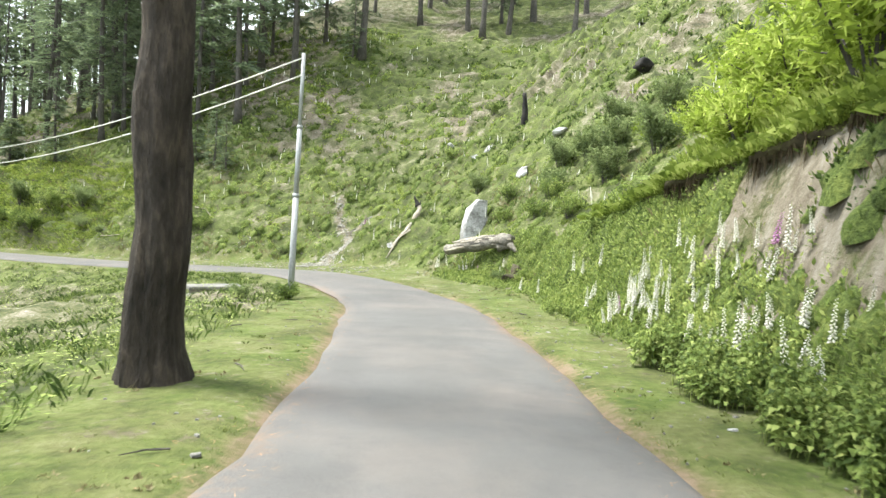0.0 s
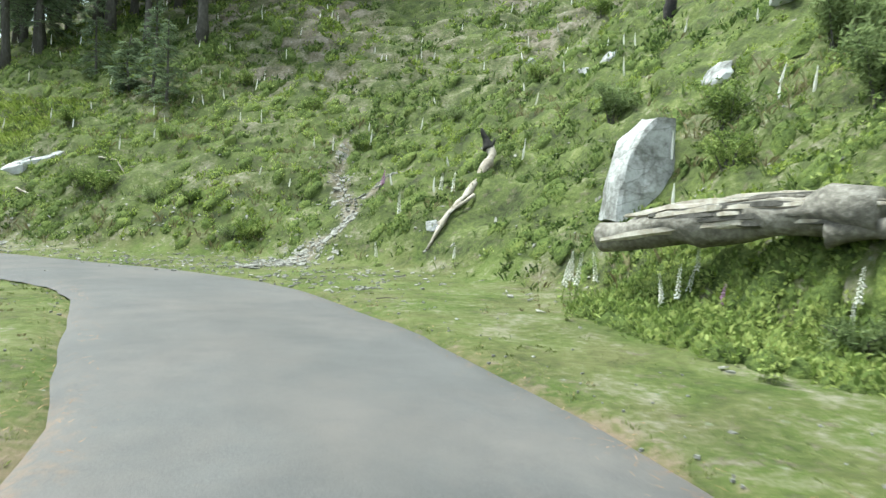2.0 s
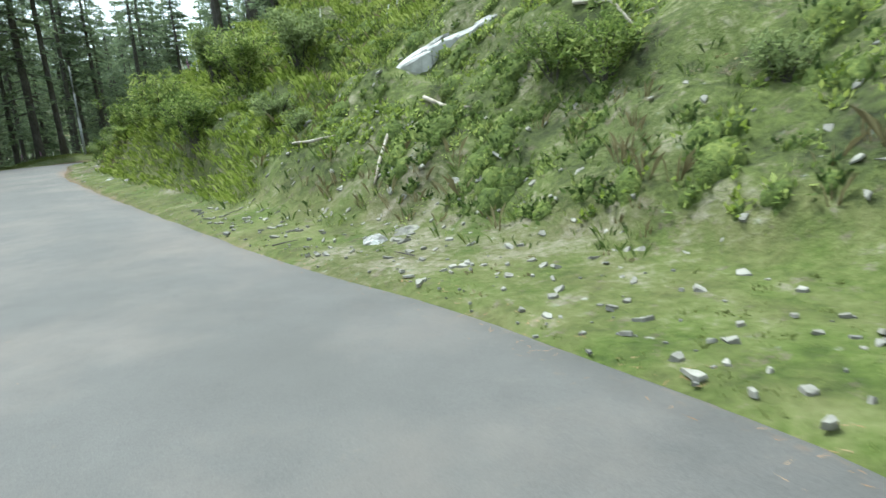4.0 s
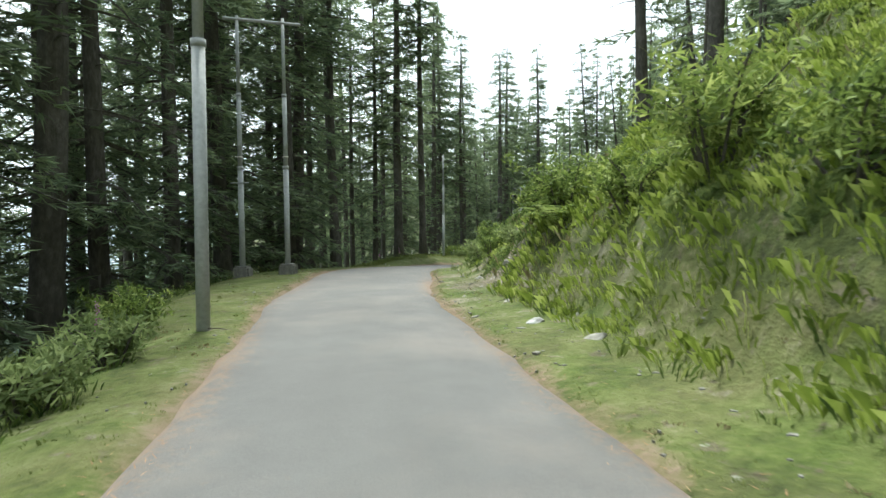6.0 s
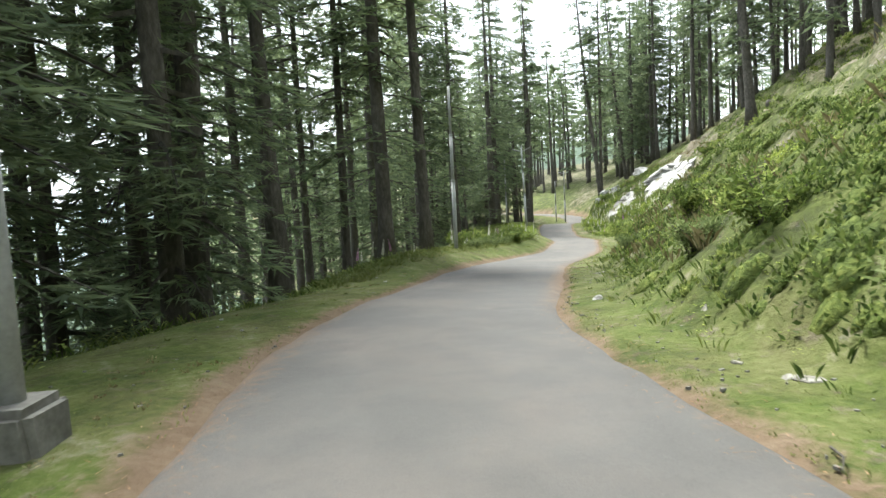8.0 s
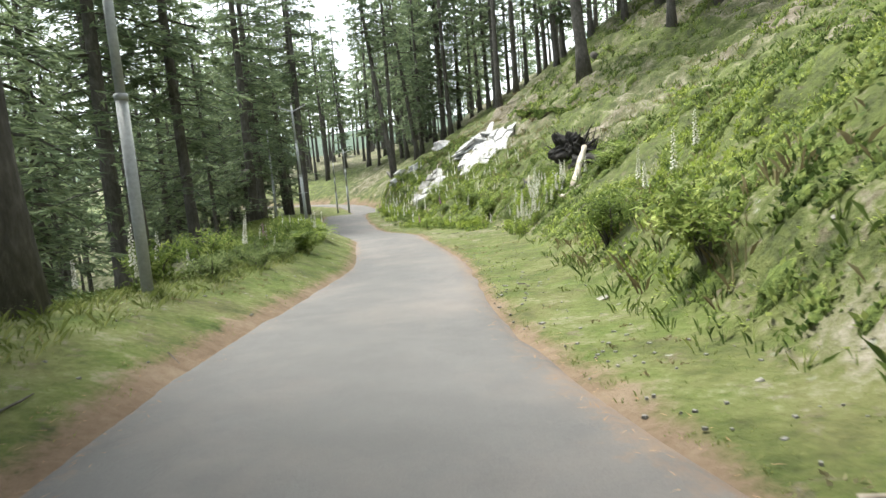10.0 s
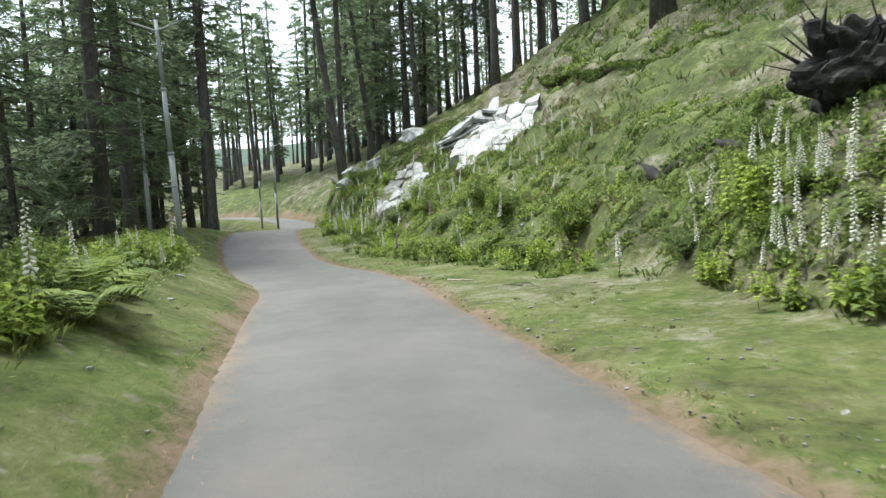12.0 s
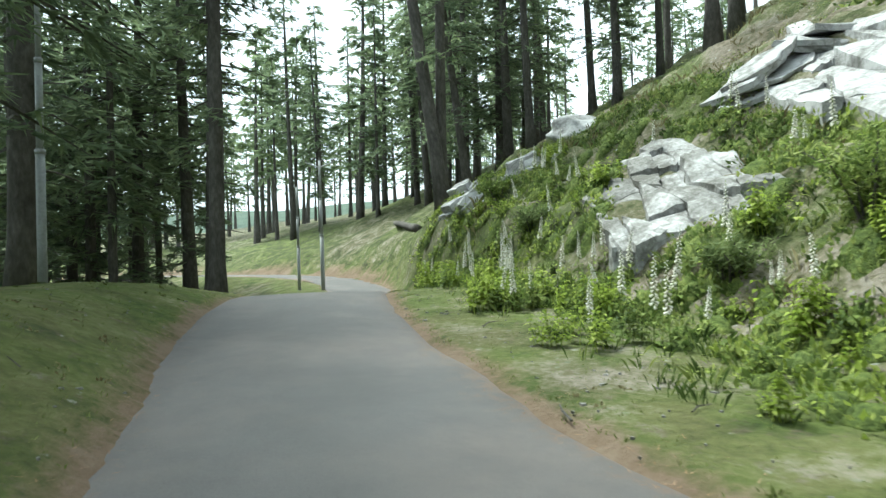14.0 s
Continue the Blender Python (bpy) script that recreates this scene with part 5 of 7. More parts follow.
def steel_pole(x, y, tall, girth, tilt=(0, 0), plinth=False, arm=0.0, arm_turn=0.0, low_bar=0.0, vee=False, sink=0.0):
    """A stepped tubular steel pole with collars, and its crossarms."""
    root = new("utility_pole")
    z = height(x, y)
    root.matrix_basis = pose(x, y, z - sink, tilt[0], tilt[1], arm_turn)
    cuts = [(-0.4, 0.42 * tall, 1.0), (0.42 * tall, 0.7 * tall, 0.8), (0.7 * tall, tall, 0.62)]
    for z0, z1, k in cuts:
        piece("shaft_section", mesh_of("shaft", *ring_mesh(girth * k, girth * k * 0.97, z0, z1), STEEL, True), root)
    for z0, k in ((0.42 * tall, 1.0), (0.7 * tall, 0.8)):
        piece("collar", mesh_of("collar", *ring_mesh(girth * k * 1.12, girth * k * 1.12, z0 - 0.05, z0 + 0.05), STEEL, True), root)
    if arm:
        for side in (-1, 1):
            v, f = tube([(side * 0.02, -girth, tall - 0.35), (side * arm, -girth, tall - 0.35 + (0.28 if vee else 0.0))], [0.035, 0.03], 6)
            piece("crossarm", mesh_of("crossarm", v, f, STEEL), root)
            v, f = tube([(side * arm * 0.92, -girth, tall - 0.33 + (0.25 if vee else 0)), (side * arm * 0.92, -girth, tall - 0.2 + (0.25 if vee else 0))], [0.045, 0.035], 8)
            piece("insulator", mesh_of("insulator", v, f, CONCRETE), root, "stubby ceramic insulator")
        v, f = tube([(0, 0, tall), (0, 0, tall + 0.16)], [0.045, 0.03], 8)
        piece("insulator", mesh_of("insulator", v, f, CONCRETE), root, "stubby ceramic insulator")
    if low_bar:
        v, f = tube([(-0.28, -girth, low_bar), (0.28, -girth, low_bar)], [0.022, 0.022], 6)
        piece("step_bar", mesh_of("step_bar", v, f, STEEL), root)
    if plinth:
        for turn, up in ((20, 0.52), (200, 0.5)):
            bm = bmesh.new()
            bmesh.ops.create_cube(bm, size=1)
            bmesh.ops.scale(bm, vec=(0.1, 0.03, 0.26), verts=bm.verts)
            bmesh.ops.bevel(bm, geom=bm.edges[:], offset=0.008, segments=1, affect="EDGES")
            me = bpy.data.meshes.new("terminal_box")
            bm.to_mesh(me)
            bm.free()
            me.materials.append(STEEL)
            piece("terminal_box", me, root, "small pale metal box", pose(0, 0, 0, 0, 0, turn) @ pose(0.0, -girth - 0.02, tall * up))
        piece("band", mesh_of("band", *ring_mesh(girth * 1.06, girth * 1.06, 0.46 * tall, 0.46 * tall + 0.03), WIRE, True), root, "pale painted band")
        bm = bmesh.new()
        bmesh.ops.create_cube(bm, size=1)
        bmesh.ops.scale(bm, vec=(0.52, 0.52, 0.5), verts=bm.verts)
        bmesh.ops.bevel(bm, geom=bm.edges[:], offset=0.06, segments=2, affect="EDGES")
        for v in bm.verts:
            v.co += Vector((noise.noise(v.co * 4), noise.noise(v.co * 4 + Vector((3, 0, 0))), 0)) * 0.04
            v.co.z += 0.08
        me = bpy.data.meshes.new("plinth")
        bm.to_mesh(me)
        bm.free()
        me.materials.append(CONCRETE)
        piece("plinth", me, root, "weathered concrete footing")
    return root


pole_1 = steel_pole(-3.95, 16.95, 6.5, 0.085, (-0.5, 0.3))
tagged(pole_1, "slender grey steel utility pole on the road's inner verge", "utility pole")
tagged(steel_pole(-34.2, 36.1, 9.2, 0.092, (0, 0), arm=0.7, arm_turn=65), "thick stepped steel utility pole on the grassy verge", "utility pole")
for x, y in ((-45.35, 38.4), (-45.15, 39.75)):
    tagged(steel_pole(x, y, 8.0, 0.088, (0, -0.5), plinth=True, arm_turn=62, low_bar=2.9 if y < 39 else 0), "stepped steel pole of a twin pole on a concrete footing", "utility pole", "twin poles")
bar_z = height(-45.25, 39.1) + 7.85
a, b = Vector((-45.35, 38.4, bar_z)), Vector((-45.15, 39.75, bar_z))
v, f = tube([a - (b - a) * 0.35, a, b, b + (b - a) * 0.35], [0.05] * 4, 6)
tagged(new("crossarm", mesh_of("crossarm", v, f, STEEL)), "steel crossarm bridging the twin poles", "crossarm")
tagged(steel_pole(-62.35, 53.9, 6.6, 0.085, (0, 0)), "slender pale utility pole among foxgloves", "utility pole")
tagged(steel_pole(-82.3, 73.4, 6.9, 0.09, (0, -1.5), arm=0.75, arm_turn=45, low_bar=1.9, vee=True), "steel utility pole with raised crossarm beside the road", "utility pole")
tagged(steel_pole(-91.2, 78.0, 6.3, 0.085, (0, 0)), "slender pale utility pole at the forest edge", "utility pole")
tagged(steel_pole(-101.2, 94.6, 6.4, 0.1, (0, 0), arm=0.7, arm_turn=40, vee=True), "far utility pole with raised crossarm by the bend", "utility pole")
tagged(steel_pole(-102.6, 94.3, 5.2, 0.08, (0, 0)), "far slender utility pole by the bend", "utility pole")
tagged(steel_pole(-115.5, 98.6, 6.0, 0.09, (0, 0)), "far slender utility pole along the road", "utility pole")


def wire(a, b, sag, thick=0.012):
    pts = []
    for i in range(17):
        u = i / 16
        p = Vector(a).lerp(Vector(b), u)
        p.z -= sag * 4 * u * (1 - u)
        pts.append(p)
    v, f = tube(pts, [thick] * 17, 5)
    tagged(new("overhead_wire", mesh_of("wire", v, f, WIRE, True)), "thin pale overhead wire strung between poles", "wire", "overhead wires")


zt = height(-3.95, 16.95) + 6.35
za = height(-34.2, 36.1) + 8.8
wire((-3.95, 16.95, zt), (-34.2, 36.1, za - 3.4), 1.2, 0.02)
wire((-3.95, 16.95, zt - 0.45), (-34.2, 36.1, za - 4.0), 1.3, 0.02)


# ---- culvert under the road's inner edge ----
cx, cy = -6.6, 18.6
cz = height(cx, cy)
culvert = new("culvert")
culvert.matrix_basis = pose(cx, cy, cz - 0.18, 0, 0, 35) @ Matrix.Diagonal((0.8, 0.8, 0.8, 1))
bm = bmesh.new()
bmesh.ops.create_cube(bm, size=1)
bmesh.ops.scale(bm, vec=(1.9, 0.7, 0.14), verts=bm.verts)
bmesh.ops.bevel(bm, geom=bm.edges[:], offset=0.03, segments=1, affect="EDGES")
me = bpy.data.meshes.new("lintel")
bm.to_mesh(me), bm.free()
me.materials.append(CONCRETE)
piece("lintel", me, culvert, "", pose(0, 0, 0.42, 2, 0, 0))
for k, (dx, dz) in enumerate(((-0.7, 0.12), (-0.62, 0.3), (0.7, 0.1), (0.65, 0.3), (-0.3, 0.05), (0.25, 0.02))):
    piece("stone_block", rock_mesh(50 + k, (0.3, 0.35, 0.16), STONE, 2, 0.2), culvert, "", pose(dx, 0.0, dz, 0, 0, 10 * k))
tagged(culvert, "small stone culvert with a slab over its dark mouth", "culvert")


# ---- grass, weeds and flowers ----
grow = np.random.default_rng(12)


def sow(count, st_range, e_range, side):
    """Random places beside the road: x, y, height, distance past the asphalt's edge, station."""
    st = grow.uniform(*st_range, count)
    e = grow.uniform(*e_range, count)
    xy = beside(st, side * (half_width(st) + e))
    h, st2, d2, e2 = land(xy)
    keep = (d2 * side > 0) & (e2 > 0.12) & ~on_rock(xy[:, 0], xy[:, 1], 0.85)
    return xy[keep], h[keep], e2[keep], st2[keep]


def blades(xy, h, tall, wide, per, spread_m, name, label, mat, lean=0.5, category="grass", droop=1.0):
    """Tufts of curved blades as one mesh: two triangles a blade."""
    n = len(xy)
    tall = np.broadcast_to(tall, n)
    a = grow.uniform(0, 2 * np.pi, (n, per))
    off = grow.uniform(0, spread_m, (n, per))
    hgt = tall[:, None] * grow.uniform(0.55, 1.15, (n, per))
    bx, by = xy[:, :1] + np.cos(a) * off, xy[:, 1:] + np.sin(a) * off
    bz = np.repeat(h[:, None], per, 1) - 0.02
    out = hgt * lean * grow.uniform(0.3, 1.3, (n, per))
    w = wide * grow.uniform(0.7, 1.3, (n, per))
    ca, sa = np.cos(a), np.sin(a)
    v = np.empty((n, per, 4, 3))
    v[..., 0, :] = np.stack([bx - sa * w, by + ca * w, bz], -1)
    v[..., 1, :] = np.stack([bx + sa * w, by - ca * w, bz], -1)
    v[..., 2, :] = np.stack([bx + ca * out * 0.4 + sa * w * 0.7, by + sa * out * 0.4 - ca * w * 0.7, bz + hgt * 0.7], -1)
    v[..., 3, :] = np.stack([bx + ca * out, by + sa * out, bz + hgt * droop], -1)
    i = np.arange(n * per)[:, None] * 4
    f = np.concatenate([i + [0, 1, 2], i + [0, 2, 3]], 0)
    me = mesh_of(name, v.reshape(-1, 3), f, mat)
    return tagged(new(name, me), label, category, kind="stuff")


def patchy(xy, scale, seed, low):
    return value_noise(xy[:, 0] / scale, xy[:, 1] / scale, seed) > low


FEATHER = foliage("feathery_green", (0.104, 0.137, 0.0553), (0.182, 0.227, 0.0878), (0.293, 0.338, 0.156), 0.7, 0.5)
# short turf on the verges
xy, h, e, st = sow(19000, (-6, 140), (0.1, 3.6), 1)
k = e < verge_right(st) + 0.4
blades(xy[k], h[k], 0.032, 0.005, 5, 0.09, "verge_turf", "short bright green turf on the uphill verge", TURF, 0.8)
xy, h, e, st = sow(15000, (-6, 140), (0.1, 4.4), -1)
k = e < verge_left(st) + 0.4
blades(xy[k], h[k], 0.032, 0.005, 5, 0.09, "verge_turf", "short bright green turf on the downhill verge", TURF, 0.8)
# tufts on the hillside, thinning out with distance
xy, h, e, st = sow(8000, (-6, 138), (0.8, 9), 1)
k = ((e > verge_right(st) - 0.3) | ((st > 112) & (e > 1.0))) & patchy(xy, 1.6, 31, -0.22)
blades(xy[k], h[k], grow.uniform(0.07, 0.2, k.sum()), 0.006, 8, 0.13, "slope_grass", "tufted green grass on the bank", BLADES, 0.7)
xy, h, e, st = sow(6500, (-6, 130), (8, 26), 1)
k = patchy(xy, 2.2, 33, -0.15)
blades(xy[k], h[k], grow.uniform(0.14, 0.32, k.sum()), 0.024, 5, 0.22, "slope_grass", "tufted green grass higher on the hillside", BLADES, 0.8)
xy, h, e, st = sow(9000, (-6, 138), (1.5, 14), 1)
k = (e > verge_right(st)) & patchy(xy, 2.4, 35, 0.05)
blades(xy[k], h[k], grow.uniform(0.12, 0.3, k.sum()), 0.009, 6, 0.12, "dry_grass", "dry straw-coloured grass on the slope", STRAW, 0.7)
xy, h, e, st = sow(9000, (-6, 140), (1.0, 7.0), -1)
k = (e > verge_left(st) - 0.3)
blades(xy[k], h[k], grow.uniform(0.06, 0.2, k.sum()), 0.005, 9, 0.16, "slope_grass", "tufted grass at the edge of the drop", BLADES, 0.7)
# the long grass that hangs over the cut bank
xy, h, e, st = sow(11000, (-4, 16), (3.0, 9.5), 1)
er = e - verge_right(st)
k = (er > 0.75) & (er < knots(st, (8, 5.0), (16, 1.6)))
blades(xy[k], h[k], grow.uniform(0.16, 0.36, k.sum()), 0.011, 6, 0.16, "overhanging_grass", "long yellow-green grass hanging over the earth bank", CREST, 0.6, droop=0.85)
xy, h, e, st = sow(7000, (46, 66), (1.2, 9.0), 1)
er = e - verge_right(st)
k = (er > -0.15) & ((st < 61.5) | (er > 0.9))
blades(xy[k], h[k], grow.uniform(0.12, 0.26, k.sum()), 0.004, 10, 0.2, "overhanging_grass", "long green grass over the bank's shoulder", CREST, 0.7, droop=0.8)


def weeds(xy, h, size, leaves, name, label, mat, category="weeds"):
    """Broad-leaved clumps: each leaf a bent blade of four triangles."""
    n = len(xy)
    size = np.broadcast_to(size, n)[:, None]
    a = grow.uniform(0, 2 * np.pi, (n, leaves))
    start = size * grow.uniform(0.0, 1.0, (n, leaves))
    lift = size * grow.uniform(0.05, 1.0, (n, leaves))
    ln = np.minimum(size, 0.3) * grow.uniform(0.16, 0.34, (n, leaves))
    w = ln * grow.uniform(0.16, 0.3, (n, leaves))
    rise = grow.uniform(-0.2, 0.7, (n, leaves)) * ln
    ca, sa = np.cos(a), np.sin(a)
    bx, by, bz = xy[:, :1] + ca * start, xy[:, 1:] + sa * start, h[:, None] + lift - 0.03
    v = np.empty((n, leaves, 5, 3))
    v[..., 0, :] = np.stack([bx, by, bz], -1)
    v[..., 1, :] = np.stack([bx + ca * ln * 0.5 - sa * w, by + sa * ln * 0.5 + ca * w, bz + rise * 0.6 - w * 0.2], -1)
    v[..., 2, :] = np.stack([bx + ca * ln * 0.5, by + sa * ln * 0.5, bz + rise * 0.7], -1)
    v[..., 3, :] = np.stack([bx + ca * ln * 0.5 + sa * w, by + sa * ln * 0.5 - ca * w, bz + rise * 0.6 - w * 0.2], -1)
    v[..., 4, :] = np.stack([bx + ca * ln, by + sa * ln, bz + rise * 0.55], -1)
    i = np.arange(n * leaves)[:, None] * 5
    f = np.concatenate([i + [0, 3, 1], i + [1, 3, 4]], 0)
    return tagged(new(name, mesh_of(name, v.reshape(-1, 3), f, mat)), label, category, kind="stuff")


xy, h, e, st = sow(4600, (-6, 145), (0.9, 11), 1)
er = e - verge_right(st)
k = ((er > -0.2) | ((st > 112) & (e > 1.1))) & ((st < 47) | (st > 66)) & (patchy(xy, 2.0, 41, 0.0) | ((st > 112) & (st < 134) & (er < 5)) | ((st > 5) & (st < 24) & (er < 0.5)))
weeds(xy[k], h[k], grow.uniform(0.1, 0.24, k.sum()), 20, "undergrowth", "low broad-leaved weeds over the bank", CREST)
xy, h, e, st = sow(3200, (-6, 150), (9, 24), 1)
k = patchy(xy, 3.0, 43, 0.02)
weeds(xy[k], h[k], grow.uniform(0.16, 0.38, k.sum()), 26, "undergrowth", "leafy clumps on the upper hillside", BLADES)
xy, h, e, st = sow(1500, (78, 132), (0.9, 5.0), -1)
k = (e > 1.0) & (((st > 84) & (st < 112)) | (e > verge_left(st) - 1.0)) & ((st < 112) | (e > knots(st, (112, 1.6), (118, 2.0), (122, 3.4))))
k &= patchy(xy, 1.5, 47, 0.0)
weeds(xy[k], h[k], grow.uniform(0.12, 0.3, k.sum()), 20, "undergrowth", "leafy weeds on the downhill berm", FEATHER)
xy, h, e, st = sow(6500, (80, 126), (0.9, 5.0), -1)
k = (e > knots(st, (80, 1.6), (86, 1.0), (112, 1.2), (118, 1.9), (124, 3.2)))
blades(xy[k], h[k], grow.uniform(0.05, 0.17, k.sum()), 0.007, 6, 0.13, "berm_grass", "green grass on the downhill berm", TURF, 0.9)
xy, h, e, st = sow(900, (-4, 84), (1.4, 6.0), -1)
k = (e > verge_left(st) - 0.4)
weeds(xy[k], h[k], grow.uniform(0.12, 0.36, k.sum()), 36, "undergrowth", "leafy weeds along the downhill edge", LEAVES)


# tussocks that make the hillside clumpy
for count, s0, s1, e0, e1, size, leaves, seed, mat, label in (
        (1500, -4, 60, 3.0, 26, (0.12, 0.3), 22, 57, STRAW, "dry brownish tussocks on the hillside"), (1100, 60, 128, 3.0, 18, (0.12, 0.28), 20, 63, STRAW, "dry brownish tussocks on the bank")):
    xy, h, e, st = sow(count, (s0, s1), (e0, e1), 1)
    k = (e > verge_right(st) + 0.2) & patchy(xy, 2.6, seed, -0.12)
    weeds(xy[k], h[k], grow.uniform(*size, k.sum()), leaves, "tussocks", label, mat, "grass")


def cushions(xy, h, size, leaves, leaf, flat, name, label, mat, category="grass"):
    """Domed clumps of short leaves that stand out from the slope: four corners a leaf."""
    n = len(xy)
    size = np.broadcast_to(size, n)[:, None]
    a, up = grow.uniform(0, 2 * np.pi, (n, leaves)), grow.uniform(0.02, 1.0, (n, leaves))
    flatness = np.sqrt(1 - up * up)
    out = np.stack([np.cos(a) * flatness, np.sin(a) * flatness, up], -1)
    reach = size * grow.uniform(0.6, 1.3, (n, leaves)) * (1 + 0.35 * np.sin(2 * a + grow.uniform(0, 6, (n, 1))))
    gx, gy = [((heights(xy + step) - heights(xy - step)) / 1.6)[:, None].clip(-0.9, 0.9) for step in (np.array([0.8, 0]), np.array([0, 0.8]))]
    base = np.stack([xy[:, :1] + out[..., 0] * reach, xy[:, 1:] + out[..., 1] * reach, h[:, None] + (out[..., 0] * gx + out[..., 1] * gy + out[..., 2] * flat) * reach - 0.08 * size], -1)
    way = out + grow.normal(0, 0.55, (n, leaves, 3)) + np.array([0, 0, 0.35])
    way /= np.linalg.norm(way, axis=-1, keepdims=True)
    side = np.cross(way, grow.normal(0, 1, (n, leaves, 3)))
    side /= np.linalg.norm(side, axis=-1, keepdims=True)
    ln = (leaf * grow.uniform(0.6, 1.4, (n, leaves)))[..., None]
    v = np.empty((n, leaves, 4, 3))
    v[..., 0, :], v[..., 3, :] = base - way * ln * 0.35, base + way * ln
    v[..., 1, :], v[..., 2, :] = base + way * ln * 0.25 - side * ln * 0.32, base + way * ln * 0.25 + side * ln * 0.32
    i = np.arange(n * leaves)[:, None] * 4
    f = np.concatenate([i + [0, 1, 2], i + [1, 3, 2]], 0)
    me_v = v.reshape(-1, 3)
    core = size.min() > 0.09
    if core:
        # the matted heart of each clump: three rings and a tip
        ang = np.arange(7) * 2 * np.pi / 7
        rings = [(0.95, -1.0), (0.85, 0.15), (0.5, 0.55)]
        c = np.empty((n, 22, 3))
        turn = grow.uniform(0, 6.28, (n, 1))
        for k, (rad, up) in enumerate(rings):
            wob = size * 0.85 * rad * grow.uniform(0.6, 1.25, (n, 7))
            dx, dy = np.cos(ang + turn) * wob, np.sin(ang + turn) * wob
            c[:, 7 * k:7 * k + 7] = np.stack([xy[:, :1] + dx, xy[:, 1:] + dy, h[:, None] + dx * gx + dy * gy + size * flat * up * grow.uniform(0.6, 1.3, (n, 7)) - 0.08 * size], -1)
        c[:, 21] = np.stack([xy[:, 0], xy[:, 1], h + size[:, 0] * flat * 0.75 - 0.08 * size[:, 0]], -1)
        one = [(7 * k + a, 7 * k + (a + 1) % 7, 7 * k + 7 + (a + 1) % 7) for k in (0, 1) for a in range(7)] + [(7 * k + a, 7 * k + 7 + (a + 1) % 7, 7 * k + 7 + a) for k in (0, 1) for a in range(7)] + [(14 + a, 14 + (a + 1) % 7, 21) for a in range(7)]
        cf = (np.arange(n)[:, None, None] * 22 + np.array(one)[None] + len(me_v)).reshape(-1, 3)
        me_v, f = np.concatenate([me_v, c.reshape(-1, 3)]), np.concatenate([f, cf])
    me = mesh_of(name, me_v, f, mat)
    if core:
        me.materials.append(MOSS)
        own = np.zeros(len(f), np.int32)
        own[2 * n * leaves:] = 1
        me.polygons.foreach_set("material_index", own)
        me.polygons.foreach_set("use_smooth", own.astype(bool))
    return tagged(new(name, me), label, category, kind="stuff")


for count, s0, s1, e0, e1, size, leaves, leaf, seed in ((6000, -4, 62, 2.0, 13, (0.1, 0.4), 32, 0.062, 71), (3200, 6, 66, 12, 36, (0.2, 0.6), 30, 0.14, 73), (4200, 62, 104, 1.2, 12, (0.1, 0.36), 36, 0.055, 75), (2600, 104, 136, 0.9, 8, (0.1, 0.38), 36, 0.065, 79), (1300, 66, 130, 11, 26, (0.15, 0.45), 30, 0.1, 77)):
    xy, h, e, st = sow(count, (s0, s1), (e0, e1), 1)
    k = (e > np.where(st > 108, verge_right(st) - 1.0, verge_right(st) + 0.25)) & patchy(xy, 1.9, seed, -0.3)
    k &= off_trickle(xy[:, 0], xy[:, 1]) > np.where(xy[:, 1] > 33.3, 0.38, 0.75)
    xy, h = xy[k], h[k]
    tone = value_noise(xy[:, 0] / 2.7, xy[:, 1] / 2.7, seed + 1) + grow.uniform(-0.25, 0.25, len(xy))
    for mat, pick, label in ((BLADES, tone < 0.08, "mossy green cushions of herbs on the slope"), (CREST, tone > 0.2, "sunny yellow-green grass cushions on the slope"), (LEAVES, (tone >= 0.08) & (tone <= 0.2), "low leafy herb clumps on the slope")):
        cushions(xy[pick], h[pick], size[0] + (size[1] - size[0]) * grow.uniform(0, 1, pick.sum()) ** 2.2, leaves, leaf, 0.62, "herb_cushions", label, mat, "herbs")


# small rosettes and tufts in the verge turf
for side, limit, label in ((1, verge_right, "small herb tufts in the uphill verge turf"), (-1, verge_left, "small herb tufts in the downhill verge turf")):
    xy, h, e, st = sow(2200, (-4, 132), (0.25, 4.6), side)
    k = (e < limit(st) + 0.4) & patchy(xy, 1.1, 81, -0.1)
    tint = value_noise(xy[:, 0] / 1.7, xy[:, 1] / 1.7, 83)
    for mat, pick in ((TURF, k & (tint < -0.1)), (STRAW, k & (tint >= 0.12))):
        cushions(xy[pick], h[pick], grow.uniform(0.03, 0.08, pick.sum()), 12, 0.028, 0.25, "verge_tufts", label, mat, "herbs")

# herbs that climb the lower face of the earth bank
xy, h, e, st = sow(4200, (3, 24), (1.6, 4.6), 1)
er = e - verge_right(st)
k = (er > -1.0) & (er < 0.9) & ((st > 9.5) | (er < 0.05))
cushions(xy[k], h[k], grow.uniform(0.1, 0.26, k.sum()), 34, 0.06, 1.0, "herb_cushions", "leafy green herbs on the lower face of the bank", LEAVES, "herbs")


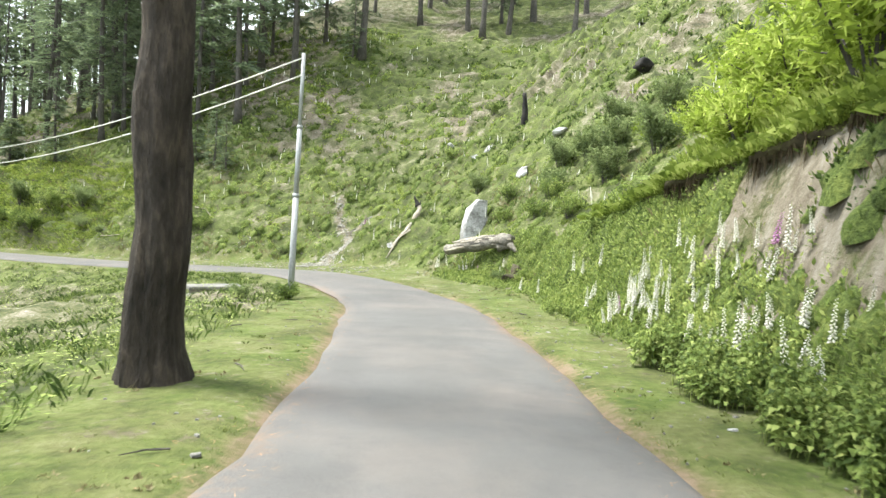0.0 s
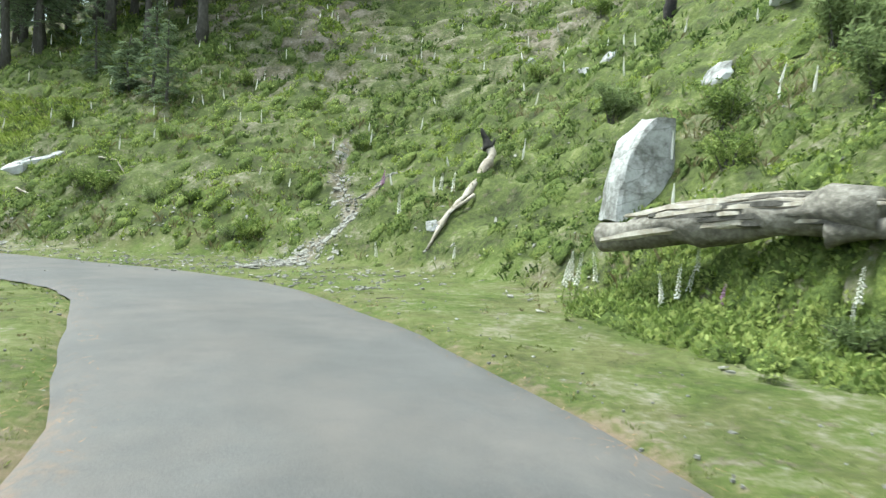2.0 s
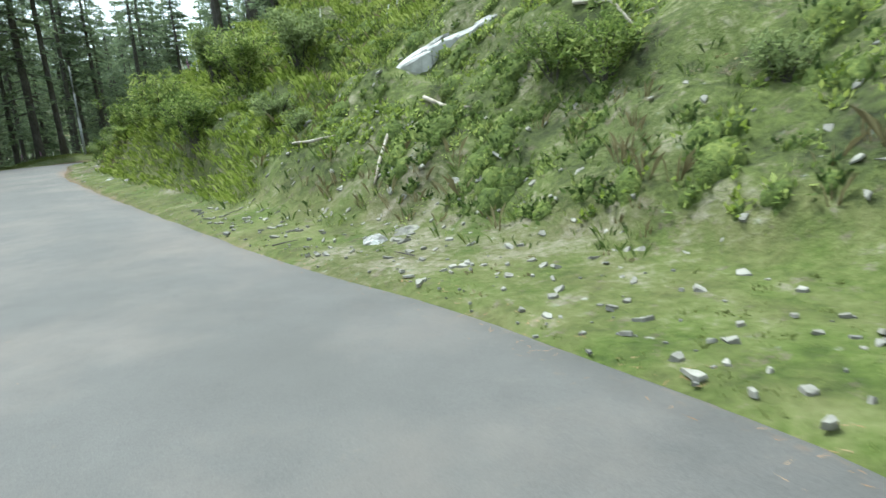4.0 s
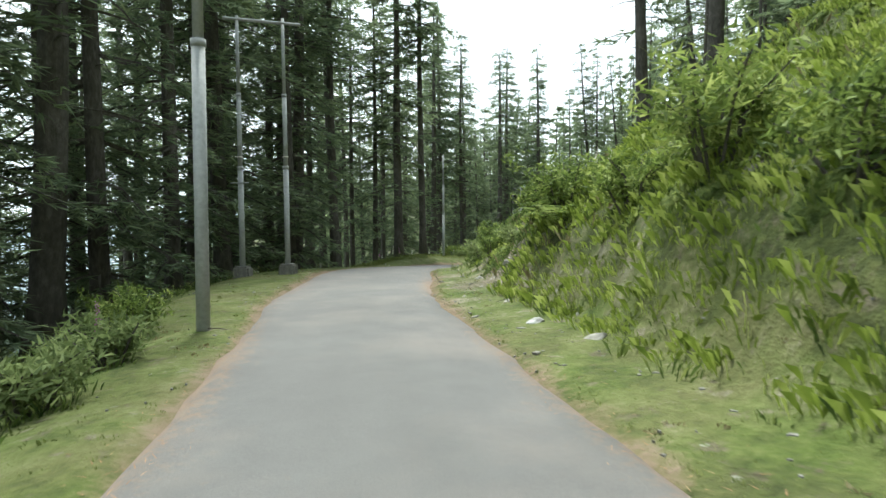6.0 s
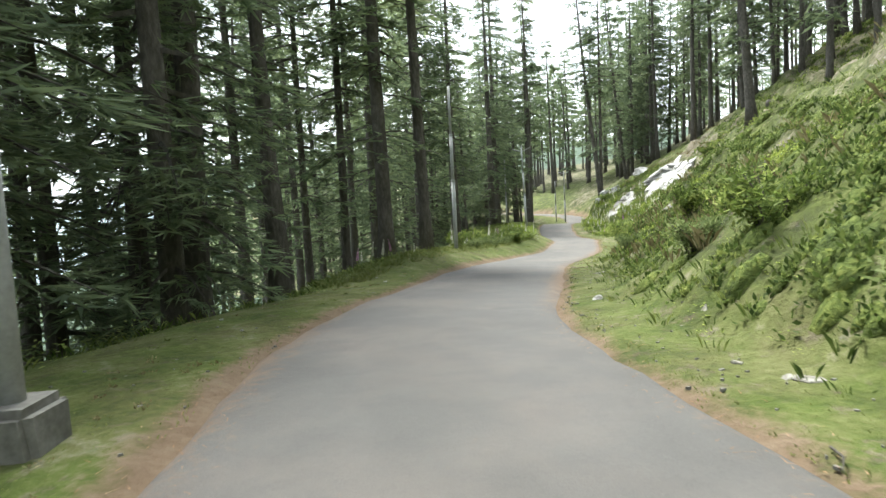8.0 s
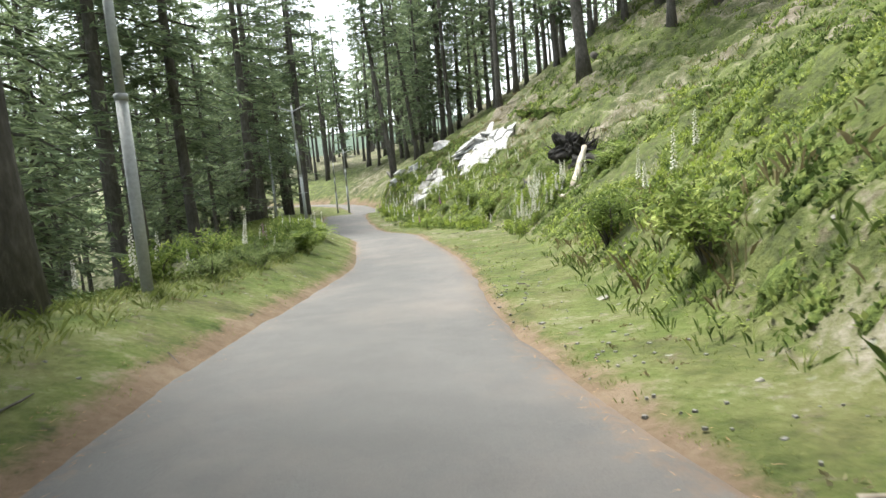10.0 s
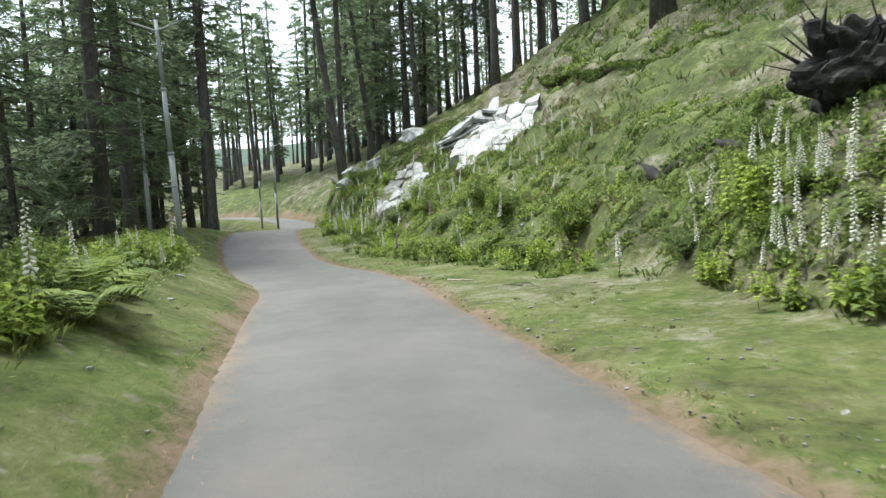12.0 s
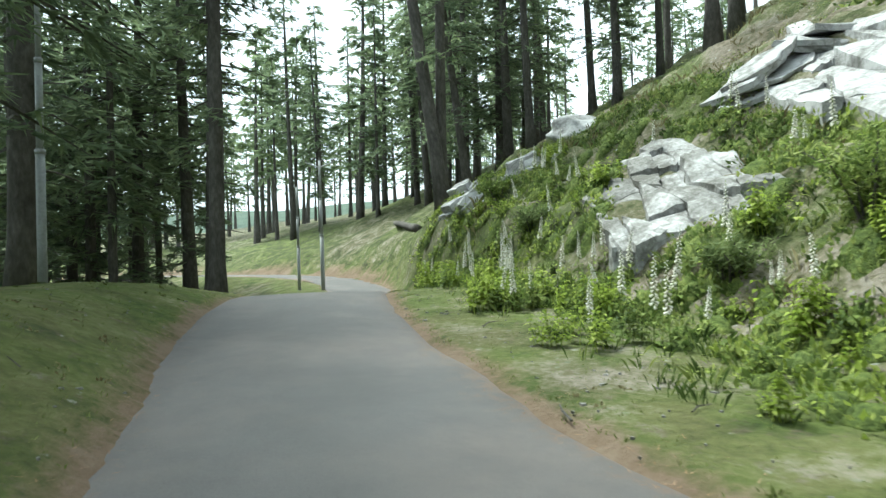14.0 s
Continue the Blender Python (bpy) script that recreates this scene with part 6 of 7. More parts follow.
# ---- nettles ----
def nettle_mesh(seed, mat):
    """A clump of upright stems set with pairs of toothed leaves."""
    r = random.Random(seed)
    b, stems = Batch(), Batch()
    for _ in range(9):
        bx, by, tall = r.gauss(0, 0.11), r.gauss(0, 0.11), r.uniform(0.35, 0.75)
        lx, ly = r.uniform(-0.1, 0.1), r.uniform(-0.1, 0.1)
        stems.add(*tube([(bx, by, -0.05), (bx + lx, by + ly, tall)], [0.007, 0.003], 3, False))
        for k in range(6):
            u = 0.25 + 0.75 * k / 5
            p = Vector((bx + lx * u, by + ly * u, tall * u))
            for side in (0, math.pi):
                a = k * 1.57 + side + r.uniform(-0.3, 0.3)
                o, s = Vector((math.cos(a), math.sin(a), 0)), Vector((-math.sin(a), math.cos(a), 0))
                ln = r.uniform(0.1, 0.16) * (1.2 - 0.5 * u)
                q = p + o * ln * 0.45 + Vector((0, 0, 0.01))
                b.add([p, q + s * ln * 0.3, q - s * ln * 0.3, p + o * ln + Vector((0, 0, -0.04))], [(0, 2, 1), (1, 2, 3)])
    return stems.mesh("stems", mat), b.mesh("leaves", mat)


NETTLES = [nettle_mesh(i, LEAVES) for i in range(4)]
WEEDS = [nettle_mesh(4 + i, mat) for i, mat in enumerate((LEAVES, SPROUT, SPROUT))]


def leafy_clump(name, meshes):
    root = new(name)
    for part_name, me in zip(("stemwork", "foliage"), meshes):
        tagged(piece(part_name, me, root), kind="stuff")
    return root


r = random.Random(63)
for n in range(260):
    st = r.uniform(-2, 25) if n < 130 else r.uniform(1.5, 8.5)
    e = r.uniform(1.3 if st < 16 else 2.0, float(verge_right(st)) + (0.2 if st < 20 else 1.2)) if n < 130 else r.uniform(1.1, 2.1)
    x, y = beside(st, e + float(half_width(st)))[0]
    ob = leafy_clump("nettle_clump", r.choice(NETTLES))
    k = r.uniform(0.25, 0.5) if n < 130 else r.uniform(0.5, 0.9)
    ob.matrix_basis = pose(x, y, height(x, y), 0, 0, r.uniform(0, 360)) @ Matrix.Diagonal((k, k, k, 1))
    tagged(ob, "clump of green nettles below the earth bank", "nettle", "nettles below the bank")


def put_weeds(x, y, k, label, group):
    if on_rock(x, y):
        return
    ob = leafy_clump("weed_clump", r.choice(WEEDS))
    ob.matrix_basis = pose(x, y, height(x, y), 0, 0, r.uniform(0, 360)) @ Matrix.Diagonal((k * 1.2, k * 1.2, k, 1))
    tagged(ob, label, "weeds", group)


for _ in range(160):
    st = r.uniform(108, 134)
    e = r.uniform(float(knots(st, (108, 2.0), (114, 1.5), (124, 0.9))), 4.6)
    put_weeds(*beside(st, e + float(half_width(st)))[0], r.uniform(0.4, 0.85), "leafy green weed clump among foxgloves on the bank", "weeds on the bank")
for _ in range(40):
    st = r.uniform(101, 105.5)
    put_weeds(*beside(st, float(half_width(st)) + r.uniform(2.5, 4.2))[0], r.uniform(0.4, 0.9), "leafy green weed clump among foxgloves on the bank", "weeds on the bank")
for _ in range(115):
    st = r.uniform(102.5, 121)
    put_weeds(*beside(st, -float(half_width(st)) - r.uniform(1.15, 2.7))[0], r.uniform(0.4, 0.8), "leafy green weed clump on the downhill verge", "weeds on the downhill verge")


# ---- the turf lip over the earth bank ----
def turf_lip(s0, s1, past, hang, mat, label):
    """An undercut edge of turf that hangs out over the bare earth, in uneven tongues."""
    rows, at = [], []
    steps = int((s1 - s0) / 0.25)
    for k in range(steps + 1):
        st = s0 + (s1 - s0) * k / steps
        taper = min(1.0, 3.5 * k / steps, 3.5 * (1 - k / steps))
        v = float(verge_right(st)) + float(half_width(st)) + past
        wob = float(value_noise(np.array(st / 1.3), np.array(3.3), 61)) + 0.5 * float(value_noise(np.array(st / 0.45), np.array(1.3), 62))
        out = hang * max(0.0, 0.55 + 1.1 * wob) * taper
        back, root = beside(st, v + 0.9)[0], beside(st, v + 0.25)[0]
        lip = beside(st, v + 0.25 - out)[0]
        zb, zr = height(*back), height(*root)
        zl = zr - 0.25 * out + 0.1 * wob
        rows.append([(back[0], back[1], zb - 0.03), (root[0], root[1], zr + 0.05 * taper), (lip[0], lip[1], zl), (lip[0], lip[1], zl - 0.1), (root[0], root[1], zr - 0.3)])
        for u in (0.0, 0.3, 0.6, 0.9, 1.0):
            for j in range(4):
                p = Vector(rows[-1][1]).lerp(Vector(rows[-1][2]), u) + Vector((r.uniform(-0.16, 0.16), r.uniform(-0.16, 0.16), -0.03))
                at.append(tuple(p))
    n = len(rows[0])
    faces = [(i * n + k, i * n + k + 1, (i + 1) * n + k + 1, (i + 1) * n + k) for i in range(len(rows) - 1) for k in range(n - 1)]
    me = mesh_of("turf_lip", [v for row in rows for v in row], faces, LIP, True)
    tagged(new("turf_lip", me), label, "bank", kind="structure")
    at = np.array(at)
    blades(at[:, :2], at[:, 2], grow.uniform(0.1, 0.26, len(at)), 0.007, 10, 0.16, "overhanging_grass", "long bright yellow-green grass on the turf lip", mat, 1.0, droop=0.4)


def root_fringe(s0, s1, past, hang, count):
    """Matted roots and dead grass that hang below the undercut lip."""
    b = Batch()
    for _ in range(count):
        st = r.uniform(s0, s1)
        wob = float(value_noise(np.array(st / 1.3), np.array(3.3), 61)) + 0.5 * float(value_noise(np.array(st / 0.45), np.array(1.3), 62))
        taper = min(1.0, 3.5 * (st - s0) / (s1 - s0), 3.5 * (s1 - st) / (s1 - s0))
        v = float(verge_right(st)) + float(half_width(st)) + past + 0.25
        out = hang * max(0.0, 0.55 + 1.1 * wob) * taper
        x, y = beside(st, v - out * r.uniform(0.25, 1.0))[0]
        top = height(*beside(st, v)[0]) - 0.25 * out + 0.1 * wob - 0.02
        ln, w, a = r.uniform(0.15, 0.75) * (0.4 + taper * 0.6), r.uniform(0.006, 0.018), r.uniform(0, 3.14)
        dx, dy, sx, sy = math.cos(a) * w, math.sin(a) * w, r.uniform(-0.1, 0.1), r.uniform(-0.1, 0.1)
        b.add([(x - dx, y - dy, top), (x + dx, y + dy, top), (x + sx * 0.5 + dx * 0.6, y + sy * 0.5 + dy * 0.6, top - ln * 0.55), (x + sx, y + sy, top - ln)], [(0, 1, 2), (0, 2, 3)])
    tagged(new("hanging_roots", b.mesh("hanging_roots", ROOTS)), "matted brown roots hanging below the turf lip", "roots", kind="stuff")


ROOTS = foliage("dead_roots", (0.0325, 0.0234, 0.0143), (0.078, 0.0585, 0.0358), (0.156, 0.124, 0.078), 0.9, 0.15)
LIP = two_scale("turf_earth", (0.026, 0.0208, 0.013), (0.078, 0.065, 0.039), (0.13, 0.13, 0.052), 8.0, 1.5, 0.95, 0.05)
turf_lip(112, 126, 8.6, 0.6, BLADES, "undercut grassy edge high on the bank")
turf_lip(-3, 17.2, 0.5, 0.95, CREST, "undercut lip of turf overhanging the bare earth bank")


root_fringe(-3, 17.2, 0.5, 0.95, 2600)
root_fringe(112, 126, 8.6, 0.6, 900)


# ---- shrubs ----
def shrub(seed, tall, wide, stems, puffs, leaf_size, mat, name, label):
    """Thin forking stems with feathery foliage in uneven clumps."""
    r = random.Random(seed)
    root = new(name)
    wood, leaf = Batch(), Batch()
    for _ in range(stems):
        a = r.uniform(0, 6.28)
        tip = Vector((math.cos(a) * wide * r.uniform(0.3, 1), math.sin(a) * wide * r.uniform(0.3, 1), tall * r.uniform(0.6, 1)))
        mid = tip * 0.5 + Vector((r.uniform(-0.1, 0.1), r.uniform(-0.1, 0.1), tall * 0.12))
        wood.add(*tube([Vector((tip.x * 0.08, tip.y * 0.08, -0.15)), mid, tip], [0.022, 0.014, 0.005], 4, False))
        for _ in range(puffs):
            u = r.uniform(0.3, 1.05)
            c = mid.lerp(tip, (u - 0.5) * 2) if u > 0.5 else mid * (u * 2)
            c = c + Vector((r.gauss(0, 0.14), r.gauss(0, 0.14), r.gauss(0, 0.1))) * wide
            for _ in range(7):
                w = Vector((r.gauss(0, 1), r.gauss(0, 1), r.gauss(0.4, 0.8))).normalized()
                s = w.cross(Vector((r.uniform(-1, 1), r.uniform(-1, 1), r.uniform(-1, 1)))).normalized() * leaf_size * 0.2
                q = c + Vector((r.uniform(-1, 1), r.uniform(-1, 1), r.uniform(-1, 1))) * leaf_size
                leaf.add([q - s, q + s, q + w * leaf_size * 1.4], [(0, 1, 2)])
    tagged(piece("stemwork", wood.mesh("stemwork", BARK), root), kind="stuff")
    tagged(piece("foliage", leaf.mesh("foliage", mat), root), kind="stuff")
    return tagged(root, label, "shrub", "shrubs on the slope")


SHRUBS = [shrub(1, 1.5, 0.8, 14, 20, 0.13, FEATHER, "broom_shrub", "feathery green broom shrub with thin dark stems"),
          shrub(2, 0.8, 0.6, 12, 16, 0.09, LEAVES, "leafy_shrub", "dense leafy green bush on the bank"),
          shrub(3, 0.5, 0.5, 12, 12, 0.08, FEATHER, "leafy_shrub", "low bushy green shrub on the bank"),
          shrub(4, 1.1, 0.9, 14, 18, 0.1, LEAVES, "leafy_shrub", "broad rounded leafy bush on the bank"),
          shrub(5, 0.9, 1.1, 18, 20, 0.11, SPROUT, "leafy_shrub", "bright yellow-green bush overhanging the earth bank")]
SHRUB_SPOTS = [(0, 5.4, 29.9, 1.0), (0, 6.4, 28.2, 1.15), (0, 7.0, 26.2, 1.2), (0, 7.8, 23.6, 1.2), (0, 6.3, 24.8, 1.0), (4, 8.6, 25.4, 1.2), (0, 4.6, 27.0, 0.9), (4, 9.4, 22.0, 1.2), (3, 4.4, 25.6, 0.8), (1, 3.6, 24.2, 0.9),
               (4, 8.4, 20.4, 1.2), (4, 9.8, 19.0, 1.2), (4, 8.6, 17.4, 1.3), (4, 9.2, 15.4, 1.2), (4, 9.6, 13.2, 1.2), (3, 3.1, 29.2, 0.8), (1, 2.6, 27.6, 0.8), (1, 3.0, 21.6, 0.7), (2, 2.2, 22.9, 0.9), (3, 4.5, 22.6, 0.8), (1, -8.0, 34.7, 0.9), (2, -8.6, 35.0, 0.8),
               (1, -14.2, 37.7, 1.0), (3, -15.0, 38.0, 0.7), (3, -25.2, 39.0, 1.0), (1, -26.2, 39.5, 1.2), (3, -24.9, 40.4, 1.1), (1, -28.0, 40.2, 1.1), (3, -30.0, 41.0, 1.2), (1, -31.8, 41.5, 1.1), (0, -27.5, 41.4, 1.0), (0, -23.0, 40.6, 0.9), (2, -22.0, 38.8, 1.1), (2, -20.6, 38.2, 0.9),
               (3, -34.8, 42.6, 1.0), (1, -36.5, 43.4, 1.0), (2, -37.9, 43.6, 1.0), (1, -40.3, 44.3, 0.9), (2, -42.0, 45.0, 1.1), (1, -44.4, 46.8, 0.9), (2, -46.0, 47.6, 0.9), (1, -49.0, 51.4, 0.8), (2, -52.0, 52.8, 0.8), (1, -55.0, 55.8, 0.9), (3, -57.6, 59.4, 0.8),
               (1, -66.0, 72.4, 0.7), (2, -66.8, 70.9, 0.8), (1, -69.6, 73.6, 0.9), (3, -72.6, 76.4, 0.7), (1, -74.0, 77.6, 0.9), (2, -75.4, 77.6, 0.9), (1, -77.0, 79.4, 0.9), (3, -78.2, 80.6, 0.8), (2, -79.6, 80.8, 1.0), (1, -80.8, 81.9, 0.9), (3, -82.2, 83.0, 0.8), (2, -84.0, 84.2, 1.0), (1, -86.0, 86.2, 0.9),
               (1, -63.4, 54.6, 0.9), (3, -64.6, 56.2, 0.7), (1, -66.2, 58.0, 0.9), (2, -67.4, 59.6, 1.0), (3, -68.8, 61.4, 0.7), (1, -70.2, 62.8, 0.9), (2, -72.2, 64.2, 1.0), (1, -75.6, 66.4, 0.9), (1, -3.9, 16.4, 0.6), (2, -4.3, 17.4, 0.7), (2, -5.0, 16.0, 0.7), (1, -34.8, 35.2, 0.9), (2, -33.0, 35.0, 1.1), (1, -36.2, 35.0, 0.9), (2, -31.4, 34.4, 1.2),
               (2, -12.0, 37.0, 0.9), (1, -10.4, 36.2, 0.6), (1, -5.6, 38.6, 0.8), (3, -13.6, 41.0, 0.7), (1, -18.4, 42.4, 0.9), (2, -2.4, 39.4, 0.9), (3, 0.4, 40.6, 0.7), (1, -8.4, 42.4, 0.8), (3, 3.2, 44.6, 0.8), (1, -12.6, 46.0, 0.9), (0, 1.8, 33.4, 0.7), (0, 8.2, 31.2, 1.1), (0, 10.0, 28.8, 1.2)]
for st, past, size in ((1.5, 1.2, 1.1), (3.0, 1.9, 1.2), (4.2, 1.0, 0.8), (5.0, 2.4, 1.2), (6.4, 1.3, 1.0), (7.2, 2.9, 1.2), (8.4, 1.7, 1.0), (9.4, 3.4, 1.1), (10.6, 1.2, 0.7), (11.6, 2.4, 0.9), (6.0, 4.2, 1.2), (8.6, 4.8, 1.1), (3.6, 3.8, 1.2)):
    SHRUB_SPOTS.append((4, *beside(st, float(half_width(st) + verge_right(st)) + past)[0], size * 1.65))
    SHRUB_SPOTS.append((3, *beside(st + 0.7, float(half_width(st) + verge_right(st)) + past + 0.9)[0], size * 0.9))
for st, d in ((97.6, -2.9), (99.0, -3.3), (100.2, -2.7), (101.4, -3.2), (102.6, -2.8), (104.0, -3.3), (106.0, -3.0), (95.6, -2.8), (93.5, -3.0), (98.5, -3.0), (99.6, -3.6), (100.8, -3.1), (102.0, -3.7), (103.2, -3.0), (96.8, -3.4), (105.0, -3.6), (107.0, -3.4), (109.5, -3.8), (94.5, -3.2)):
    SHRUB_SPOTS.append((1 if st % 1 < 0.3 else 2, *beside(st - 1.5, d)[0], 0.75))
first = set()
r = random.Random(77)
for k, x, y, size in SHRUB_SPOTS:
    if on_rock(x, y, 1.7):
        continue
    m = pose(x, y, height(x, y) - 0.05, 0, 0, r.uniform(0, 360)) @ Matrix.Diagonal((size, size, size, 1))
    ob = SHRUBS[k] if k not in first else copy_thing(SHRUBS[k], pose(0, 0, 0))
    first.add(k)
    ob.matrix_basis = m


# ---- ferns ----
def frond_mesh(seed):
    r = random.Random(seed)
    b = Batch()
    spine = [(0, 0, 0), (0.12, 0, 0.22), (0.3, 0, 0.36), (0.5, 0, 0.38), (0.68, 0, 0.3)]
    b.add(*tube(spine, [0.006, 0.005, 0.004, 0.003, 0.001], 4, False))
    for i in range(14):
        u = 0.15 + 0.85 * i / 14
        s = u * 4
        k = min(int(s), 3)
        p = Vector(spine[k]).lerp(Vector(spine[k + 1]), s - k)
        ln = 0.2 * math.sin(math.pi * min(1, u * 0.9 + 0.1)) + 0.02
        for side in (-1, 1):
            tip = p + Vector((ln * 0.45, side * ln, -0.02 + r.uniform(-0.01, 0.01)))
            b.add([p + Vector((-0.02, 0, 0)), p + Vector((0.03, 0, 0)), tip], [(0, 1, 2)])
    return b.mesh("frond", LEAVES)


FRONDS = [frond_mesh(1), frond_mesh(2)]
for x, y, size in ((-35.0, 42.4, 1.0), (-34.2, 42.0, 0.9), (-61.6, 68.3, 1.2), (-60.8, 67.6, 1.0), (-74.2, 75.8, 1.0), (-72.6, 75.2, 0.9), (-76.0, 77.0, 0.9), (-31.0, 41.8, 1.0), (-71.0, 74.0, 0.9), (-66.9, 60.2, 1.0), (-70.6, 64.4, 1.1), (-71.4, 64.9, 1.0), (4.2, 17.0, 1.0), (4.8, 15.2, 1.1)):
    root = new("fern")
    root.matrix_basis = pose(x, y, height(x, y) - 0.02, 0, 0, r.uniform(0, 360)) @ Matrix.Diagonal((size, size, size, 1))
    for k in range(9):
        piece("frond", FRONDS[k % 2], root, "", pose(0, 0, 0, r.uniform(-8, 8), r.uniform(-25, 10), k * 40 + r.uniform(-12, 12)))
    tagged(root, "arching green fern on the grassy bank", "fern", "ferns on the bank")


# ---- foxgloves ----
def foxglove(seed, tall, mat, label):
    """A foxglove: leaf rosette, stem, and a one-sided spike of hanging bells."""
    r = random.Random(seed)
    root = new("foxglove")
    sway = (r.uniform(-0.08, 0.08), r.uniform(-0.08, 0.08))
    at = lambda u: Vector((sway[0] * u * u * tall, sway[1] * u * u * tall, u * tall))  # noqa: E731
    piece("stem", mesh_of("stem", *tube([at(i / 5) for i in range(6)], [0.009, 0.008, 0.007, 0.006, 0.004, 0.002], 5, False), LEAVES), root)
    leaf = Batch()
    for k in range(9):
        a = k * 2.4 + r.uniform(-0.3, 0.3)
        z = 0.02 + 0.045 * k
        out, side = Vector((math.cos(a), math.sin(a), 0)), Vector((-math.sin(a), math.cos(a), 0))
        ln = (0.26 - 0.018 * k) * r.uniform(0.8, 1.2)
        p = Vector((0, 0, z))
        q, tip = p + out * ln * 0.5 + Vector((0, 0, 0.06)), p + out * ln + Vector((0, 0, r.uniform(-0.03, 0.05)))
        leaf.add([p, q + side * ln * 0.2, q + Vector((0, 0, -0.01)), q - side * ln * 0.2, tip], [(0, 2, 1), (0, 3, 2), (1, 2, 4), (2, 3, 4)])
    piece("leaf_rosette", leaf.mesh("leaf_rosette", LEAVES), root)
    bell = Batch()
    n = 34
    for k in range(n):
        u = 0.42 + 0.56 * k / n
        a = k * 2.3999
        big = 0.052 * (1.1 - 0.75 * k / n)
        out = Vector((math.cos(a), math.sin(a), -0.55)).normalized()
        p = at(u) + out * 0.008
        side = out.cross(Vector((0, 0, 1))).normalized()
        up = side.cross(out)
        ring0 = [p + (side * math.cos(t) + up * math.sin(t)) * big * 0.16 for t in (0, 1.57, 3.14, 4.71)]
        ring1 = [p + out * big + (side * math.cos(t) + up * math.sin(t)) * big * 0.42 for t in (0, 1.57, 3.14, 4.71)]
        bell.add(ring0 + ring1, [(0, 1, 5, 4), (1, 2, 6, 5), (2, 3, 7, 6), (3, 0, 4, 7)])
    tagged(piece("flower_spike", bell.mesh("flower_spike", mat), root), kind="stuff")
    return tagged(root, label, "foxglove", "foxgloves on the verge")


FOX = [foxglove(1, 1.0, PETALS, "tall foxglove with a spike of pale cream bells"), foxglove(2, 0.85, PETALS, "foxglove with a spike of pale cream bells"),
       foxglove(3, 1.15, PETALS, "tall foxglove with a spike of pale cream bells"), foxglove(4, 0.9, MAUVE, "foxglove with a spike of mauve bells")]
seen = set()


def put_foxglove(kind, x, y, size):
    if on_rock(x, y):
        return
    ob = FOX[kind] if kind not in seen else copy_thing(FOX[kind], pose(0, 0, 0))
    seen.add(kind)
    ob.matrix_basis = pose(x, y, height(x, y) - 0.02, r.uniform(-7, 7), r.uniform(-7, 7), r.uniform(0, 360)) @ Matrix.Diagonal((size, size, size, 1))


r = random.Random(31)
# beds: count, station range, distance past the edge, share of mauve
for count, s0, s1, e0, e1, mauve in ((24, 5.5, 8, 1.9, 2.5, 0.0), (130, 7.0, 11.6, 1.75, 2.75, 0.02), (14, 12.8, 18, 1.8, 2.7, 0.0), (22, 21, 25, 2.9, 3.9, 0.1), (12, 27, 32, 3.4, 5.4, 0.05), (14, 54, 66, 3.0, 5.5, 0.1), (10, 50, 60, -3.2, -1.6, 0.2), (30, 84, 96, -3.6, -1.4, 0.15), (34, 95, 106, -3.0, -1.5, 0.05), (10, 106, 114, -3.6, -1.8, 0.05),
                                     (46, 100, 106, 3.0, 4.8, 0.06), (60, 101.5, 104.5, 2.9, 4.2, 0.0), (16, 103, 112, -2.4, -1.2, 0.0), (16, 106, 116, 2.6, 5.5, 0.04), (96, 112, 128, 1.5, 7.5, 0.04), (70, 119, 131, 1.2, 4.6, 0.02), (14, 128, 134, 0.8, 4.0, 0.1), (16, 116, 130, 6.5, 13, 0.0), (8, 88, 96, 2.0, 4.0, 0.1)):
    for _ in range(int(count * 0.58)):
        st = r.uniform(s0, s1)
        e = r.uniform(e0, e1)
        d = e + math.copysign(float(half_width(st)), e)
        x, y = beside(st, d)[0]
        put_foxglove(3 if r.random() < mauve else r.choice((0, 1, 2)), x, y, r.uniform(0.5, 0.85) if st < 25 else r.uniform(0.55, 1.0))
# farther ones on the open hillside
far = Batch()
for _ in range(420):
    st, e = r.uniform(8, 60), r.uniform(5, 34)
    x, y = beside(st, e + 1.7)[0]
    z = height(x, y)
    tall = r.uniform(0.4, 0.9)
    lean = Vector((r.uniform(-0.08, 0.08), r.uniform(-0.08, 0.08), 0))
    pts = [Vector((x, y, z + tall * 0.4)), Vector((x, y, z + tall * 0.6)) + lean * 0.5, Vector((x, y, z + tall)) + lean]
    far.add(*tube(pts, [0.022, 0.03, 0.006], 5, False))
tagged(new("foxglove_spikes", far.mesh("foxglove_spikes", PETALS)), "pale foxglove spikes dotted over the far hillside", "foxgloves", kind="stuff")


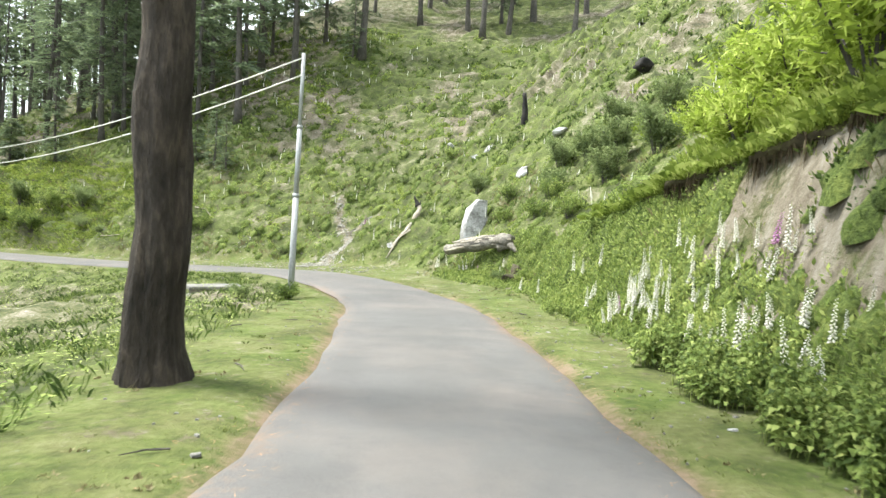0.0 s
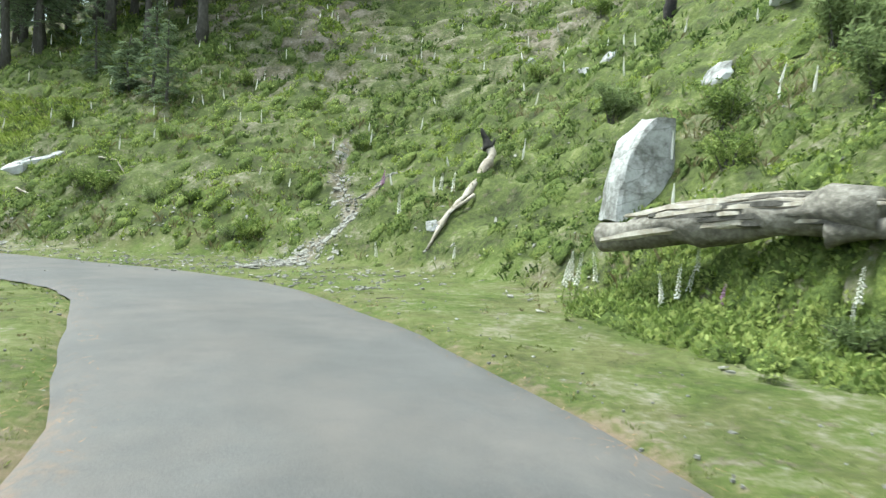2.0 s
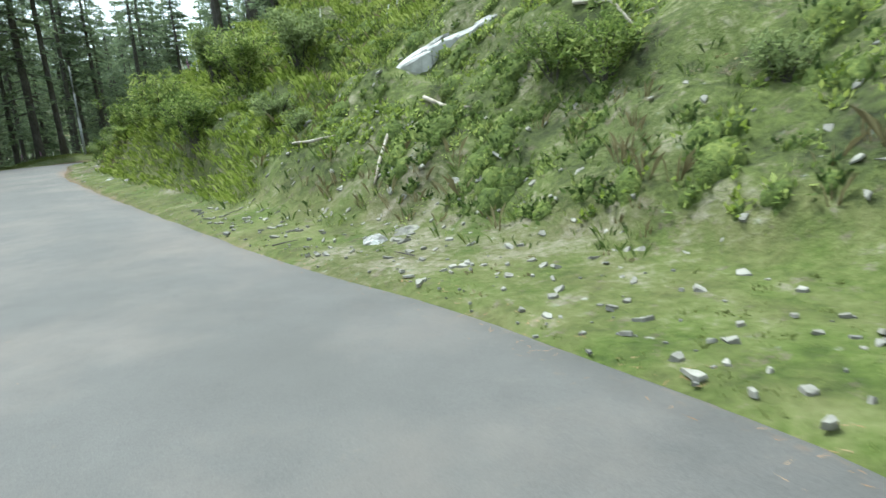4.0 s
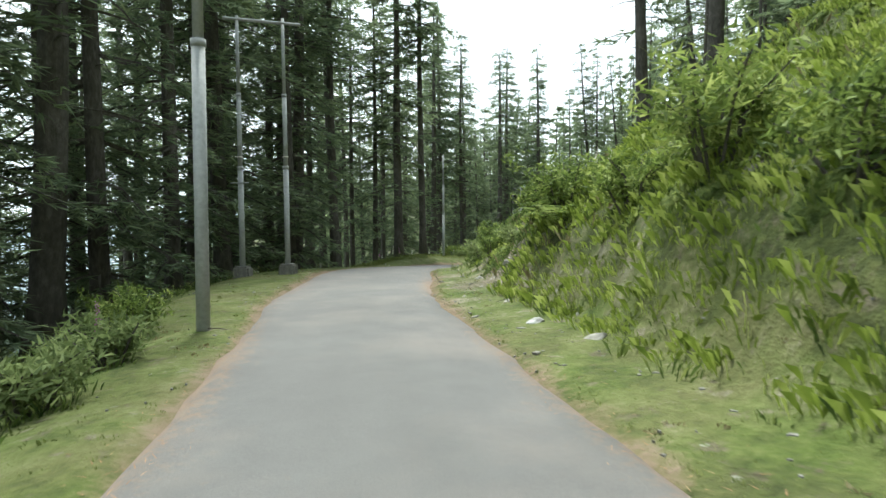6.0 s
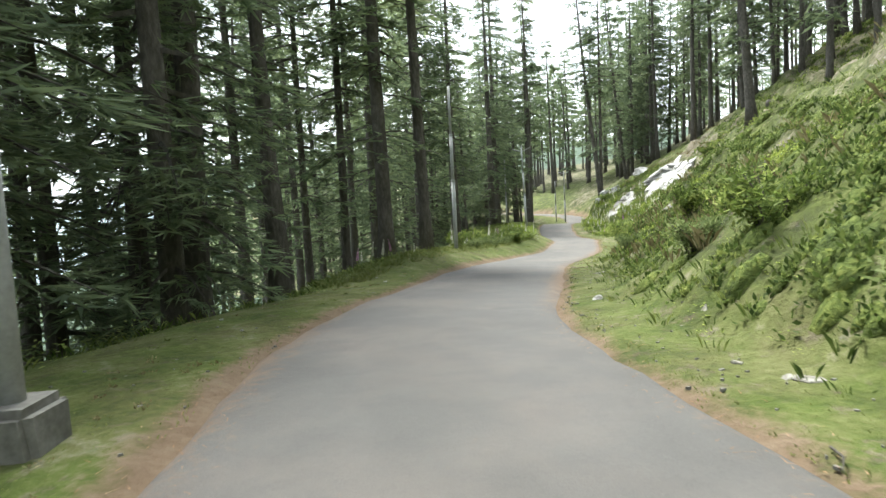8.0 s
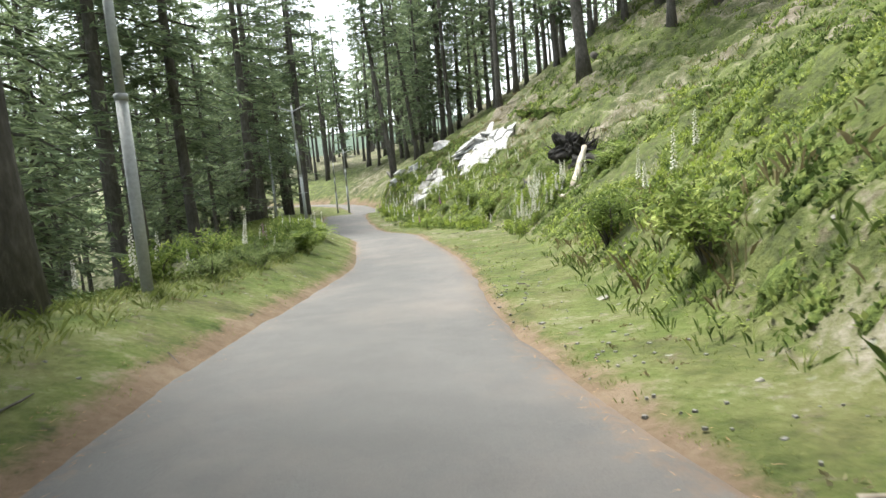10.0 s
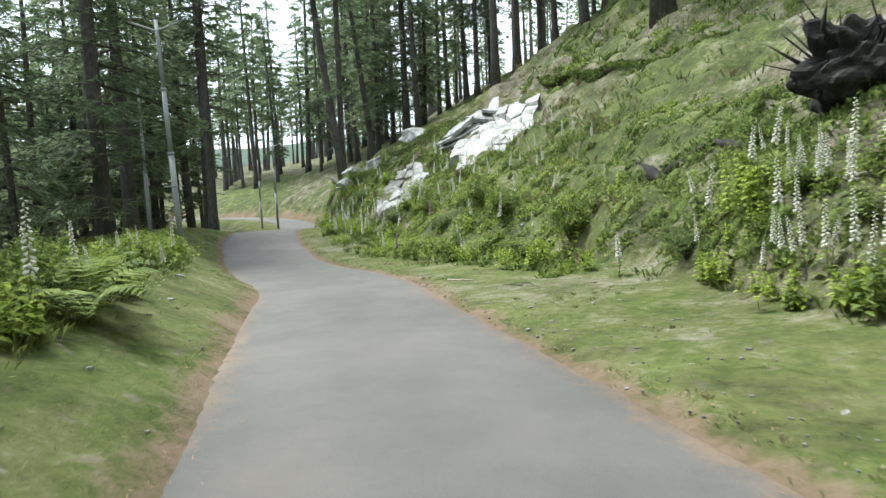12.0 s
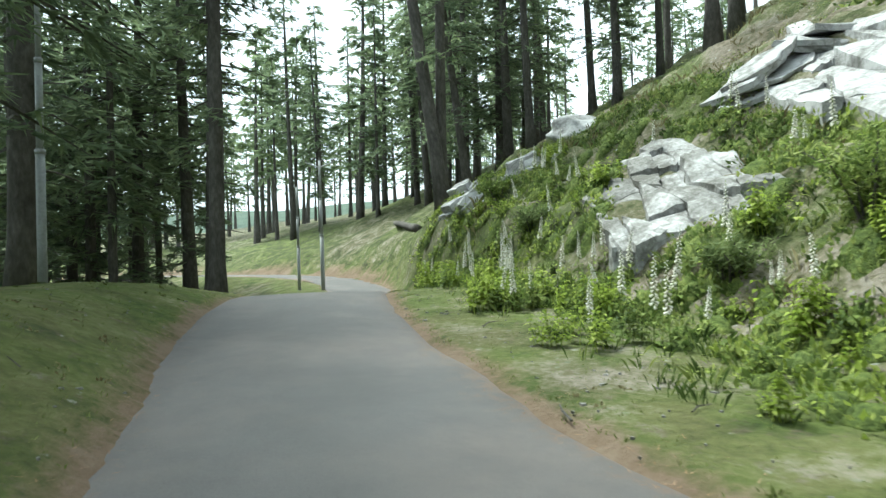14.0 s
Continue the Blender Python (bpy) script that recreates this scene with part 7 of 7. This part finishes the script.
# ---- litter on the ground ----
chips = Batch()
for _ in range(1900):
    st = r.uniform(0, 136)
    side = 1 if r.random() < 0.78 else -1
    e = abs(r.gauss(0.1, 1.0)) + 0.1
    x, y = beside(st, side * (float(half_width(st)) + e))[0]
    z = height(x, y) + 0.004
    a, w, q, tk = r.uniform(0, 6.28), r.choice((1, 1, 1, 1.9)) * r.uniform(0.008, 0.02), r.uniform(0.5, 0.9), r.uniform(0.004, 0.01)
    c, s = math.cos(a), math.sin(a)
    base = [(-w, -w * q), (w, -w * q * 0.7), (w * 0.7, w * q), (-w * 0.8, w * q * 0.8)]
    chips.add([(x + c * i - s * j, y + s * i + c * j, z - 0.01) for i, j in base] + [(x + 0.85 * (c * i - s * j), y + 0.85 * (s * i + c * j), z + tk) for i, j in base], [(4, 5, 6, 7), (0, 1, 5, 4), (1, 2, 6, 5), (2, 3, 7, 6), (3, 0, 4, 7)])
tagged(new("stone_chips", chips.mesh("stone_chips", CHIP)), "small grey stone chips strewn over the verges", "gravel", kind="stuff")

needle = Batch()
for _ in range(9000):
    st = r.uniform(-4, 150)
    side = r.choice((-1, 1))
    w = float(half_width(st))
    d = side * (w + r.gauss(0.02, 0.2))
    x, y = beside(st, d)[0]
    on_road = abs(d) < w - 0.05
    z = (float(np.interp(st, STATION, CL[:, 2])) + 0.012) if on_road else height(x, y) + 0.006
    a, ln = r.uniform(0, 6.28), r.uniform(0.03, 0.09)
    c, s = math.cos(a), math.sin(a)
    needle.add([(x - s * 0.004, y + c * 0.004, z), (x + s * 0.004, y - c * 0.004, z), (x + c * ln, y + s * ln, z + 0.008)], [(0, 1, 2)])
NEEDLE_LITTER = foliage("fallen_needles", (0.14, 0.078, 0.04), (0.25, 0.15, 0.085), (0.33, 0.22, 0.14), 0.9, 0.0)
tagged(new("pine_needle_litter", needle.mesh("pine_needle_litter", NEEDLE_LITTER)), "brown fallen pine needles along the road's edges", "litter", kind="stuff")
twig_meshes = [mesh_of("twig", *tube([(-0.14, 0, 0.01), (0, 0.015 * i, 0.018), (0.15, 0, 0.01)], [0.008, 0.007, 0.003], 5), BARK) for i in (-1, 1, 2)]
for _ in range(60):
    st = r.uniform(0, 128)
    e = r.uniform(0.0, 1.6)
    x, y = beside(st, r.choice((-1, 1)) * (float(half_width(st)) + e + 0.15))[0]
    ob = new("twig", r.choice(twig_meshes))
    k = r.uniform(0.6, 1.6)
    ob.matrix_basis = lying(x, y, r.uniform(0, 360), -0.01) @ Matrix.Diagonal((k, k, k, 1))
    tagged(ob, "small brown fallen twig on the verge", "twig", "twigs on the verge")
